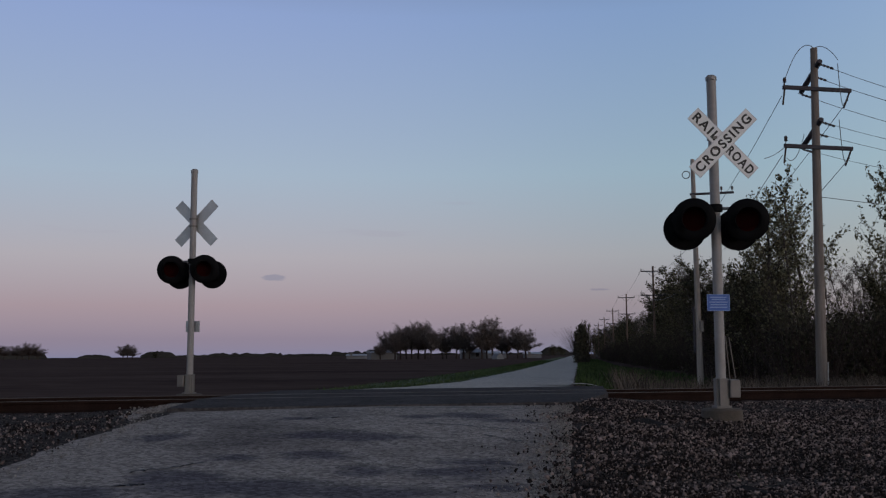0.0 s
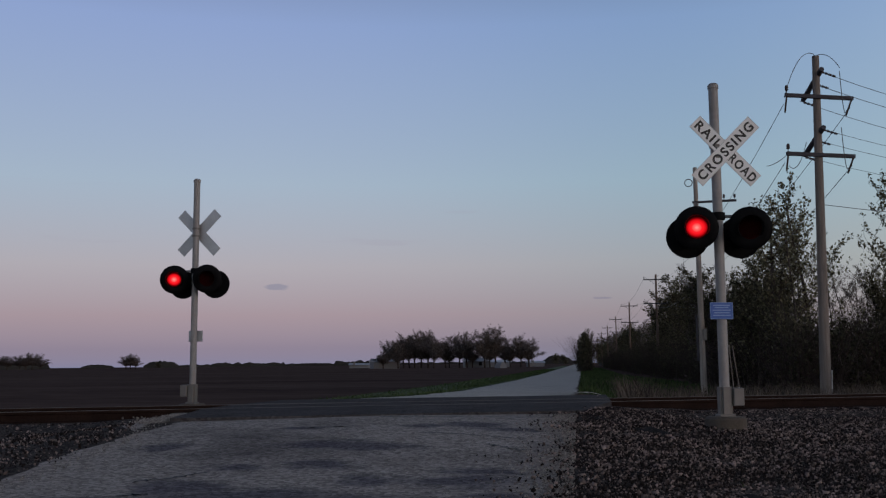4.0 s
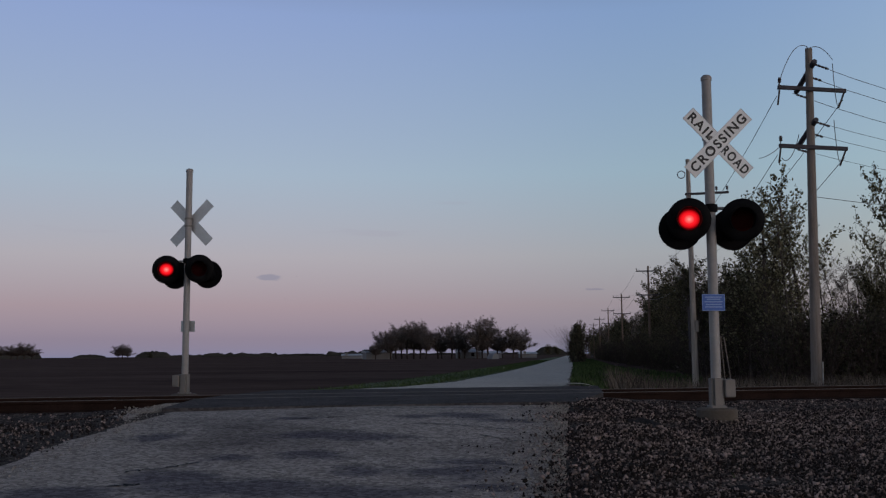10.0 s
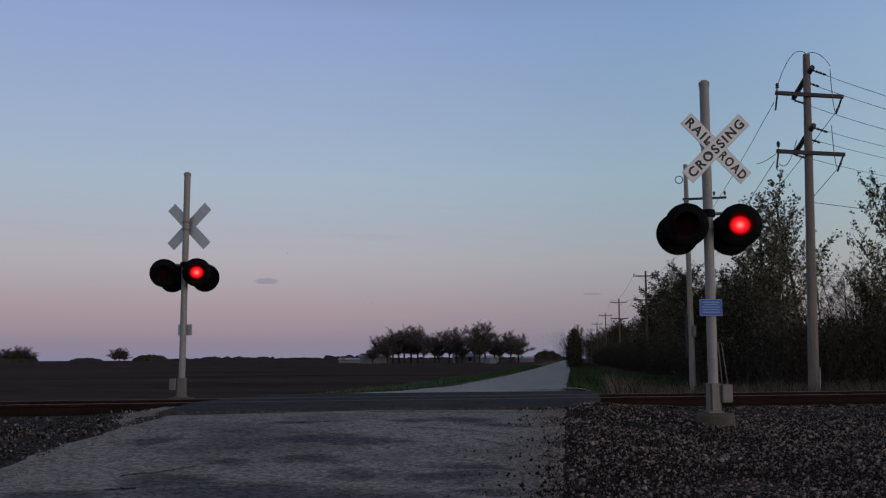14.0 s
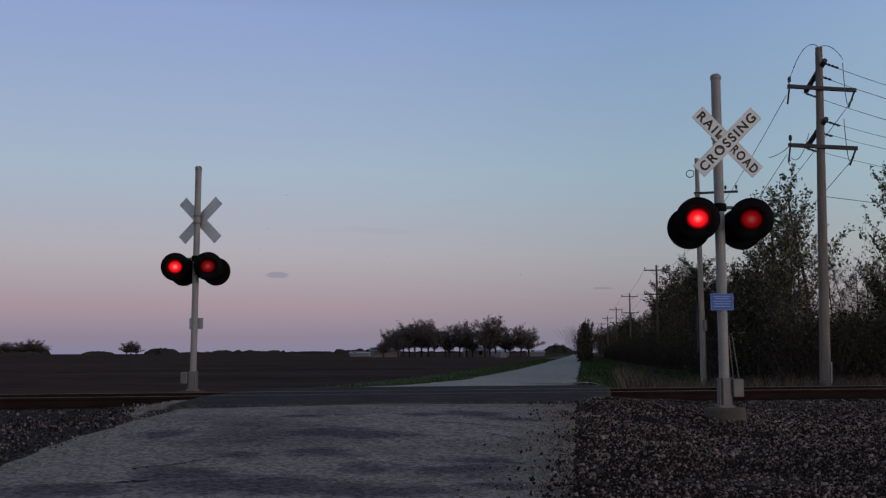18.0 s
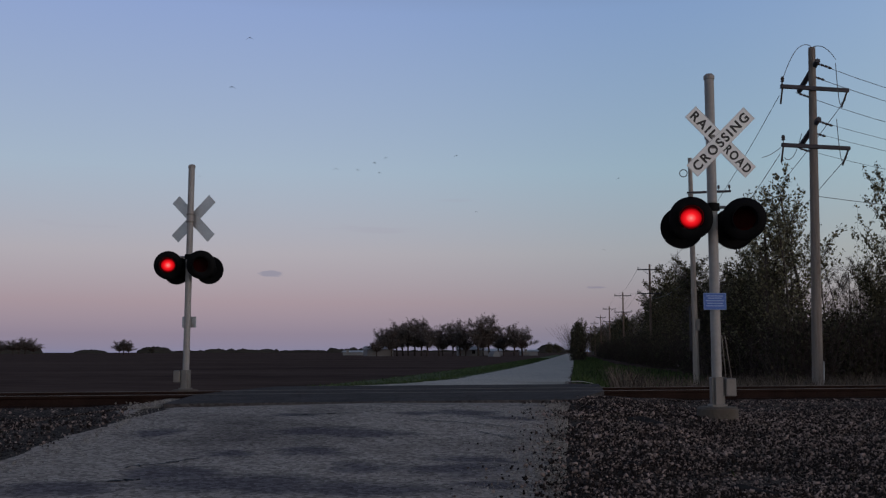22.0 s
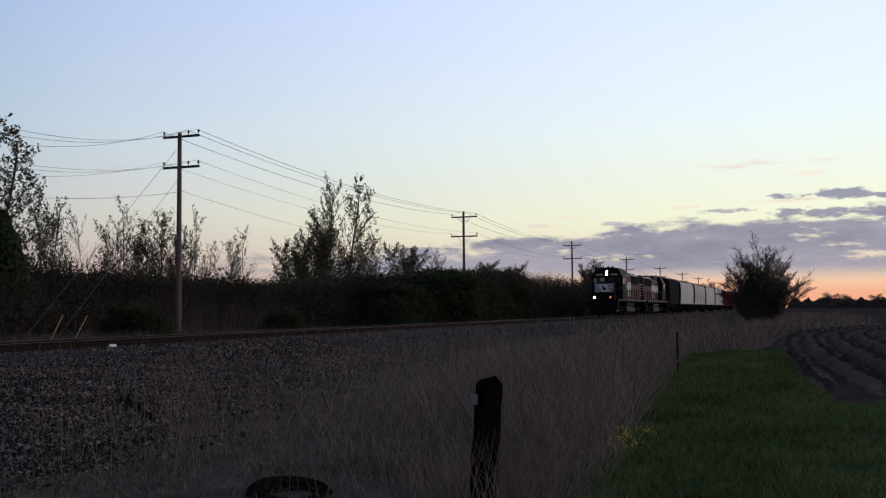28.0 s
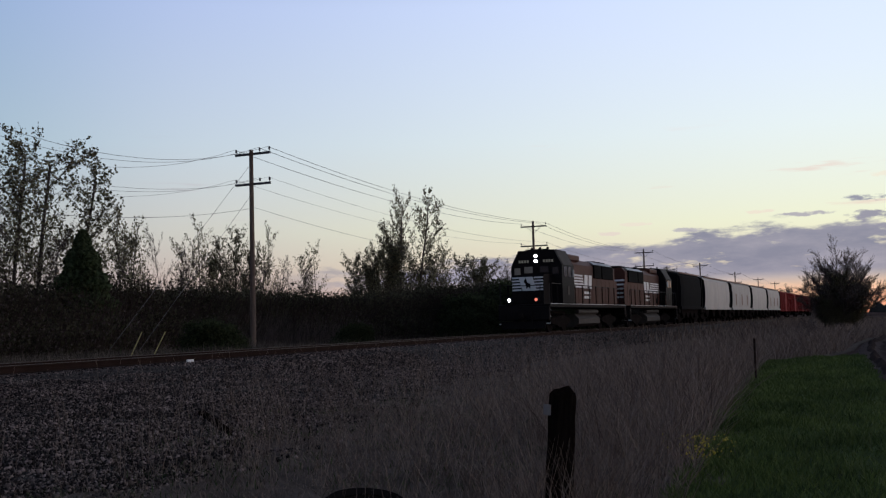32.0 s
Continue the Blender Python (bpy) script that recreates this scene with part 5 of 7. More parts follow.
# ---------- train ----------
# Dusty black given the red-brown of the sunset on its sides.
M["loco"] = material("dusty_black_sunset_tint", (0.066, 0.027, 0.02), 0.5, vary=0.4, scale=0.8, bump=0.06, bump_scale=6, spec=0.07)
M["loco_black"] = material("deep_black_loco_paint", (0.011, 0.0095, 0.01), 0.5, vary=0.3, scale=1.0, spec=0.02)
M["loco_white"] = material("white_loco_stripe", (0.62, 0.62, 0.62), 0.5, vary=0.15, scale=2.0)
M["grille"] = material("sooty_radiator_grille", (0.006, 0.006, 0.006), 0.9, vary=0.3, scale=4.0, spec=0.05)
M["fan"] = material("bright_roof_edge", (0.30, 0.30, 0.31), 0.5, metal=0.2, vary=0.2)
M["under"] = material("oily_running_gear", (0.013, 0.011, 0.0105), 0.9, vary=0.4, scale=3.0, spec=0.0)
M["tank"] = material("dusty_fuel_tank", (0.04, 0.034, 0.031), 0.7, vary=0.3, scale=1.5, spec=0.15)
M["glass"] = material("dark_cab_glass", (0.012, 0.012, 0.014), 0.12, vary=0.1, spec=0.2)
M["cab_light"] = material("lit_cab_window", (0.1, 0.1, 0.09), 0.2, emit=(1.0, 0.9, 0.8), power=0.012)
M["headlight"] = material("headlight_beam", (1, 1, 1), 0.2, emit=(1.0, 0.93, 0.96), power=14.0)
M["ditch_dim"] = material("dim_ditch_light", (0.3, 0.05, 0.03), 0.3, emit=(1.0, 0.25, 0.16), power=0.9)
M["numberboard"] = material("lit_number_board", (0.2, 0.2, 0.17), 0.5, emit=(1.0, 0.85, 0.6), power=0.04)
M["hop_white"] = material("pale_grey_hopper_paint", (0.35, 0.335, 0.315), 0.65, vary=0.25, scale=0.7, stretch=(1.5, 1, 0.35), spread=0.15)
M["hop_black"] = material("black_paint_and_end_shade", (0.007, 0.007, 0.008), 0.85, vary=0.3, scale=0.8, spec=0.03)
M["car_red"] = material("rust_red_boxcar_paint", (0.165, 0.017, 0.017), 0.8, vary=0.3, scale=0.8, stretch=(1, 1, 0.4), spread=0.1, spec=0.08)
M["rust_stain"] = material("rusty_streak", (0.17, 0.10, 0.07), 0.85, vary=0.4, scale=2.0)
WHEELS, DITCH = [], []


def truck(parent, x, gauge=0.755, axle=1.35, r=0.5):
    bm = B()
    for s in (-1, 1):
        prism(bm, [(x - 1.9, 0.62), (x - 1.6, 0.78), (x - 0.5, 0.9), (x + 0.5, 0.9), (x + 1.6, 0.78), (x + 1.9, 0.62), (x + 1.6, 0.45), (x + 0.7, 0.36), (x + 0.4, 0.25), (x - 0.4, 0.25), (x - 0.7, 0.36), (x - 1.6, 0.45)],
              "y", s * 1.0 - 0.07, s * 1.0 + 0.07)
    box(bm, (x, 0, 0.65), (0.5, 2.0, 0.35))
    tk = part("truck_frame", bm, M["under"], parent)
    for dx in (-axle, axle):
        bm = B()
        rod(bm, (0, -1.0, 0), (0, 1.0, 0), 0.09, seg=8)
        for s in (-1, 1):
            rod(bm, (0, s * (gauge - 0.06), 0), (0, s * (gauge + 0.07), 0), r, seg=20)
            rod(bm, (0, s * (gauge - 0.085), 0), (0, s * (gauge - 0.06), 0), r + 0.028, seg=20)
            for q in range(4):
                c, sn = math.cos(q * math.pi / 2), math.sin(q * math.pi / 2)
                rod(bm, (0.3 * c, s * (gauge + 0.07), 0.3 * sn), (0.3 * c, s * (gauge + 0.08), 0.3 * sn), 0.07, seg=8)
        w = part("wheelset", bm, M["under"], tk)
        w.matrix_basis = pose(x + dx, 0, r)
        WHEELS.append((w, x + dx, r))
    return tk


def locomotive(label, lead):
    """Front towards -x, origin at its middle on the rail tops."""
    lo = thing("locomotive", label, "locomotive", group="train")
    bm = B()
    box(bm, (0, 0, 1.44), (17.0, 2.95, 0.18), bev=0.02)
    for s in (-1, 1):
        box(bm, (s * 8.45, 0, 1.05), (0.25, 2.9, 0.75), bev=0.03)
    part("frame", bm, M["loco_black"], lo, "black underframe and end beams")
    for s in (-1, 1):
        bm = B()
        box(bm, (0, s * 1.482, 1.545), (16.6, 0.02, 0.022))
        part("sill_stripe", bm, M["loco_white"], lo, "thin white edge along the walkway")
    for s in (-1, 1):
        bm = B()
        rod(bm, (s * 8.55, 0, 0.88), (s * 9.1, 0, 0.88), 0.12, seg=8)
        box(bm, (s * 9.02, 0, 0.88), (0.22, 0.28, 0.32), bev=0.04)
        part("coupler", bm, M["under"], lo)
        bm = B()
        prism(bm, [(-1.2, 0.22), (1.2, 0.22), (1.3, 0.62), (-1.3, 0.62)], "x", s * 8.62 - 0.05, s * 8.62 + 0.05)
        part("snow_plow", bm, M["loco_black"], lo)
        for y in (-1.32, 1.32):
            for k in range(3):
                bm = B()
                box(bm, (s * (8.12 - 0.05 * k), y, 0.5 + 0.36 * k), (0.55, 0.34, 0.04))
                st_ = part("step", bm, M["under"], lo)
                bm = B()
                box(bm, (s * (8.41 - 0.05 * k), y, 0.5 + 0.36 * k), (0.02, 0.3, 0.05))
                part("step_edge", bm, M["loco_white"], st_)
    bm = B()
    prism(bm, [(-0.95, 1.0), (-1.25, 0.7), (-1.25, 0.4), (-0.8, 0.2), (0.8, 0.2), (1.25, 0.4), (1.25, 0.7), (0.95, 1.0)], "x", -2.35, 2.35)
    part("fuel_tank", bm, M["tank"], lo, "rounded dusty fuel tank slung under the frame")
    bm = B()
    rod(bm, (-2.2, -1.1, 1.12), (2.2, -1.1, 1.12), 0.13, seg=10)
    rod(bm, (-2.2, 1.1, 1.12), (2.2, 1.1, 1.12), 0.13, seg=10)
    part("air_reservoir", bm, M["tank"], lo)
    truck(lo, -5.3)
    truck(lo, 5.3)
    # short nose
    bm = B()
    prism(bm, [(-7.75, 1.55), (-7.75, 3.02), (-7.6, 3.18), (-6.2, 3.24), (-6.2, 1.55)], "y", -0.9, 0.9)
    nose = part("short_nose", bm, M["loco_black"], lo, "low black nose with white stripes")
    for k in range(5):
        for s in (-1, 1):
            bm = B()
            z = 3.0 - 0.165 * k
            box(bm, (-7.765, s * 0.63, z), (0.02, 0.52, 0.088))
            part("nose_stripe", bm, M["loco_white"], nose)
    bm = B()
    prism(bm, [(-0.5, 2.29), (0.3, 2.29), (0.5, 3.05), (-0.3, 3.05)], "x", -7.775, -7.757)
    emb = part("nose_panel", bm, M["loco_white"], nose, "white slanted panel with a plain dark emblem")
    bm = B()
    prism(bm, [(-0.16, 2.36), (-0.06, 2.5), (0.08, 2.4), (0.1, 2.62), (0.22, 2.8), (0.1, 2.98), (0.0, 2.74), (-0.16, 2.66)], "x", -7.785, -7.776)
    part("emblem", bm, M["loco_black"], emb)
    # cab
    bm = B()
    prism(bm, [(-1.5, 1.55), (1.5, 1.55), (1.5, 3.72), (1.05, 4.6), (-1.05, 4.6), (-1.5, 3.72)], "x", -6.2, -3.9)
    cab = part("cab", bm, M["loco_black"], lo, "black cab with bevelled roof")
    bm = B()
    box(bm, (-5.05, 0, 4.64), (2.2, 1.3, 0.05), bev=0.02)
    for y in (-0.5, 0.0, 0.55):
        rod(bm, (-5.4 + y * 0.3, y, 4.66), (-5.4 + y * 0.3, y, 4.8), 0.07, seg=8)
    part("cab_roof_fittings", bm, M["loco_black"], cab)
    for s in (-1, 1):
        bm = B()
        box(bm, (-6.205, s * 0.46, 3.5), (0.02, 0.5, 0.36), bev=0.01)
        part("windshield", bm, M["cab_light"] if lead and s > 0 else M["glass"], cab)
        bm = B()
        box(bm, (-6.205, s * 1.12, 3.42), (0.02, 0.36, 0.42), bev=0.01)
        part("windshield", bm, M["cab_light"] if lead and s > 0 else M["glass"], cab)
        for x in (-5.6, -4.75):
            bm = B()
            box(bm, (x, s * 1.505, 3.35), (0.62, 0.02, 0.6), bev=0.01)
            part("side_window", bm, M["glass"], cab)
        bm = B()
        box(bm, (-5.1, s * 1.52, 2.3), (0.42, 0.02, 0.5), bev=0.005)
        part("cab_number", bm, M["tank"], cab)
        bm = B()
        prism(bm, [(s * 1.055, 4.602), (s * 1.502, 3.73), (s * 1.517, 3.74), (s * 1.07, 4.615)], "x", -6.0, -4.1)
        part("roof_edge", bm, M["tank"], cab, "dull sloping edge of the cab roof")
        bm = B()
        box(bm, (-6.21, s * 0.72, 3.98), (0.05, 0.66, 0.24), bev=0.01)
        nb = part("number_board", bm, M["black"], cab)
        bm = B()
        for q in range(4):
            box(bm, (-6.24, s * 0.72 - 0.24 + 0.16 * q, 3.98), (0.01, 0.11, 0.15))
        part("digits_bar", bm, M["numberboard"] if lead else M["tank"], nb)
    bm = B()
    box(bm, (-6.22, 0, 4.14), (0.1, 0.34, 0.52), bev=0.03)
    hl = part("headlight_housing", bm, M["black"], cab)
    for dz in (-0.14, 0.14):
        bm = B()
        lathe(bm, [(0.095, 0.0), (0.06, 0.03), (0.0, 0.035)], 16, pose(-6.27, 0, 4.14 + dz, 0, -90))
        part("headlight", bm, M["headlight"] if lead else M["glass"], hl, "pair of bright white headlights" if lead else "")
    # long hood
    bm = B()
    prism(bm, [(-0.95, 1.55), (0.95, 1.55), (0.95, 3.95), (0.72, 4.25), (-0.72, 4.25), (-0.95, 3.95)], "x", -3.9, 7.65)
    hood = part("long_hood", bm, M["loco"], lo, "dusty black engine hood tinted for the sunset, with pale lettering bars")
    for x0, x1 in ((2.2, 3.9), (4.1, 6.9)):
        for s in (-1, 1):
            bm = B()
            box(bm, ((x0 + x1) / 2, s * 0.99, 3.66), (x1 - x0, 0.12, 0.86), bev=0.02)
            q = part("radiator_grille", bm, M["grille"], hood, "black radiator intake")
            bm = B()
            box(bm, ((x0 + x1) / 2, s * 0.86, 4.17), (x1 - x0, 0.34, 0.06), pose(0, 0, 0, s * -38), bev=0.01)
            part("bright_edge", bm, M["fan"], q)
    bm = B()
    box(bm, (-2.0, 0, 4.33), (2.6, 1.85, 0.36), bev=0.06)
    part("dynamic_brake_hatch", bm, M["loco"], hood)
    for x in (-2.6, -1.4, 4.4, 5.6, 6.7):
        bm = B()
        rod(bm, (x, 0, 4.2), (x, 0, 4.42 if x > 0 else 4.58), 0.52, seg=16)
        part("roof_fan", bm, M["loco_black"], hood)
    bm = B()
    rod(bm, (0.4, 0, 4.2), (0.4, 0, 4.6), 0.2, 0.16, 10)
    box(bm, (0.9, 0, 4.4), (0.7, 0.6, 0.3), bev=0.04)
    part("exhaust_stack", bm, M["loco_black"], hood)
    for s in (-1, 1):
        for i, x in enumerate(np.arange(-3.3, 7.4, 1.05)):
            bm = B()
            box(bm, (x + 0.45, s * 0.957, 2.4), (0.92, 0.015, 1.5), bev=0.006)
            part("hood_door", bm, M["loco"], hood)
        for k in range(5):
            bm = B()
            box(bm, (-1.95 + 0.06 * k, s * 0.972, 3.3 - 0.17 * k), (3.3, 0.012, 0.1))
            part("speed_stripe", bm, M["loco_white"], hood)
        for x, w in ((0.35, 0.7), (1.3, 0.7)):
            bm = B()
            prism(bm, [(x - w / 2, 2.55), (x + w / 2, 2.55), (x + w / 2 + 0.16, 3.38), (x - w / 2 + 0.16, 3.38)], "y", s * 0.972 - 0.006, s * 0.972 + 0.006)
            part("letter_block", bm, M["loco_white"], hood)
        for z in (2.28, 2.0):
            for x, w in ((0.25, 0.55), (0.95, 0.7)):
                bm = B()
                box(bm, (x, s * 0.972, z), (w, 0.012, 0.15))
                part("lettering_bar", bm, M["loco_white"], hood)
        bm = B()
        box(bm, (-4.9, s * 1.44, 2.02), (2.3, 0.08, 0.8), bev=0.02)
        part("battery_box", bm, M["loco"], lo, "dusty brown battery box below the cab")
        bm = B()
        box(bm, (-4.25, s * 1.56, 3.3), (0.06, 0.1, 0.42), bev=0.01)
        part("wind_deflector", bm, M["loco_white"], cab)
        bm = B()
        box(bm, (-2.7, s * 0.98, 1.95), (0.62, 0.03, 0.42), bev=0.01)
        part("intake_screen", bm, M["grille"], hood)
        for z in (3.0, 2.7, 2.4, 2.1, 1.8):
            bm = B()
            box(bm, (7.66, s * 0.5, z + 0.35), (0.02, 0.8, 0.12))
            part("end_stripe", bm, M["loco_white"], hood)
        # handrails
        bm = B()
        rod(bm, (-7.9, s * 1.42, 2.65), (-6.3, s * 1.45, 2.65), 0.022, seg=6)
        rod(bm, (-3.8, s * 1.45, 2.65), (8.1, s * 1.45, 2.65), 0.022, seg=6)
        part("handrail", bm, M["tank"], lo)
        for x in (-8.2, -7.0, -3.6, -2.1, -0.6, 0.9, 2.4, 3.9, 5.4, 6.9, 8.1):
            bm = B()
            rod(bm, (x, s * 1.45, 1.55), (x, s * 1.45, 2.68), 0.032, seg=6)
            part("stanchion", bm, M["loco_black"], lo)
        for x in (-8.3, 8.3):
            bm = B()
            rod(bm, (x, s * 1.4, 0.9), (x, s * 1.4, 2.65), 0.022, seg=6)
            part("grab_iron", bm, M["tank"], lo)
        # ditch lights
        if lead:
            bm = B()
            rod(bm, (-8.5, s * 0.76, 1.78), (-8.66, s * 0.76, 1.78), 0.14, seg=14)
            dl = part("ditch_light", bm, M["black"], lo)
            bm = B()
            rod(bm, (-8.662, s * 0.76, 1.78), (-8.67, s * 0.76, 1.78), 0.085, seg=14)
            part("dim_lens", bm, M["ditch_dim"], dl, "dim orange ditch light lens")
            bm = B()
            lathe(bm, [(0.09, 0.0), (0.075, 0.03), (0.0, 0.05)], 16, pose(0, 0, 0, 0, -90))
            gl = part("bright_light", bm, M["headlight"], dl, "flashing white ditch light")
            gl.matrix_basis = pose(-8.67, s * 0.76, 1.78)
            DITCH.append((gl, s))
    bm = B()
    for y in (-0.9, 0.9):
        rod(bm, (-8.35, y, 1.55), (-8.35, y, 2.55), 0.022, seg=6)
    rod(bm, (-8.35, -0.9, 2.55), (-8.35, 0.9, 2.55), 0.022, seg=6)
    part("end_rail", bm, M["loco_black"], lo)
    for y in (-0.55, 0.5, 1.0):
        bm = B()
        rod(bm, (-8.75, y, 1.1), (-8.85, y, 0.5), 0.035, seg=6)
        part("brake_hose", bm, M["under"], lo)
    return lo


def hopper(label, length, mat, stain):
    h = thing("covered_hopper", label, "railway wagon", group="train")
    half = length / 2
    b = half - 1.15
    bm = B()
    prof = [(-1.2, 1.35), (-1.5, 1.55), (-1.58, 2.3), (-1.6, 3.2), (-1.5, 4.2), (-1.25, 4.48), (-0.6, 4.62), (0.6, 4.62), (1.25, 4.48), (1.5, 4.2), (1.6, 3.2), (1.58, 2.3), (1.5, 1.55), (1.2, 1.35)]
    rings = []
    for x, k in ((-b, 0.94), (-b + 0.5, 0.99), (-b + 1.2, 1.0), (b - 1.2, 1.0), (b - 0.5, 0.99), (b, 0.94)):
        rings.append([bm.verts.new((x, y * k, 1.35 + (z - 1.35) * (k if k == 1 else 0.99))) for y, z in prof])
    for p, q in zip(rings, rings[1:]):
        for i in range(len(prof)):
            j = (i + 1) % len(prof)
            bm.faces.new((p[i], q[i], q[j], p[j]))
    bm.faces.new(rings[0])
    bm.faces.new(rings[-1][::-1])
    bmesh.ops.recalc_face_normals(bm, faces=bm.faces[:])
    body = part("body", bm, mat, h, "curved steel hopper body")
    bm = B()
    box(bm, (0, 0, 4.7), (length - 3.4, 0.75, 0.09), bev=0.02)
    for x in np.linspace(-b + 1.4, b - 1.4, 6):
        box(bm, (x, 0, 4.76), (1.3, 0.6, 0.07), bev=0.02)
    part("roof_walk", bm, M["tank"], body)
    for s in (-1, 1):
        bm = B()
        box(bm, (0, s * 1.5, 1.42), (length - 1.5, 0.16, 0.28), bev=0.01)
        part("side_sill", bm, mat, h)
        bm = B()
        box(bm, (0, s * 1.36, 4.5), (length - 2.6, 0.1, 0.14), bev=0.02)
        part("top_chord", bm, M["rust_stain"], body)
        if stain:
            for x in (-b * 0.72, -b * 0.1, b * 0.5):
                bm = B()
                box(bm, (x, s * 1.603, 2.5), (0.7, 0.008, 1.3))
                part("rust_streak", bm, M["rust_stain"], body)
        for k, x in enumerate(np.linspace(-b + 2, b - 2, 4)):
            bm = B()
            prism(bm, [(x - 1.35, 1.38), (x + 1.35, 1.38), (x + 0.35, 0.55), (x - 0.35, 0.55)], "y", s * 0.75 - 0.55, s * 0.75 + 0.55)
            part("outlet_bay", bm, M["under"], h)
    for s in (-1, 1):
        bm = B()
        box(bm, (s * (half - 0.55), 0, 1.15), (1.0, 2.9, 0.4), bev=0.03)
        rod(bm, (s * (half - 0.3), 0, 0.88), (s * half, 0, 0.88), 0.12, seg=8)
        for y in (-1.35, 1.35):
            rod(bm, (s * (half - 0.2), y, 1.2), (s * (b + 0.15), y * 0.93, 4.3), 0.035, seg=6)
        rod(bm, (s * (half - 0.3), 0, 2.4), (s * (half - 0.24), 0, 2.4), 0.3, seg=14)
        part("end_platform", bm, M["under"], h)
        bm = B()
        prism(bm, [(s * b, 1.6), (s * (half - 0.3), 1.3), (s * b, 3.0)] if s > 0 else [(s * b, 1.6), (s * b, 3.0), (s * (half - 0.3), 1.3)], "y", -0.5, 0.5)
        part("slope_sheet", bm, M["hop_black"], h)
        # Black end stands for its shade, on the pale cars too.
        bm = B()
        prism(bm, [(y * 0.945, 1.36 + (z - 1.35) * 0.985) for y, z in prof], "x", s * b - 0.03, s * b + 0.03)
        part("end_sheet", bm, M["hop_black"], body, "end sheet blackened for the shade it lies in")
        if s < 0:
            truck(h, s * (half - 2.4), axle=0.88, r=0.46)
            continue
        # Black band laid over the rear edge for the dark gap between cars.
        bm = B()
        prism(bm, [(s * b, 1.45), (s * b, 4.3), (s * (b - 0.4), 4.3), (s * (b - 0.1), 2.9), (s * (b - 0.36), 1.45)], "y", -1.615, 1.615)
        part("corner_post", bm, M["hop_black"], body, "black curved band standing for the dark gap between cars")
        truck(h, s * (half - 2.4), axle=0.88, r=0.46)
    return h


def boxcar(label, length):
    c = thing("boxcar", label, "railway wagon", group="train")
    half = length / 2
    bm = B()
    prism(bm, [(-1.5, 1.1), (1.5, 1.1), (1.5, 4.3), (1.3, 4.45), (0, 4.6), (-1.3, 4.45), (-1.5, 4.3)], "x", -half + 0.6, half - 0.6)
    body = part("body", bm, M["car_red"], c, "rust-red corrugated car body")
    for s in (-1, 1):
        for x in np.arange(-half + 1.1, half - 0.9, 1.12):
            if abs(x) < 1.6:
                continue
            bm = B()
            box(bm, (x, s * 1.53, 2.7), (0.16, 0.07, 3.1), bev=0.02)
            part("side_post", bm, M["car_red"], body)
        bm = B()
        box(bm, (0, s * 1.54, 2.65), (3.0, 0.08, 3.2), bev=0.02)
        for z in (1.7, 2.3, 2.9, 3.5):
            box(bm, (0, s * 1.59, z), (2.9, 0.04, 0.1))
        part("sliding_door", bm, M["car_red"], body)
        bm = B()
        box(bm, (s * (half - 0.45), 0, 0.95), (0.5, 2.8, 0.3))
        rod(bm, (s * (half - 0.4), 0, 0.88), (s * half, 0, 0.88), 0.12, seg=8)
        part("end_beam", bm, M["under"], c)
        bm = B()
        for z in np.arange(1.5, 4.2, 0.36):
            rod(bm, (s * (half - 0.6), -1.35, z), (s * (half - 0.6), 1.35, z), 0.07, seg=8)
        part("end_ribs", bm, M["car_red"], body)
        truck(c, s * (half - 2.2), axle=0.88, r=0.46)
    return c


HEAD_END, SPEED = 51.0, 10.65      # place of the leading coupler at the end, and metres a second
CARS = []
lead_loco = locomotive("leading dusty black diesel locomotive with white nose stripes and lit headlights", True)
CARS.append((lead_loco, 9.1, False))
trail_loco = locomotive("trailing black diesel locomotive running backwards behind the first", False)
CARS.append((trail_loco, 27.4, True))
at = 36.6
h0 = hopper("short black covered hopper behind the locomotives", 12.4, M["hop_black"], False)
CARS.append((h0, at + 6.2, False))
at += 12.5
for i in range(4):
    hw = hopper("pale grey covered hopper with rust streaks and a dark underframe", 18.7, M["hop_white"], i % 2 == 1)
    CARS.append((hw, at + 9.4, False))
    at += 18.8
for i in range(5):
    bc = boxcar("rust-red ribbed boxcar coupled in the freight train", 18.4)
    CARS.append((bc, at + 9.25, False))
    at += 18.5
hw = hopper("pale grey covered hopper near the end of the train", 18.7, M["hop_white"], True)
CARS.append((hw, at + 9.4, False))

# ---------- signal bungalow ----------
M["shed"] = material("white_painted_steel", (0.74, 0.73, 0.74), 0.5, vary=0.08, scale=1.5, bump=0.05)
M["shed_roof"] = material("pale_blue_grey_roof", (0.50, 0.55, 0.60), 0.5, vary=0.12, scale=2.0)
SX, SY, SZ = 1.95, 2.3, 1.95
shed = thing("signal_bungalow", "white steel equipment hut with a hipped roof beside the track", "equipment hut", pose(*polar(27.04, 28), -0.22, 0, 0, TURN))
# the near corner is the origin; the hut runs to +x along the track and +y away from it
bm = B()
box(bm, (SX / 2, SY / 2, 0.05), (SX + 0.1, SY + 0.1, 0.2), bev=0.02)
part("plinth", bm, M["concrete"], shed)
bm = B()
box(bm, (SX / 2, SY / 2, 0.15 + SZ / 2 - 0.08), (SX, SY, SZ - 0.14), bev=0.01)
walls = part("wall_shell", bm, M["shed"], shed, "white panelled walls")
for i in range(5):
    bm = B()
    box(bm, (-0.012, SY * i / 4 if 0 < i < 4 else (0.03 if i == 0 else SY - 0.03), 0.15 + SZ / 2 - 0.08), (0.03, 0.022, SZ - 0.16), bev=0.006)
    part("panel_seam", bm, M["box"], walls, "dark joint between wall panels")
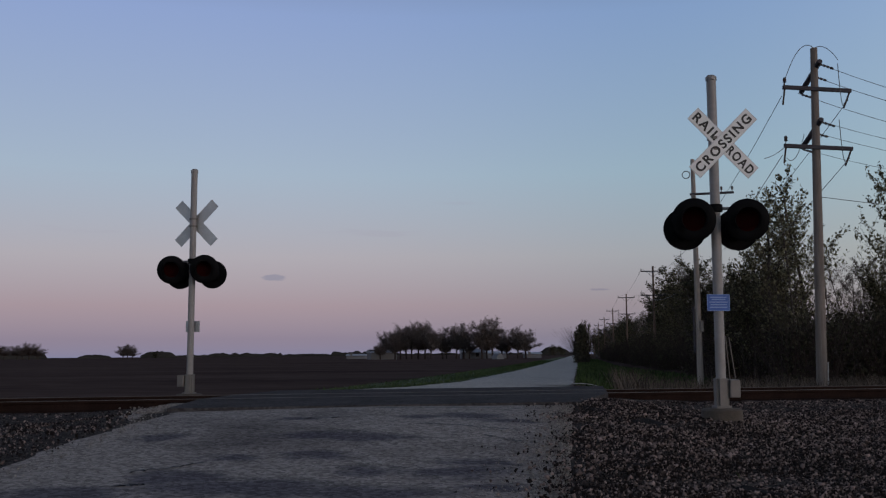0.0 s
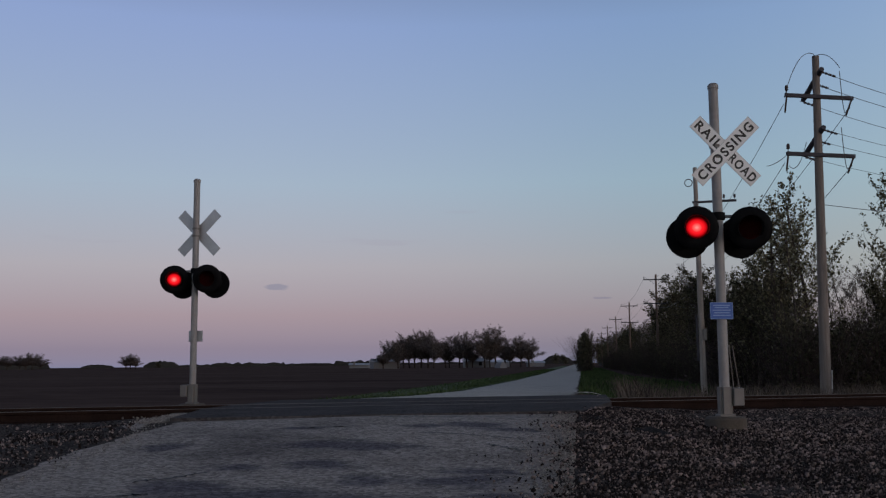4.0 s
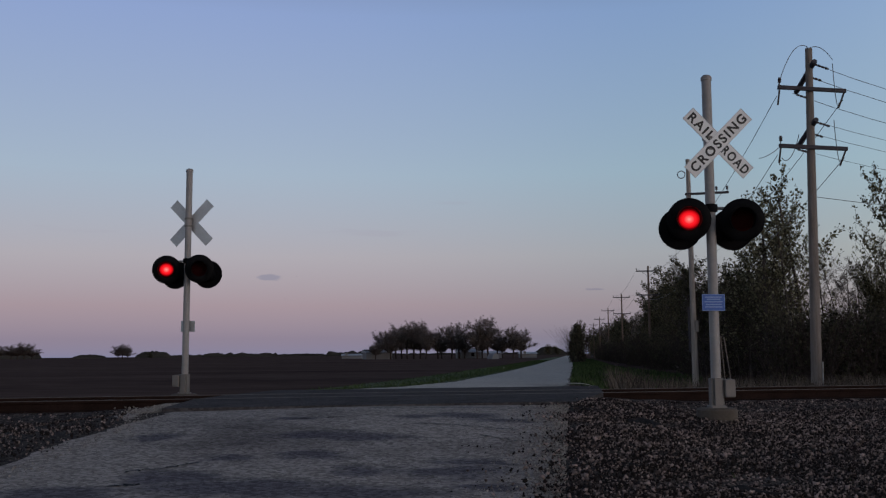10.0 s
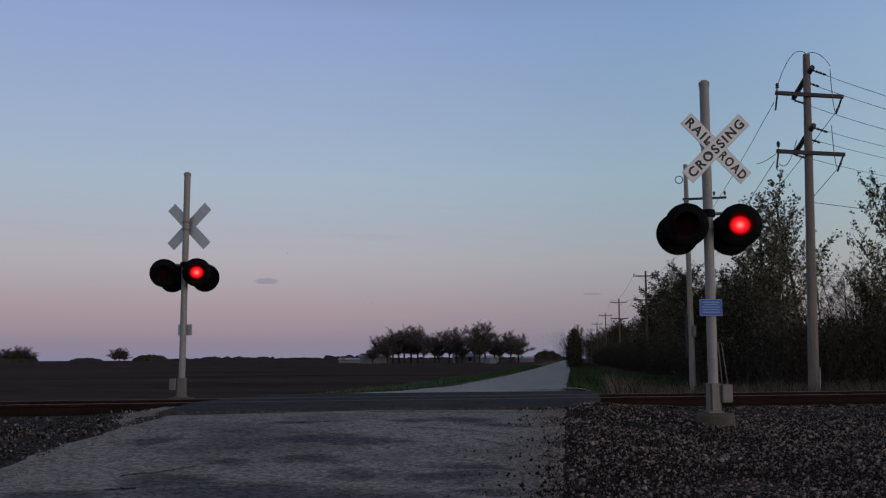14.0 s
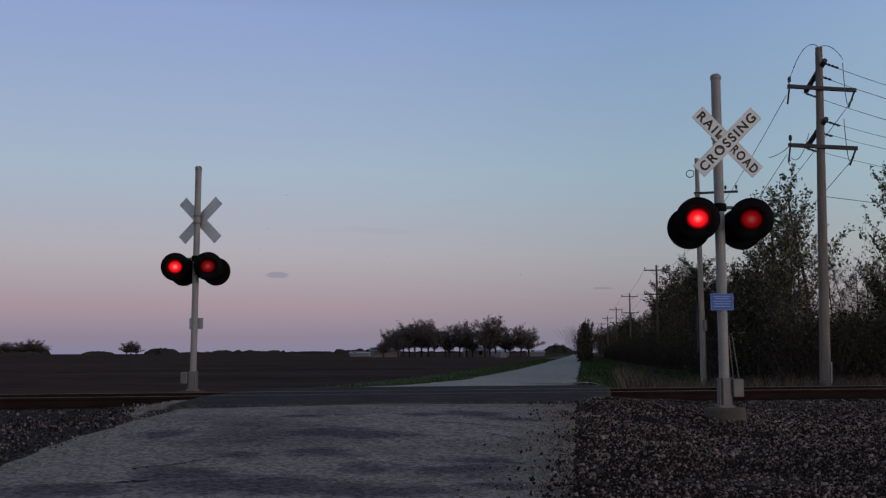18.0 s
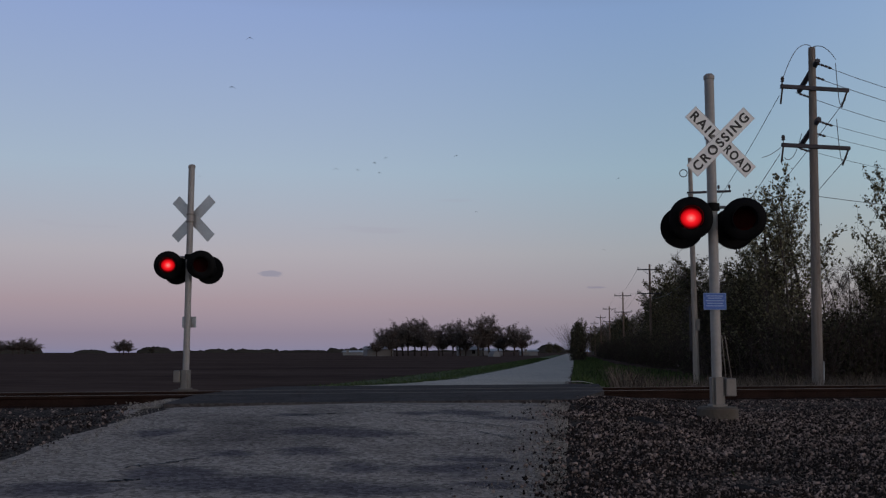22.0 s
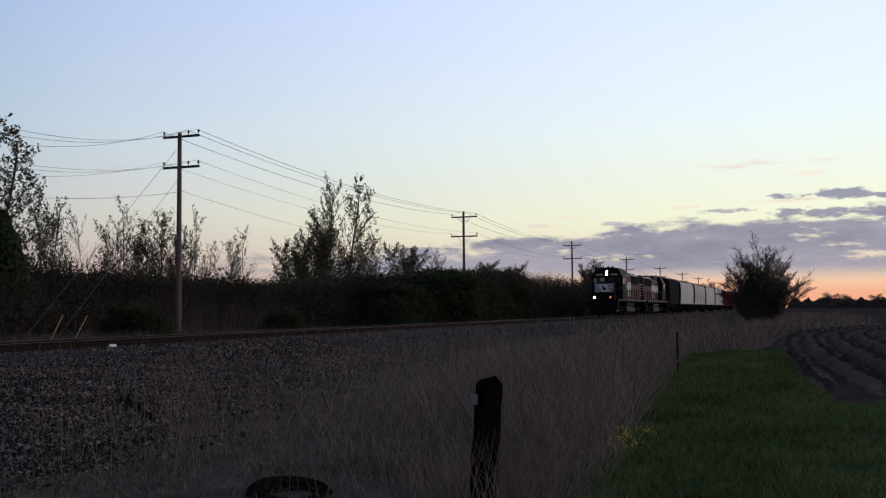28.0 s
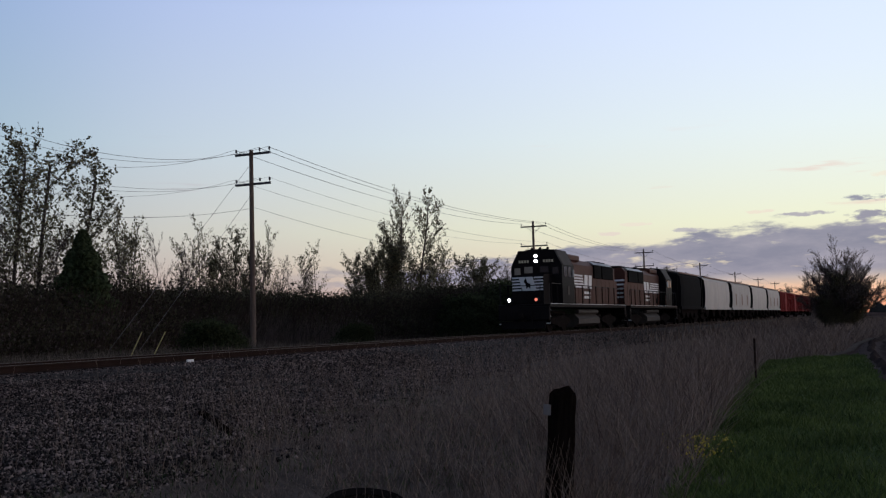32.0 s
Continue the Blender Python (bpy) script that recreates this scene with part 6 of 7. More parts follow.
for x in (0.03, 0.5, 1.42, SX - 0.03):
    bm = B()
    box(bm, (x, -0.012, 0.15 + SZ / 2 - 0.08), (0.022, 0.03, SZ - 0.16), bev=0.006)
    part("panel_seam", bm, M["box"], walls, "dark joint between wall panels")
bm = B()
box(bm, (0.96, -0.02, 0.98), (0.84, 0.03, 1.5), bev=0.008)
door = part("door", bm, M["shed"], shed, "flush white steel door with a black latch")
bm = B()
box(bm, (0.72, -0.045, 0.85), (0.14, 0.04, 0.05), bev=0.01)
box(bm, (0.76, -0.04, 0.85), (0.05, 0.03, 0.16), bev=0.01)
part("latch", bm, M["black"], door)
bm = B()
box(bm, (1.0, -0.037, 1.48), (0.16, 0.006, 0.1))
part("notice", bm, M["pale"], door)
for z in (1.25, 0.5):
    bm = B()
    box(bm, (1.36, -0.045, z), (0.05, 0.03, 0.18), bev=0.008)
    part("hinge", bm, M["black"], door)
bm = B()
box(bm, (0.96, -0.025, 1.66), (0.66, 0.03, 0.24), bev=0.01)
lv = part("transom_panel", bm, M["shed_roof"], shed, "grey vent panel over the door")
bm = B()
lathe(bm, [(0.05, 0), (0.05, 0.05), (0.0, 0.06)], 12, pose(0.82, -0.04, 1.7, 90))
part("dome_light", bm, M["white"], lv)
bm = B()
box(bm, (0.3, -0.06, 0.34), (0.28, 0.1, 0.22), bev=0.02)
part("cable_box", bm, M["box"], shed)
bm = B()
e = 0.07
z0, z1 = SZ + 0.0, SZ + 0.32
c = [bm.verts.new(p) for p in ((-e, -e, z0), (SX + e, -e, z0), (SX + e, SY + e, z0), (-e, SY + e, z0))]
d = [bm.verts.new(p) for p in ((-e, -e, z0 + 0.05), (SX + e, -e, z0 + 0.05), (SX + e, SY + e, z0 + 0.05), (-e, SY + e, z0 + 0.05))]
t = [bm.verts.new(p) for p in ((SX / 2 - 0.3, SY / 2 - 0.35, z1), (SX / 2 + 0.3, SY / 2 - 0.35, z1), (SX / 2 + 0.3, SY / 2 + 0.35, z1), (SX / 2 - 0.3, SY / 2 + 0.35, z1))]
bm.faces.new(c[::-1])
bm.faces.new(t)
for i in range(4):
    j = (i + 1) % 4
    bm.faces.new((c[i], c[j], d[j], d[i]))
    bm.faces.new((d[i], d[j], t[j], t[i]))
roof = part("roof", bm, M["shed_roof"], shed, "pale hipped sheet-metal roof")
bm = B()
box(bm, (SX / 2, SY / 2, z1 + 0.02), (0.8, 0.9, 0.05), bev=0.01)
part("roof_vent", bm, M["shed"], roof)

# ---------- posts by the verge ----------
M["old_wood"] = material("rotten_post_wood", (0.012, 0.0085, 0.007), 0.95, vary=0.6, scale=6.0, bump=1.0, stretch=(6, 6, 0.7), spec=0.0)


def stump_post(label, x, y, h, sx, sy, lean, turn, seed):
    r = random.Random(seed)
    p = thing("wooden_post", label, "post", pose(x, y, float(ground_z(x, y)) - 0.05, lean[0], lean[1], turn))
    bm = B()
    n, rings = 10, []
    for k in range(7):
        z = h * k / 6
        rings.append([bm.verts.new((sx / 2 * math.cos(q) * (1.15 if i % 2 else 1) * (1 + r.uniform(-0.06, 0.06)), sy / 2 * math.sin(q) * (1.15 if i % 2 else 1) * (1 + r.uniform(-0.06, 0.06)),
                      z + (r.uniform(-0.09, 0.03) if k == 6 else 0))) for i in range(n) for q in [2 * math.pi * i / n]])
    for a, b in zip(rings, rings[1:]):
        for i in range(n):
            j = (i + 1) % n
            bm.faces.new((a[i], a[j], b[j], b[i]))
    bm.faces.new(rings[-1])
    bm.faces.new(rings[0][::-1])
    part("timber", bm, M["old_wood"], p)
    return p


post = stump_post("dark rotten wooden post with pale metal tag in dry grass", *polar(63.45, 7.0), 1.06, 0.175, 0.19, (0, 4), -64, 2)
bm = B()
box(bm, (-0.105, -0.1, 0.92), (0.06, 0.006, 0.07), pose(0, 0, 0, 0, 0, -35))
part("metal_tag", bm, M["box"], post, "small pale metal tag")
steel = thing("steel_fence_post", "thin dark steel fence post standing in dry grass", "post", pose(*polar(72.85, 24), float(ground_z(*polar(72.85, 24))) - 0.05))
bm = B()
box(bm, (0, 0, 0.5), (0.05, 0.012, 1.05))
box(bm, (0, 0.02, 0.5), (0.012, 0.04, 1.05))
part("stake", bm, M["rail"], steel)
# half-buried tyre at the verge
tyre = thing("old_tyre", "worn black tyre lying flat in the dry grass", "tyre", pose(6.37, 4.9, float(ground_z(6.37, 4.9)) - 0.0, 8, 4, -48))
bm = B()
prof = [(0.0, -0.02), (0.16, -0.03), (0.2, 0.05), (0.22, -0.06), (0.3, -0.08), (0.335, -0.05), (0.345, 0.0), (0.335, 0.05), (0.3, 0.08), (0.2, 0.06)]
lathe(bm, prof, 40)
part("tread", bm, M["under"], tyre)
# weathered plank lying on the ballast
plank = thing("wooden_plank", "weathered grey plank lying on the ballast slope", "plank", pose(9.73, 10.27, float(ground_z(9.73, 10.27)) + 0.06, 0, -3, 58))
bm = B()
box(bm, (0, 0, 0), (2.40, 0.11, 0.06), bev=0.012)
part("board", bm, M["old_wood"], plank)
M["guard"] = material("yellow_guy_guard", (0.34, 0.3, 0.12), 0.6, vary=0.2)
# thin rods beyond the track: two yellow guy guards, then two stakes
for az, d, lean in ((37.75, 35, 24), (38.9, 35.5, 26), (15.9, 26, -4), (16.3, 26.4, -7)):
    mk = thing("marker_stake", "thin pale rod leaning in the grass beyond the track", "stake", pose(*polar(az, d), float(ground_z(*polar(az, d))), 0, lean, -az))
    bm = B()
    rod(bm, (0, 0, -0.1), (0, 0, 1.7 if d > 30 else 2.0), 0.02 if d > 30 else 0.014, seg=6)
    part("rod", bm, M["guard"] if d > 30 else M["pole"], mk)
# marker plate on the near rail
mk = thing("rail_marker", "small pale milepost tag fixed beside the rail", "marker", pose(*tr(21.6, TRACK_V - 1.25), 0.62, 0, 0, TURN))
bm = B()
box(bm, (0, 0, 0.03), (0.26, 0.05, 0.1), bev=0.01)
part("plate", bm, M["white"], mk)

# ---------- farm buildings far off ----------
M["siding"] = material("white_farm_siding", (0.15, 0.148, 0.155), 0.7, vary=0.12, scale=0.3)
M["tin"] = material("pale_tin_roof", (0.3, 0.31, 0.34), 0.5, vary=0.15, scale=0.2)


def farm_building(name, label, az, d, w, dp, h, roof_h, turn=0.0, wall="siding", doors=1, windows=2):
    b = thing(name, label, "building", pose(*polar(az, d), 0, 0, 0, -az + turn), group="farm buildings")
    bm = B()
    box(bm, (0, 0, h / 2), (w, dp, h))
    part("wall", bm, M[wall], b)
    bm = B()
    prism(bm, [(-dp / 2 - 0.4, h), (dp / 2 + 0.4, h), (0, h + roof_h)], "x", -w / 2 - 0.4, w / 2 + 0.4)
    part("roof", bm, M["tin"], b)
    for i in range(doors):
        bm = B()
        box(bm, (-w / 4 + i * w / 2, -dp / 2 - 0.03, 1.4), (2.6 if h > 3 else 1.0, 0.08, 2.8 if h > 3 else 2.0))
        part("door", bm, M["box"], b)
    for i in range(windows):
        bm = B()
        box(bm, (w * (0.1 + 0.3 * i), -dp / 2 - 0.03, h * 0.6), (1.1, 0.08, 1.2))
        part("window", bm, M["glass"], b)
    return b


farm_building("barn", "pale grey steel barn at the edge of the farm grove", -3.5, 345, 9, 7, 2.3, 1.0, 12, windows=0)
farm_building("shed", "low white farm shed beside the grove", -4.9, 420, 8, 6, 1.3, 0.7, -8, windows=0)
farm_building("farmhouse", "white farmhouse half hidden among the trees", 1.7, 360, 9, 7, 2.2, 1.3, 6, windows=1)
farm_building("machine_shed", "long white machine shed behind the trees", 2.7, 385, 12, 8, 1.8, 0.8, 0, windows=0)
farm_building("garage", "small pale garage near the grove", 5.0, 380, 6, 5, 1.5, 0.7, 10, windows=0)
# white arched calf hut
hut = thing("arched_hut", "small white arched hut under the trees", "hut", pose(*polar(3.05, 300), 0, 0, 0, 20))
bm = B()
prism(bm, [(1.1 * math.cos(radians(a)), 1.7 * math.sin(radians(a))) for a in range(0, 181, 15)], "y", -2, 2)
part("shell", bm, M["siding"], hut)

# ---------- birds ----------
M["bird"] = material("dark_plumage", (0.03, 0.028, 0.03), 0.8, vary=0.3)
BIRDS = []


def bird(track):
    b = thing("bird", "small dark bird flying across the evening sky", "bird", group="flock of birds")
    bm = B()
    lathe(bm, [(0, -0.13), (0.03, -0.09), (0.042, 0), (0.03, 0.09), (0.014, 0.13), (0, 0.15)], 8, pose(0, 0, 0, 0, 90))
    prism(bm, [(-0.13, -0.01), (-0.24, -0.05), (-0.24, 0.05), (-0.13, 0.01)], "z", -0.004, 0.004)
    bmesh.ops.scale(bm, vec=(0.6, 0.6, 0.6), verts=bm.verts[:])
    part("body", bm, M["bird"], b)
    wings = []
    for s in (-1, 1):
        bm = B()
        prism(bm, [(0.06, 0.0), (0.03, s * 0.2), (-0.06, s * 0.38), (-0.05, s * 0.18), (-0.06, 0.0)], "z", -0.004, 0.004)
        bmesh.ops.scale(bm, vec=(0.6, 0.6, 0.6), verts=bm.verts[:])
        wings.append(part("wing", bm, M["bird"], b))
    BIRDS.append((b, wings, track))


# seconds, place, and level speed of each bird
for row in ((23.0, -5.6, 54.7, 15.2, 2.2, -19.9), (23.0, -4.4, 54.7, 15.1, 1.8, -19.9), (23.0, -3.6, 55.9, 15.9, 1.4, -20.0),
               (23.0, -3.2, 53.6, 14.7, 1.3, -20.0), (23.0, -2.9, 57.0, 16.5, 1.3, -20.0), (23.0, 0.9, 58.3, 16.9, -0.4, -20.0),
               (24.0, 3.2, 56.8, 17.5, -6.7, -17.7), (24.0, -1.2, 59.6, 15.4, -2.4, -19.9), (24.0, 5.4, 42.6, 9.8, -4.0, -19.6),
               (24.0, -18.4, 58.4, 17.5, 1.8, -16.2), (22.0, -9.7, 50.1, 17.5, 1.6, -12.7), (22.0, -12.6, 59.7, 17.5, 2.6, -17.3)):
    bird(row)

# ---------- ballast, verges and field ----------
M["straw"] = material("dry_straw_grass", (0.17, 0.125, 0.105), 0.85, vary=0.4, scale=0.7, spread=0.6, island=True, second=(0.265, 0.2, 0.165), spec=0.1)
# Straw darkened in the colour for the dimmer light beyond the track.
M["straw_dull"] = material("dimmed_straw_grass", (0.075, 0.062, 0.052), 0.9, vary=0.5, scale=0.5, spread=0.8, island=True, second=(0.13, 0.108, 0.09), spec=0.05)
M["green"] = material("spring_grass", (0.055, 0.088, 0.024), 0.8, vary=0.4, scale=0.6, spread=0.35, island=True, second=(0.14, 0.185, 0.05), spec=0.15)
M["turf"] = material("green_turf", (0.045, 0.07, 0.021), 0.95, vary=0.5, scale=1.2, bump=0.8, bump_scale=20, spec=0.05)
M["thatch"] = material("dry_thatch", (0.085, 0.066, 0.058), 0.95, vary=0.6, scale=2.2, bump=1.0, bump_scale=18, second=(0.16, 0.122, 0.1), spec=0.05)
M["road_green"] = material("roadside_grass", (0.036, 0.062, 0.02), 0.8, vary=0.5, scale=0.2, spread=0.5, island=True, second=(0.07, 0.10, 0.035), spec=0.1)
M["chip"] = material("pale_limestone_chip", (0.13, 0.115, 0.108), 0.9, vary=0.4, scale=2.0, spread=0.8, island=True, spec=0.1)
M["stone_pale"] = material("pale_road_gravel", (0.25, 0.225, 0.205), 0.9, vary=0.35, scale=2.0, spread=0.6, island=True, spec=0.1)
M["mustard"] = material("yellow_flowers", (0.45, 0.36, 0.03), 0.7, vary=0.3)
rs = np.random.default_rng(12)
CHIP = np.array([(1.3, 0, 0), (-1.3, 0, 0), (0, 1.2, 0), (0, -1.2, 0), (0, 0, 1), (0, 0, -1)], float)
TRIS = np.array([(0, 2, 4), (2, 1, 4), (1, 3, 4), (3, 0, 4), (2, 0, 5), (1, 2, 5), (3, 1, 5), (0, 3, 5)])


def spin(n):
    q = rs.normal(size=(n, 4))
    q /= np.linalg.norm(q, axis=1)[:, None]
    w, x, y, z = q.T
    return np.stack([np.stack([1 - 2 * (y * y + z * z), 2 * (x * y - z * w), 2 * (x * z + y * w)], -1),
                     np.stack([2 * (x * y + z * w), 1 - 2 * (x * x + z * z), 2 * (y * z - x * w)], -1),
                     np.stack([2 * (x * z - y * w), 2 * (y * z + x * w), 1 - 2 * (x * x + y * y)], -1)], 1)


def stones(name, label, x, y, z, size, mat):
    n = len(x)
    v = (CHIP[None] + rs.uniform(-0.45, 0.45, (n, 6, 3))) * rs.uniform(0.6, 1.15, (n, 1, 3))
    v = np.einsum("nij,nkj->nki", spin(n), v) * size[:, None, None] + np.stack([x, y, z], 1)[:, None, :]
    f = (TRIS[None] + 6 * np.arange(n)[:, None, None]).reshape(-1, 3)
    return tagged(raw(name, v.reshape(-1, 3), f, mat), label, "gravel", kind="stuff")


def scatter(n, u0, u1, v0, v1):
    return rs.uniform(u0, u1, n), rs.uniform(v0, v1, n)


def dry_edge(u):
    """Where the ballast's foot gives way to dry grass."""
    return np.interp(u, (3, 7.8, 11, 17.3, 26, 50, 120), (6.0, 6.2, 7.4, 8.4, 10.8, 13.2, 14.2))


def green_edge(u):
    return np.interp(u, (-5, 4, 9, 16.2, 33, 36, 42, 50, 60, 75, 95), (0.2, 0.7, 1.4, 2.1, 3.4, 2.0, 1.4, 1.4, 1.0, -1.2, -6.0))


parts_uv = [scatter(215000, 0.6, 16, 5.5, 16.55), scatter(80000, 16, 32, 7.5, 16.55), scatter(24000, 32, 75, 11.5, 16.5), scatter(7000, 75, 160, 13.5, 16.5),
            scatter(62000, -32, -0.8, 9.0, 16.5), scatter(9000, 7.0, 60, 16.5, 19.1), scatter(4000, -30, 0.4, 16.5, 19.1), scatter(5000, 7, 60, 19.1, 21.5)]
uu, vv = np.concatenate([p[0] for p in parts_uv]), np.concatenate([p[1] for p in parts_uv])
xx, yy = tr(uu, vv)
w = xx - road_x(yy)
keep = (np.abs(w) > np.where(w < 0, left_half(yy) + rs.exponential(0.12, len(w)), 2.95 + 0.12 * np.sin(yy * 2.7) + 0.08 * np.sin(yy * 7.1) - rs.exponential(0.24, len(w)))) & ((vv > dry_edge(uu) - rs.exponential(0.5, len(uu))) | (uu < 3))
keep &= ~((np.abs(vv - TRACK_V) < 0.9) & (np.abs(np.abs(vv - TRACK_V) - 0.755) < 0.09))
uu, vv, xx, yy = uu[keep], vv[keep], xx[keep], yy[keep]
far = np.hypot(xx, yy)
size = rs.lognormal(math.log(0.0092), 0.44, len(xx)) * np.where(far > 26, 1.5, 1.0)
size = np.minimum(size, 0.03)
top = ballast_z(xx, yy)
top = np.where(np.abs(xx - road_x(yy)) < 3.0, np.maximum(top, road_z(vv) - 0.05), top)
top = np.where(np.abs(vv - TRACK_V) < 1.4, RAIL_Z - 0.2, top)
heap = 0.028 + 0.028 * np.sin(xx * 2.1 + np.sin(yy * 1.7) * 2) * np.cos(yy * 1.9 + np.sin(xx))
stones("ballast", "loose grey crushed-stone ballast along the track", xx, yy, top + heap * (np.abs(vv - TRACK_V) > 2.4) + size * 0.25 + 0.012, size, M["stone"])
# dark asphalt spilled over the shoulder at the end of the crossing
M["spill"] = material("crumbling_asphalt", (0.022, 0.021, 0.022), 0.95, vary=0.6, scale=5.0, bump=1.0, bump_scale=30, spec=0.05)


def spill(name, label, cx, cy, ax, ay, rise):
    r_, a_ = np.meshgrid(np.linspace(0, 1, 12), np.linspace(0, 2 * math.pi, 40))
    k_ = 1 + 0.18 * np.sin(3 * a_ + cx) + 0.1 * np.sin(7 * a_ + cy)
    x_, y_ = cx + ax * r_ * k_ * np.cos(a_) + 0.25 * ax * r_ * np.sin(a_), cy + ay * r_ * k_ * np.sin(a_)
    edge = 1.25

    def zf(x, y):
        return ballast_z(x, y) + rise - (rise + 0.05) * np.clip(np.hypot((x - cx) / ax, (y - cy) / ay) / edge, 0, 1.2) ** 4 + 0.02 * np.sin(x * 11) * np.cos(y * 9)
    return tagged(sheet(name, x_, y_, zf, M["spill"]), label, "road", kind="structure")


spill("asphalt_spill", "crumbling dark asphalt spilled at the crossing's edge", 2.3, 14.5, 0.5, 0.75, 0.035)
spill("asphalt_spill", "dark crumbs of asphalt lying in the ballast", 2.7, 13.4, 0.26, 0.26, 0.045)
spill("asphalt_spill", "dark crumbs of asphalt lying in the ballast", 1.75, 9.85, 0.26, 0.3, 0.05)
spill("asphalt_spill", "dark crumbs of asphalt lying in the ballast", 2.9, 9.3, 0.3, 0.2, 0.05)
# scattered chips along the road's edges
n = 7000
yy = rs.uniform(5, 16.0, n)
right = rs.uniform(size=n) < 0.86
xx = road_x(yy) + np.where(right, 1, -1) * (np.where(right, 2.75, left_half(yy)) - rs.exponential(0.2, n))
uu, vv = to_uv(xx, yy)
stones("road_chips", "pale stone chips strewn along the road edge", xx, yy, road_z(vv) - 0.02, rs.uniform(0.004, 0.011, n), M["stone_pale"])

n = 1500
yy = rs.uniform(13.9, 16.1, n)
xx = road_x(yy) - rs.uniform(2.85, 3.15, n) - 0.12 * rs.exponential(0.8, n)
uu, vv = to_uv(xx, yy)
stones("road_chips", "pale stone chips at the end of the crossing asphalt", xx, yy, road_z(vv) - 0.03, rs.uniform(0.008, 0.022, n), M["stone_pale"])

bu, bv = np.meshgrid(np.linspace(2.2, 170, 330), np.linspace(4.0, 16.9, 60))
bx, by = tr(bu, bv)
tagged(sheet("ballast_bed", bx, by, lambda x, y: ballast_z(x, y) + 0.018 - 0.25 * (to_uv(x, y)[1] < dry_edge(to_uv(x, y)[0]) - 0.6), M["gravel"]), "dark gravelly track bed under the loose stones", "gravel", kind="structure")
bu, bv = np.meshgrid(np.linspace(-60, 0.6, 130), np.linspace(8.0, 16.9, 40))
bx, by = tr(bu, bv)
tagged(sheet("ballast_bed_west", bx, by, lambda x, y: ballast_z(x, y) + 0.018, M["gravel"]), "dark gravelly track bed under the loose stones", "gravel", kind="structure")
bu, bv = np.meshgrid(np.linspace(-120, 420, 500), np.linspace(16.4, 21.0, 14))
bx, by = tr(bu, bv)
tagged(sheet("ballast_crown", bx, by, lambda x, y: np.minimum(ballast_z(x, y), 0.6) + 0.012 - 0.5 * (np.abs(x - road_x(y)) < 3.3), M["gravel"]), "gravel crown of the track bed", "gravel", kind="structure")


def blades(name, label, x, y, z, h, width, lean, mat, category="grass"):
    """Bent blades of grass, two faces each."""
    n = len(x)
    a = rs.uniform(0, 2 * math.pi, n)
    dx, dy = np.cos(a) * width / 2, np.sin(a) * width / 2
    b = rs.uniform(0, 2 * math.pi, n)
    l1 = h * lean * rs.uniform(0.2, 1.0, n)
    lx, ly = np.cos(b) * l1, np.sin(b) * l1
    v = np.stack([np.stack([x - dx, y - dy, z], -1), np.stack([x + dx, y + dy, z], -1),
                  np.stack([x + dx * 0.8 + lx * 0.48, y + dy * 0.8 + ly * 0.48, z + h * 0.6], -1), np.stack([x - dx * 0.8 + lx * 0.48, y - dy * 0.8 + ly * 0.48, z + h * 0.6], -1),
                  np.stack([x + dx * 0.2 + lx, y + dy * 0.2 + ly, z + h], -1), np.stack([x - dx * 0.2 + lx, y - dy * 0.2 + ly, z + h], -1)], 1)
    k = 6 * np.arange(n)[:, None, None]
    f = (np.array([(0, 1, 2, 3), (3, 2, 4, 5)])[None] + k).reshape(-1, 4)
    return tagged(raw(name, v.reshape(-1, 3), f, mat), label, category, kind="stuff")


# dry grass between ballast and the green verge, on this side of the track
def dry_field(n, u0, u1, bias=1.0):
    u = u0 + (u1 - u0) * rs.uniform(size=n) ** bias
    lo, hi = green_edge(u), dry_edge(u) + rs.exponential(0.9, n)
    v = lo + (hi - lo) * rs.uniform(size=n)
    return u, v


u, v = dry_field(110000, 6.5, 70, 1.5)
tall = np.clip((u - 6) / 5, 0.3, 1) * np.clip(1.12 - (v - green_edge(u)) / (dry_edge(u) - green_edge(u)), 0.14, 1)
clump = np.clip(0.42 + 0.35 * np.sin(u * 1.9 + 2 * np.sin(v * 1.3)) + 0.35 * np.sin(u * 4.7 + 3 * np.sin(v * 3.1)), 0.05, 1)
x, y = tr(u, v)
ok = rs.uniform(size=len(u)) < 0.25 + 0.75 * tall * clump
x, y, u, v, tall = x[ok], y[ok], u[ok], v[ok], tall[ok]
blades("dry_grass", "tall dead straw-coloured grass along the verge", x, y, ground_z(x, y) - 0.02, tall * (0.2 + 0.9 * clump[ok]) * rs.uniform(0.25, 0.95, len(x)), 0.0035 + 0.00035 * u, 1.25, M["straw"])
u, v = dry_field(12000, 60, 200)
x, y = tr(u, v)
blades("dry_grass", "dead straw-coloured grass farther along the track", x, y, ground_z(x, y) - 0.02, rs.uniform(0.3, 0.8, len(x)), np.full(len(x), 0.05), 0.8, M["straw"])
u, v = scatter(22000, 5, 110, 22.2, 32.5)
x, y = tr(u, v)
ok = x - road_x(y) > 4.0
x, y = x[ok], y[ok]
u, v = scatter(24000, 4, 40, 21.6, 31)
x2, y2 = tr(u, v)
ok = x2 - road_x(y2) > 3.9
x, y = np.concatenate([x, x2[ok]]), np.concatenate([y, y2[ok]])
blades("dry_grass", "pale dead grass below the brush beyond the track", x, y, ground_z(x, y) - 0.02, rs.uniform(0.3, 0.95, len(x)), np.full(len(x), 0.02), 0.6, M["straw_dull"])
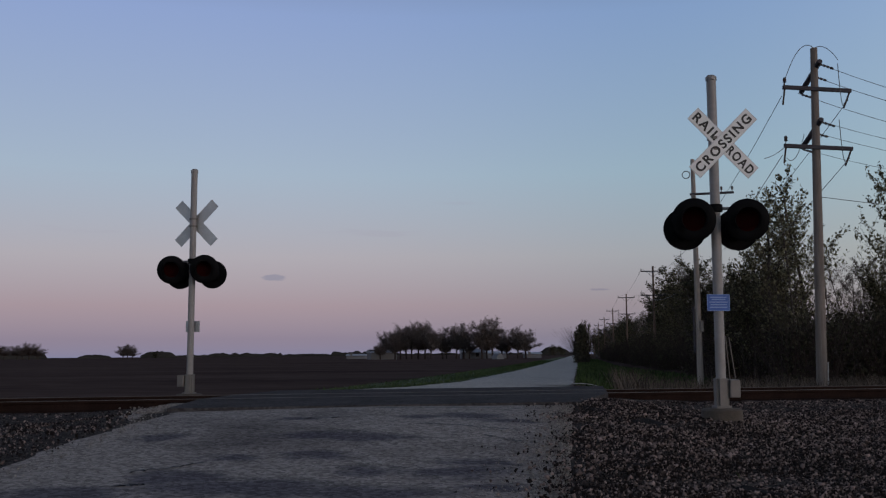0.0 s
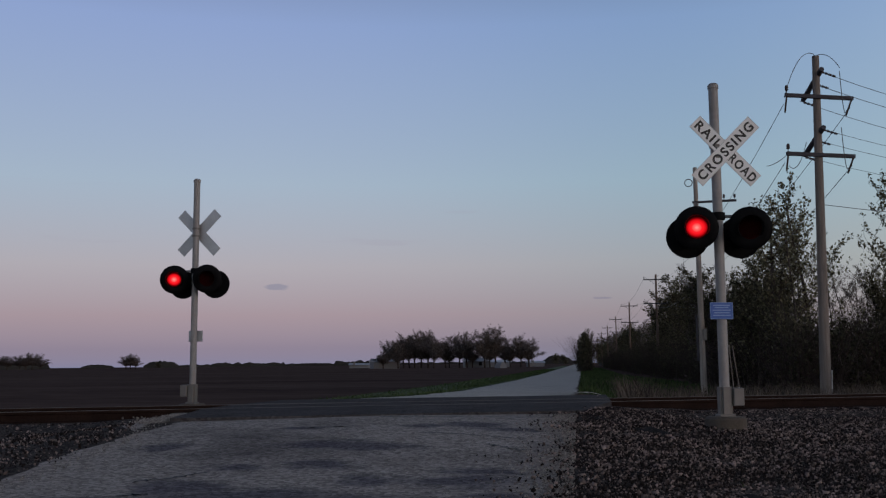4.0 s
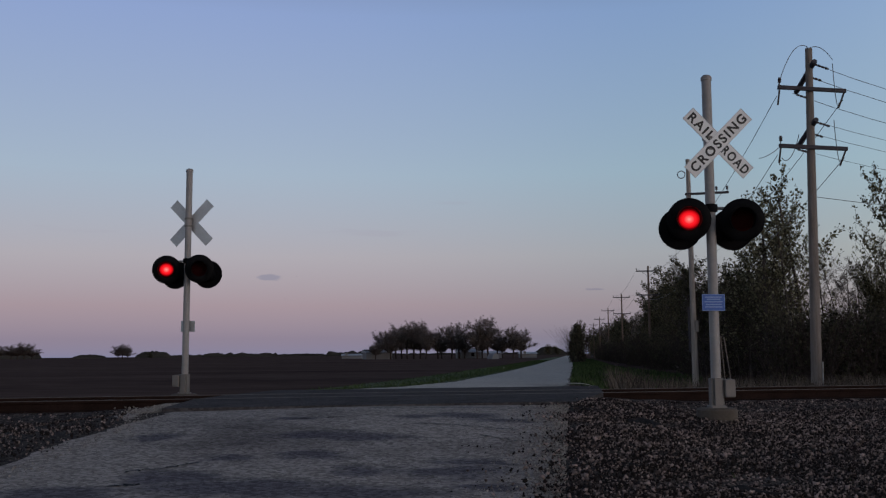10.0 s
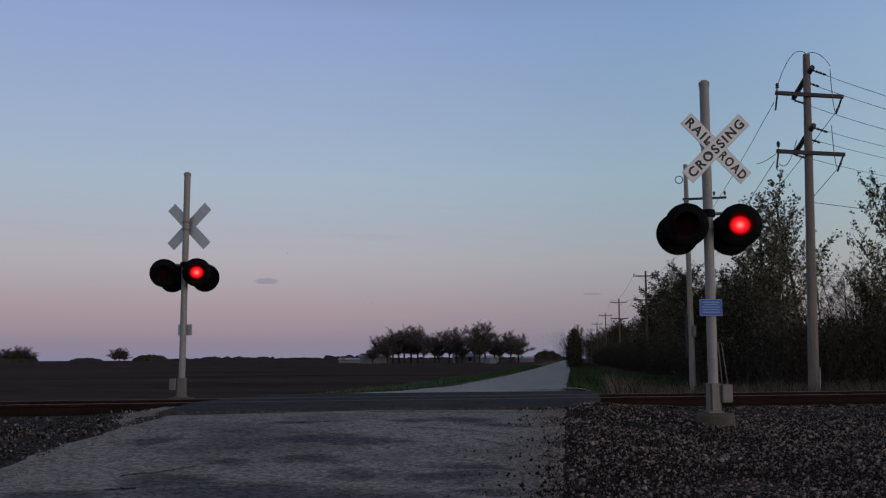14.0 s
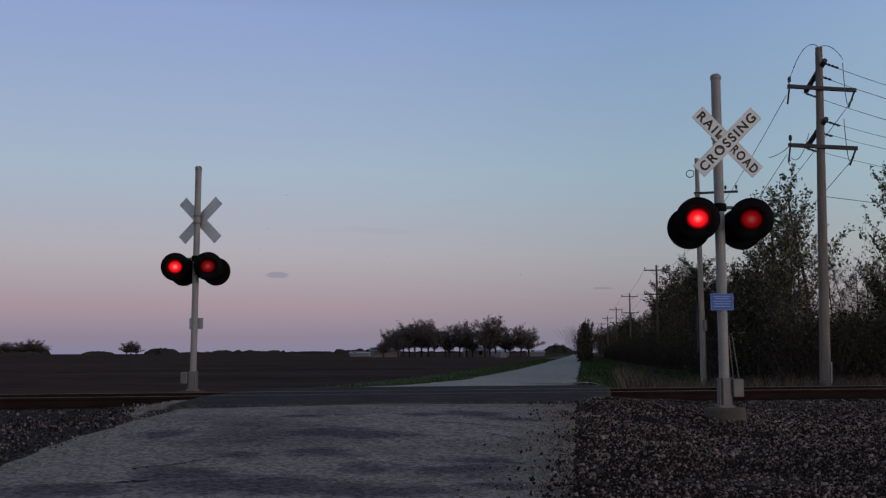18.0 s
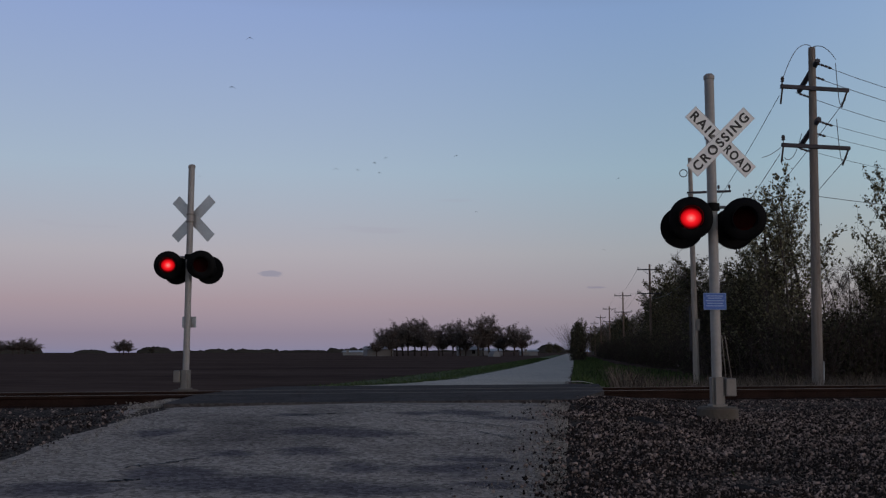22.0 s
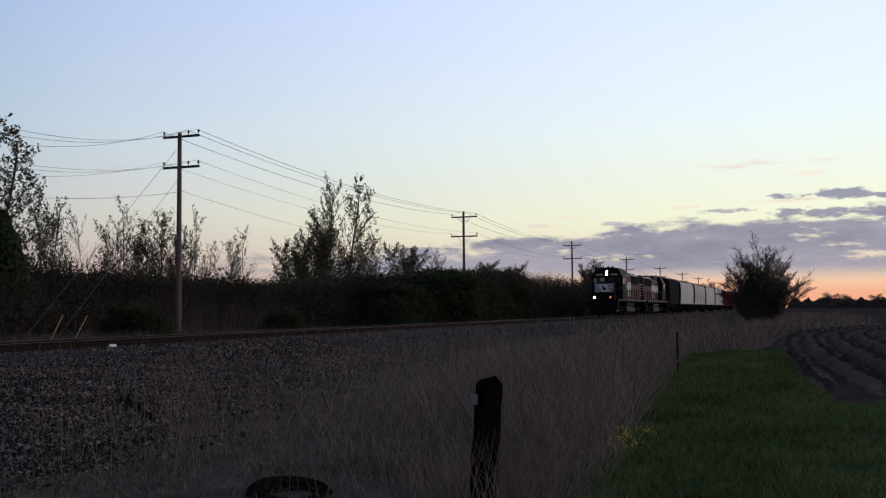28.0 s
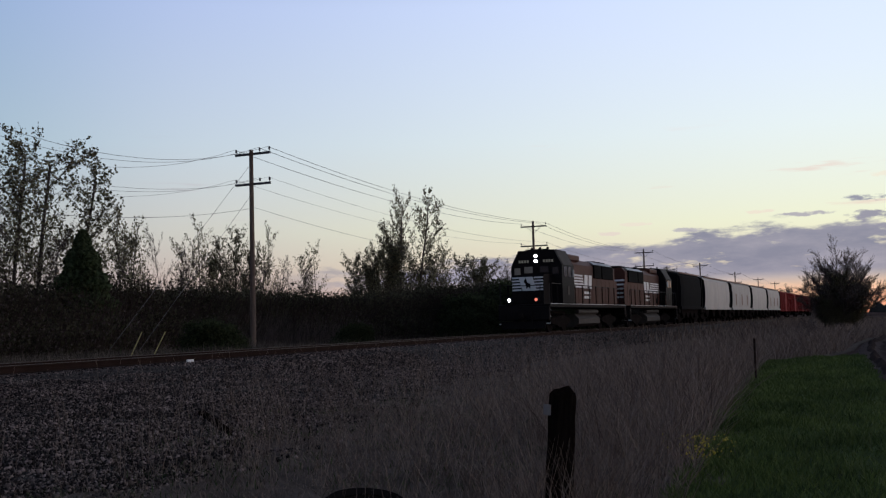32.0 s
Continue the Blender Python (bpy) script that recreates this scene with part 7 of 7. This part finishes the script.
# bare twigs standing out of the brush and all through it
n = 46000
u = np.where(rs.uniform(size=n) < 0.7, rs.uniform(21, 75, n), rs.uniform(60, 200, n))
v = hedge_front(u) - 1.0 + rs.exponential(2.2, n)
x, y = tr(u, v)
h = hedge_height(u) * np.minimum(1.0, 0.5 + (v - hedge_front(u) + 1.0) / 4) * (0.7 + 0.45 * lump(u, 1.9) * lump(u + 5, 5.3))
blades("brush_twigs", "fine brown leafless twigs of the brush beyond the track", x, y, ground_z(x, y) - 0.02, h * rs.uniform(0.45, 1.12, n), 0.016 + 0.00022 * u, 0.35, M["brush_bud"], "brush")
# single tall wisps, and a tuft round the old post
u, v = dry_field(2600, 7, 40, 1.3)
x, y = tr(u, v)
blades("grass_wisps", "single tall pale stalks in the dead grass", x, y, ground_z(x, y) - 0.02, rs.uniform(0.5, 1.15, len(x)), 0.003 + 0.0002 * u, 0.7, M["straw"])
px_, py_ = polar(63.45, 7.0)
x, y = px_ + rs.normal(0.12, 0.28, 900), py_ + rs.normal(-0.05, 0.28, 900)
blades("grass_tuft", "tuft of dead grass round the old post", x, y, ground_z(x, y) - 0.02, rs.uniform(0.15, 0.75, 900), np.full(900, 0.005), 0.8, M["straw"])
# short litter and sprouts over the near ground
u, v = dry_field(26000, 3.5, 16)
x, y = tr(u, v)
blades("grass_litter", "short dead grass litter on the ground", x, y, ground_z(x, y), rs.uniform(0.02, 0.1, len(x)), np.full(len(x), 0.007), 1.6, M["straw"])
u, v = dry_field(12000, 3.5, 16)
x, y = tr(u, v)
ok = np.sin(u * 2.3 + 1) + np.cos(v * 2.9 + u) > 0.1
x, y = x[ok], y[ok]
blades("sprouts", "short green sprouts on the ground", x, y, ground_z(x, y), rs.uniform(0.03, 0.1, len(x)), np.full(len(x), 0.008), 1.2, M["road_green"])
# low green weeds between
u, v = dry_field(9000, 5.5, 24)
x, y = tr(u, v)
ok = np.sin(u * 1.1 + 3) * np.cos(v * 1.7) > 0.15
x, y = x[ok], y[ok]
blades("green_weeds", "low green weeds among the dead grass", x, y, ground_z(x, y) - 0.02, rs.uniform(0.04, 0.13, len(x)), np.full(len(x), 0.011), 1.0, M["road_green"])
# thatch under the dead grass
bu, bv = np.meshgrid(np.linspace(-4.0, 220, 440), np.linspace(0, 1, 26))
bx, by = tr(bu, green_edge(bu) - 0.3 + (dry_edge(bu) + 0.3 - green_edge(bu)) * bv)
tagged(sheet("thatch", bx, by, lambda x, y: ground_z(x, y) + 0.02 + 0.02 * np.sin(x * 5) * np.cos(y * 4.3), M["thatch"]), "matted dead grass on the ground", "ground", kind="structure")
bu, bv = np.meshgrid(np.linspace(9, 260, 200), np.linspace(21.0, 34, 18))
bx, by = tr(bu, bv)
tagged(sheet("thatch_beyond", bx, by, lambda x, y: ground_z(x, y) + 0.02 - 0.4 * (np.abs(x - road_x(y)) < 3.2), M["thatch"]), "matted dead grass beyond the track", "ground", kind="structure")

# green verge
def field_bend(u):
    """How far the rows swing away from the track before and after their turn."""
    return 0.0013 * np.clip(50 - u, 0, None) ** 2 + 0.0042 * np.clip(u - 50, 0, None) ** 2


def field_q(u, v):
    return -v - field_bend(u)


FIELD_Q = -1.3


def verge(n):
    u = -1.0 + 37.5 * rs.uniform(size=n) ** 1.25
    v = green_edge(u) - rs.exponential(2.8, n) + 0.15
    ok = (field_q(u, v) < FIELD_Q + 0.5) | (u < 17)
    return u[ok], v[ok]


u, v = verge(190000)
x, y = tr(u, v)
ok = x - road_x(y) > 3.1
u, v, x, y = u[ok], v[ok], x[ok], y[ok]
patch = 0.95 + 0.15 * np.sin(x * 2.3 + 2 * np.sin(y * 1.9)) + 0.15 * np.sin(y * 5.1 + 2 * np.sin(x * 3.7))
blades("grass_verge", "rich green spring grass on the verge", x, y, ground_z(x, y) - 0.02, patch * rs.uniform(0.05, 0.15, len(x)), 0.006 + 0.0004 * u, 1.0, M["green"])
bu, bv = np.meshgrid(np.linspace(-6.0, 37, 108), np.linspace(0, 1, 60))
bx, by = tr(bu, green_edge(bu) - 26 * bv)
tagged(sheet("turf", bx, by, lambda x, y: ground_z(x, y) + 0.02 - 0.3 * ((field_q(*to_uv(x, y)) > FIELD_Q + 0.4) & (to_uv(x, y)[0] > 17)), M["turf"]), "green turf of the verge", "ground", kind="structure")
u, v = rs.normal(10.3, 0.12, 160), rs.normal(1.5, 0.14, 160)
x, y = tr(u, v)
stones("mustard_flowers", "small patch of yellow wild flowers", x, y, ground_z(x, y) + rs.uniform(0.1, 0.32, 160), rs.uniform(0.006, 0.013, 160), M["mustard"])

# tilled field with curving furrows
bu, bq = np.meshgrid(np.concatenate([np.linspace(17, 60, 130), np.linspace(60.5, 110, 100)]), np.arange(FIELD_Q, 40, 0.085))
bvv = -field_bend(bu) - bq
bx, by = tr(bu, bvv)


def furrows(x, y):
    u, v = to_uv(x, y)
    q = field_q(u, v)
    turn_ = (q + 0.05 * np.sin(u * 0.7) + 0.03 * np.sin(u * 2.3 + q)) / 1.15
    f_ = turn_ - np.floor(turn_)
    ridge = np.where(f_ < 0.16, f_ / 0.16, 1 - (f_ - 0.16) / 0.84) * (0.85 + 0.25 * np.sin(u * 1.7 + q * 3)) * (1 - smooth(85, 105, u))
    return -0.22 * (1 - smooth(17, 22, u)) + (-0.08 + 0.24 * ridge) * smooth(17, 21, u) * smooth(FIELD_Q, FIELD_Q + 1.2, q) - 0.1 * (1 - smooth(FIELD_Q, FIELD_Q + 0.6, q)) + 0.02 * np.sin(u * 3.1 + 5 * np.sin(q * 2.3)) * np.cos(q * 7.7 + u)


tagged(sheet("tilled_field", bx, by, furrows, M["field"]), "bare tilled field with curving furrows", "field", kind="structure")
# Ridges coloured dark to stand for the shade in the furrows.
M["furrow_shade"] = material("shade_dark_soil", (0.055, 0.042, 0.038), 0.95, vary=0.4, scale=1.0, bump=1.0, bump_scale=8, spec=0.0)
vs, fs = [], []
for k in range(17):
    q0, us = FIELD_Q + 0.75 + 1.15 * k, np.arange(18.5 + 0.35 * k, 88, 0.45)
    first = len(vs)
    for j, u_ in enumerate(us):
        mid = q0 + 0.06 * math.sin(u_ * 0.7 + k) + 0.03 * math.sin(u_ * 3.1 + 2 * k)
        tall_ = 0.16 * (0.75 + 0.4 * math.sin(u_ * 1.9 + 3 * k)) * min(1.0, (len(us) - 1 - j) / 30) * min(1.0, j / 8)
        for dq, dz in ((-0.2, -0.06), (0.0, tall_), (0.2, -0.06)):
            x_, y_ = tr(u_, -float(field_bend(u_)) - mid - dq)
            vs.append((x_, y_, float(furrows(x_, y_)) + dz))
    for j in range(len(us) - 1):
        a = first + 3 * j
        fs += [(a, a + 1, a + 4, a + 3), (a + 1, a + 2, a + 5, a + 4)]
tagged(raw("furrow_ridges", vs, fs, M["furrow_shade"]), "curving soil ridges darkened for the shade of the furrows", "soil", kind="stuff")
n = 5000
u, q = 18 + 70 * rs.uniform(size=n) ** 1.6, rs.uniform(FIELD_Q, 24, n)
v = -field_bend(u) - q
x, y = tr(u, v)
stones("field_clods", "clods and pale stubble bits lying on the tilled soil", x, y, furrows(x, y) + 0.01, rs.uniform(0.01, 0.03, n), M["chip"])

# strip of grass between the far field and the road beyond the crossing
def strip(n):
    y = 23 + 200 * rs.uniform(size=n) ** 1.8
    wid = np.interp(y, (23, 30, 60, 120, 260), (9.0, 8.0, 4.6, 3.5, 3.0))
    x = np.array([road_x(q) for q in y]) - np.interp(y, (19, 27, 40, 2000), (3.5, 2.7, 2.7, 2.6)) - wid * rs.uniform(size=n)
    return x, y


x, y = strip(16000)
blades("roadside_grass", "green grass strip along the road beyond the crossing", x, y, ground_z(x, y) - 0.02, rs.uniform(0.05, 0.15, len(x)), 0.02 + y * 0.0006, 0.6, M["road_green"])
sy, sk = np.meshgrid(23 + 420 * np.linspace(0, 1, 110) ** 1.7, np.linspace(0, 1, 8))
sx = (-0.98 + (sy - 14) * math.tan(radians(ROAD_AZ))) - np.interp(sy, (19, 27, 40, 2000), (3.4, 2.6, 2.6, 2.5)) - np.interp(sy, (23, 30, 60, 120, 260), (9.0, 8.0, 4.6, 3.5, 3.0)) * sk
tagged(sheet("roadside_turf", sx, sy, lambda x, y: ground_z(x, y) + 0.03, M["road_green"]), "green turf beside the road", "ground", kind="structure")
x0, y0 = rs.uniform(0, 1, 16000), 25 + 220 * rs.uniform(size=16000) ** 1.8
x = np.array([road_x(q) for q in y0]) + np.interp(y0, (25, 34), (3.6, 2.7)) + np.interp(y0, (25, 60, 110), (11, 8, 4.5)) * x0
blades("roadside_grass", "rough green grass on the other side of the road", x, y0, ground_z(x, y0) - 0.02, rs.uniform(0.08, 0.26, 16000), 0.02 + y0 * 0.0006, 0.7, M["road_green"])
# gravel lane off the road, beyond the track
ly, lk = np.meshgrid(np.linspace(0, 1, 40), np.linspace(-1, 1, 6))
lx0, ly0 = road_x(29.5) + 1.5, 29.5
lx = lx0 + 9.5 * ly - lk * 1.5 * 0.3
lyy = ly0 + 2.5 * ly + lk * 1.5
tagged(sheet("gravel_lane", lx, lyy, lambda x, y: ground_z(x, y) + 0.07, M["far_road"]), "short pale gravel lane leaving the road", "road", kind="structure")


# sealed cracks wandering over the road
M["tar"] = material("black_tar_seal", (0.02, 0.02, 0.022), 0.6, vary=0.3, scale=5.0)


def crack(pts, wid, seed):
    r = random.Random(seed)
    vs, fs, n = [], [], 26
    for i in range(n + 1):
        k = i / n * (len(pts) - 1)
        j = min(int(k), len(pts) - 2)
        x = pts[j][0] + (pts[j + 1][0] - pts[j][0]) * (k - j) + r.gauss(0, 0.025)
        y = pts[j][1] + (pts[j + 1][1] - pts[j][1]) * (k - j) + r.gauss(0, 0.025)
        w = wid * r.uniform(0.5, 1.2)
        for s in (-1, 1):
            yy_ = y + s * w
            vs.append((x, yy_, float(road_z(to_uv(x, yy_)[1])) - 0.012 * abs(x - road_x(yy_)) + 0.006))
    for i in range(n):
        q = 2 * i
        fs.append((q, q + 1, q + 3, q + 2))
    return tagged(raw("road_crack", vs, fs, M["tar"]), "dark tar-filled crack in the road", "crack", kind="structure")


for i, (pts, wid) in enumerate(((((-2.86, 9.21), (-2.69, 9.39), (-2.5, 9.48), (-2.33, 9.73)), 0.03), (((0.45, 11.66), (0.85, 11.24)), 0.025), (((-2.8, 8.58), (-2.5, 8.66)), 0.02),
                                (((-1.9, 12.9), (-1.58, 13.03), (-1.16, 13.17)), 0.03), (((-0.3, 12.5), (0.15, 12.46), (0.56, 12.24), (0.9, 12.1)), 0.025), (((-0.9, 14.3), (0.2, 14.38), (1.5, 14.5)), 0.03))):
    crack(pts, wid, i)


def motions():
    # flashers: each light moves forward through its lens while it is lit
    last = int((32.0 - FLASH0) / FLASH) + 1
    for bulb, phase in BULBS:
        dark, half, lit = pose(0, 0.07, 0), pose(0, 0.03, 0), pose(0, -0.014, 0)
        rows = [(0.0, dark), (2.34, dark)] + ([(2.45, half), (2.66, dark)] if phase else [])
        for k in range(last):
            t0 = FLASH0 + k * FLASH
            if k % 2 == phase:
                rows += [(t0 - 0.09, dark), (t0 + 0.08, lit)]
            elif k:
                rows += [(t0 - 0.16, lit), (t0 + 0.14, dark)]
        rows = [r for r in rows if r[0] < 31.95]
        walk(bulb, rows + [(32.0, rows[-1][1])])
    # the train rolls in along the track; its wheels turn with it
    for car, back, turned in CARS:
        def where(t):
            x, y = tr(HEAD_END + back + SPEED * (32.0 - t), TRACK_V)
            return pose(x, y, RAIL_Z + 0.002, 0, 0, TURN + (180 if turned else 0))
        walk(car, [(t, where(t)) for t in (0.0, 8.0, 16.0, 24.0, 28.0, 30.0, 32.0)])
    # wheels of the stock that comes into view, from the time at which it can be seen
    for wheel, x, r in WHEELS[:16]:
        rows = [(0.0, pose(x, 0, r))]
        times = np.arange(25.5, 32.01, 1 / 15.0)
        for t in times:
            a = -math.degrees(SPEED * (t - 25.5) / r) * (1 if wheel.parent.parent != trail_loco else -1)
            rows.append((float(min(t, 32.0)), pose(x, 0, r, 0, a, 0)))
        walk(wheel, rows)
    # ditch lights flash in turn
    for light, s in DITCH:
        rest = light.matrix_basis.copy()
        out, back = rest, rest @ Matrix.Translation((0.12, 0, 0))
        rows = [(0.0, back)]
        k, t = 0, 25.5
        while t < 32:
            on = (k % 2 == 0) == (s > 0)
            for q in (t + 0.08, t + 0.94):
                if q < 31.97:
                    rows.append((q, out if on else back))
            t += 1.02
            k += 1
        rows.append((32.0, rows[-1][1]))
        walk(light, rows)
    # birds cross at a steady speed and beat their wings while they are in view
    for b, wings, (t0, x, y, z, vx, vy) in BIRDS:
        turn = math.degrees(math.atan2(vy, vx))
        walk(b, [(t, pose(x + vx * (t - t0), y + vy * (t - t0), z, 0, 0, turn)) for t in (0.0, 16.0, 24.0, 32.0)])
        for wing, s in zip(wings, (-1, 1)):
            rows = [(0.0, pose(0, 0, 0))]
            for k, t in enumerate(np.arange(t0 - 3.0, t0 + 2.6, 0.1)):
                rows.append((float(t), pose(0, 0, 0, s * (38 if k % 2 else -24), 0, 0)))
            rows.append((32.0, pose(0, 0, 0)))
            walk(wing, rows)


motions()
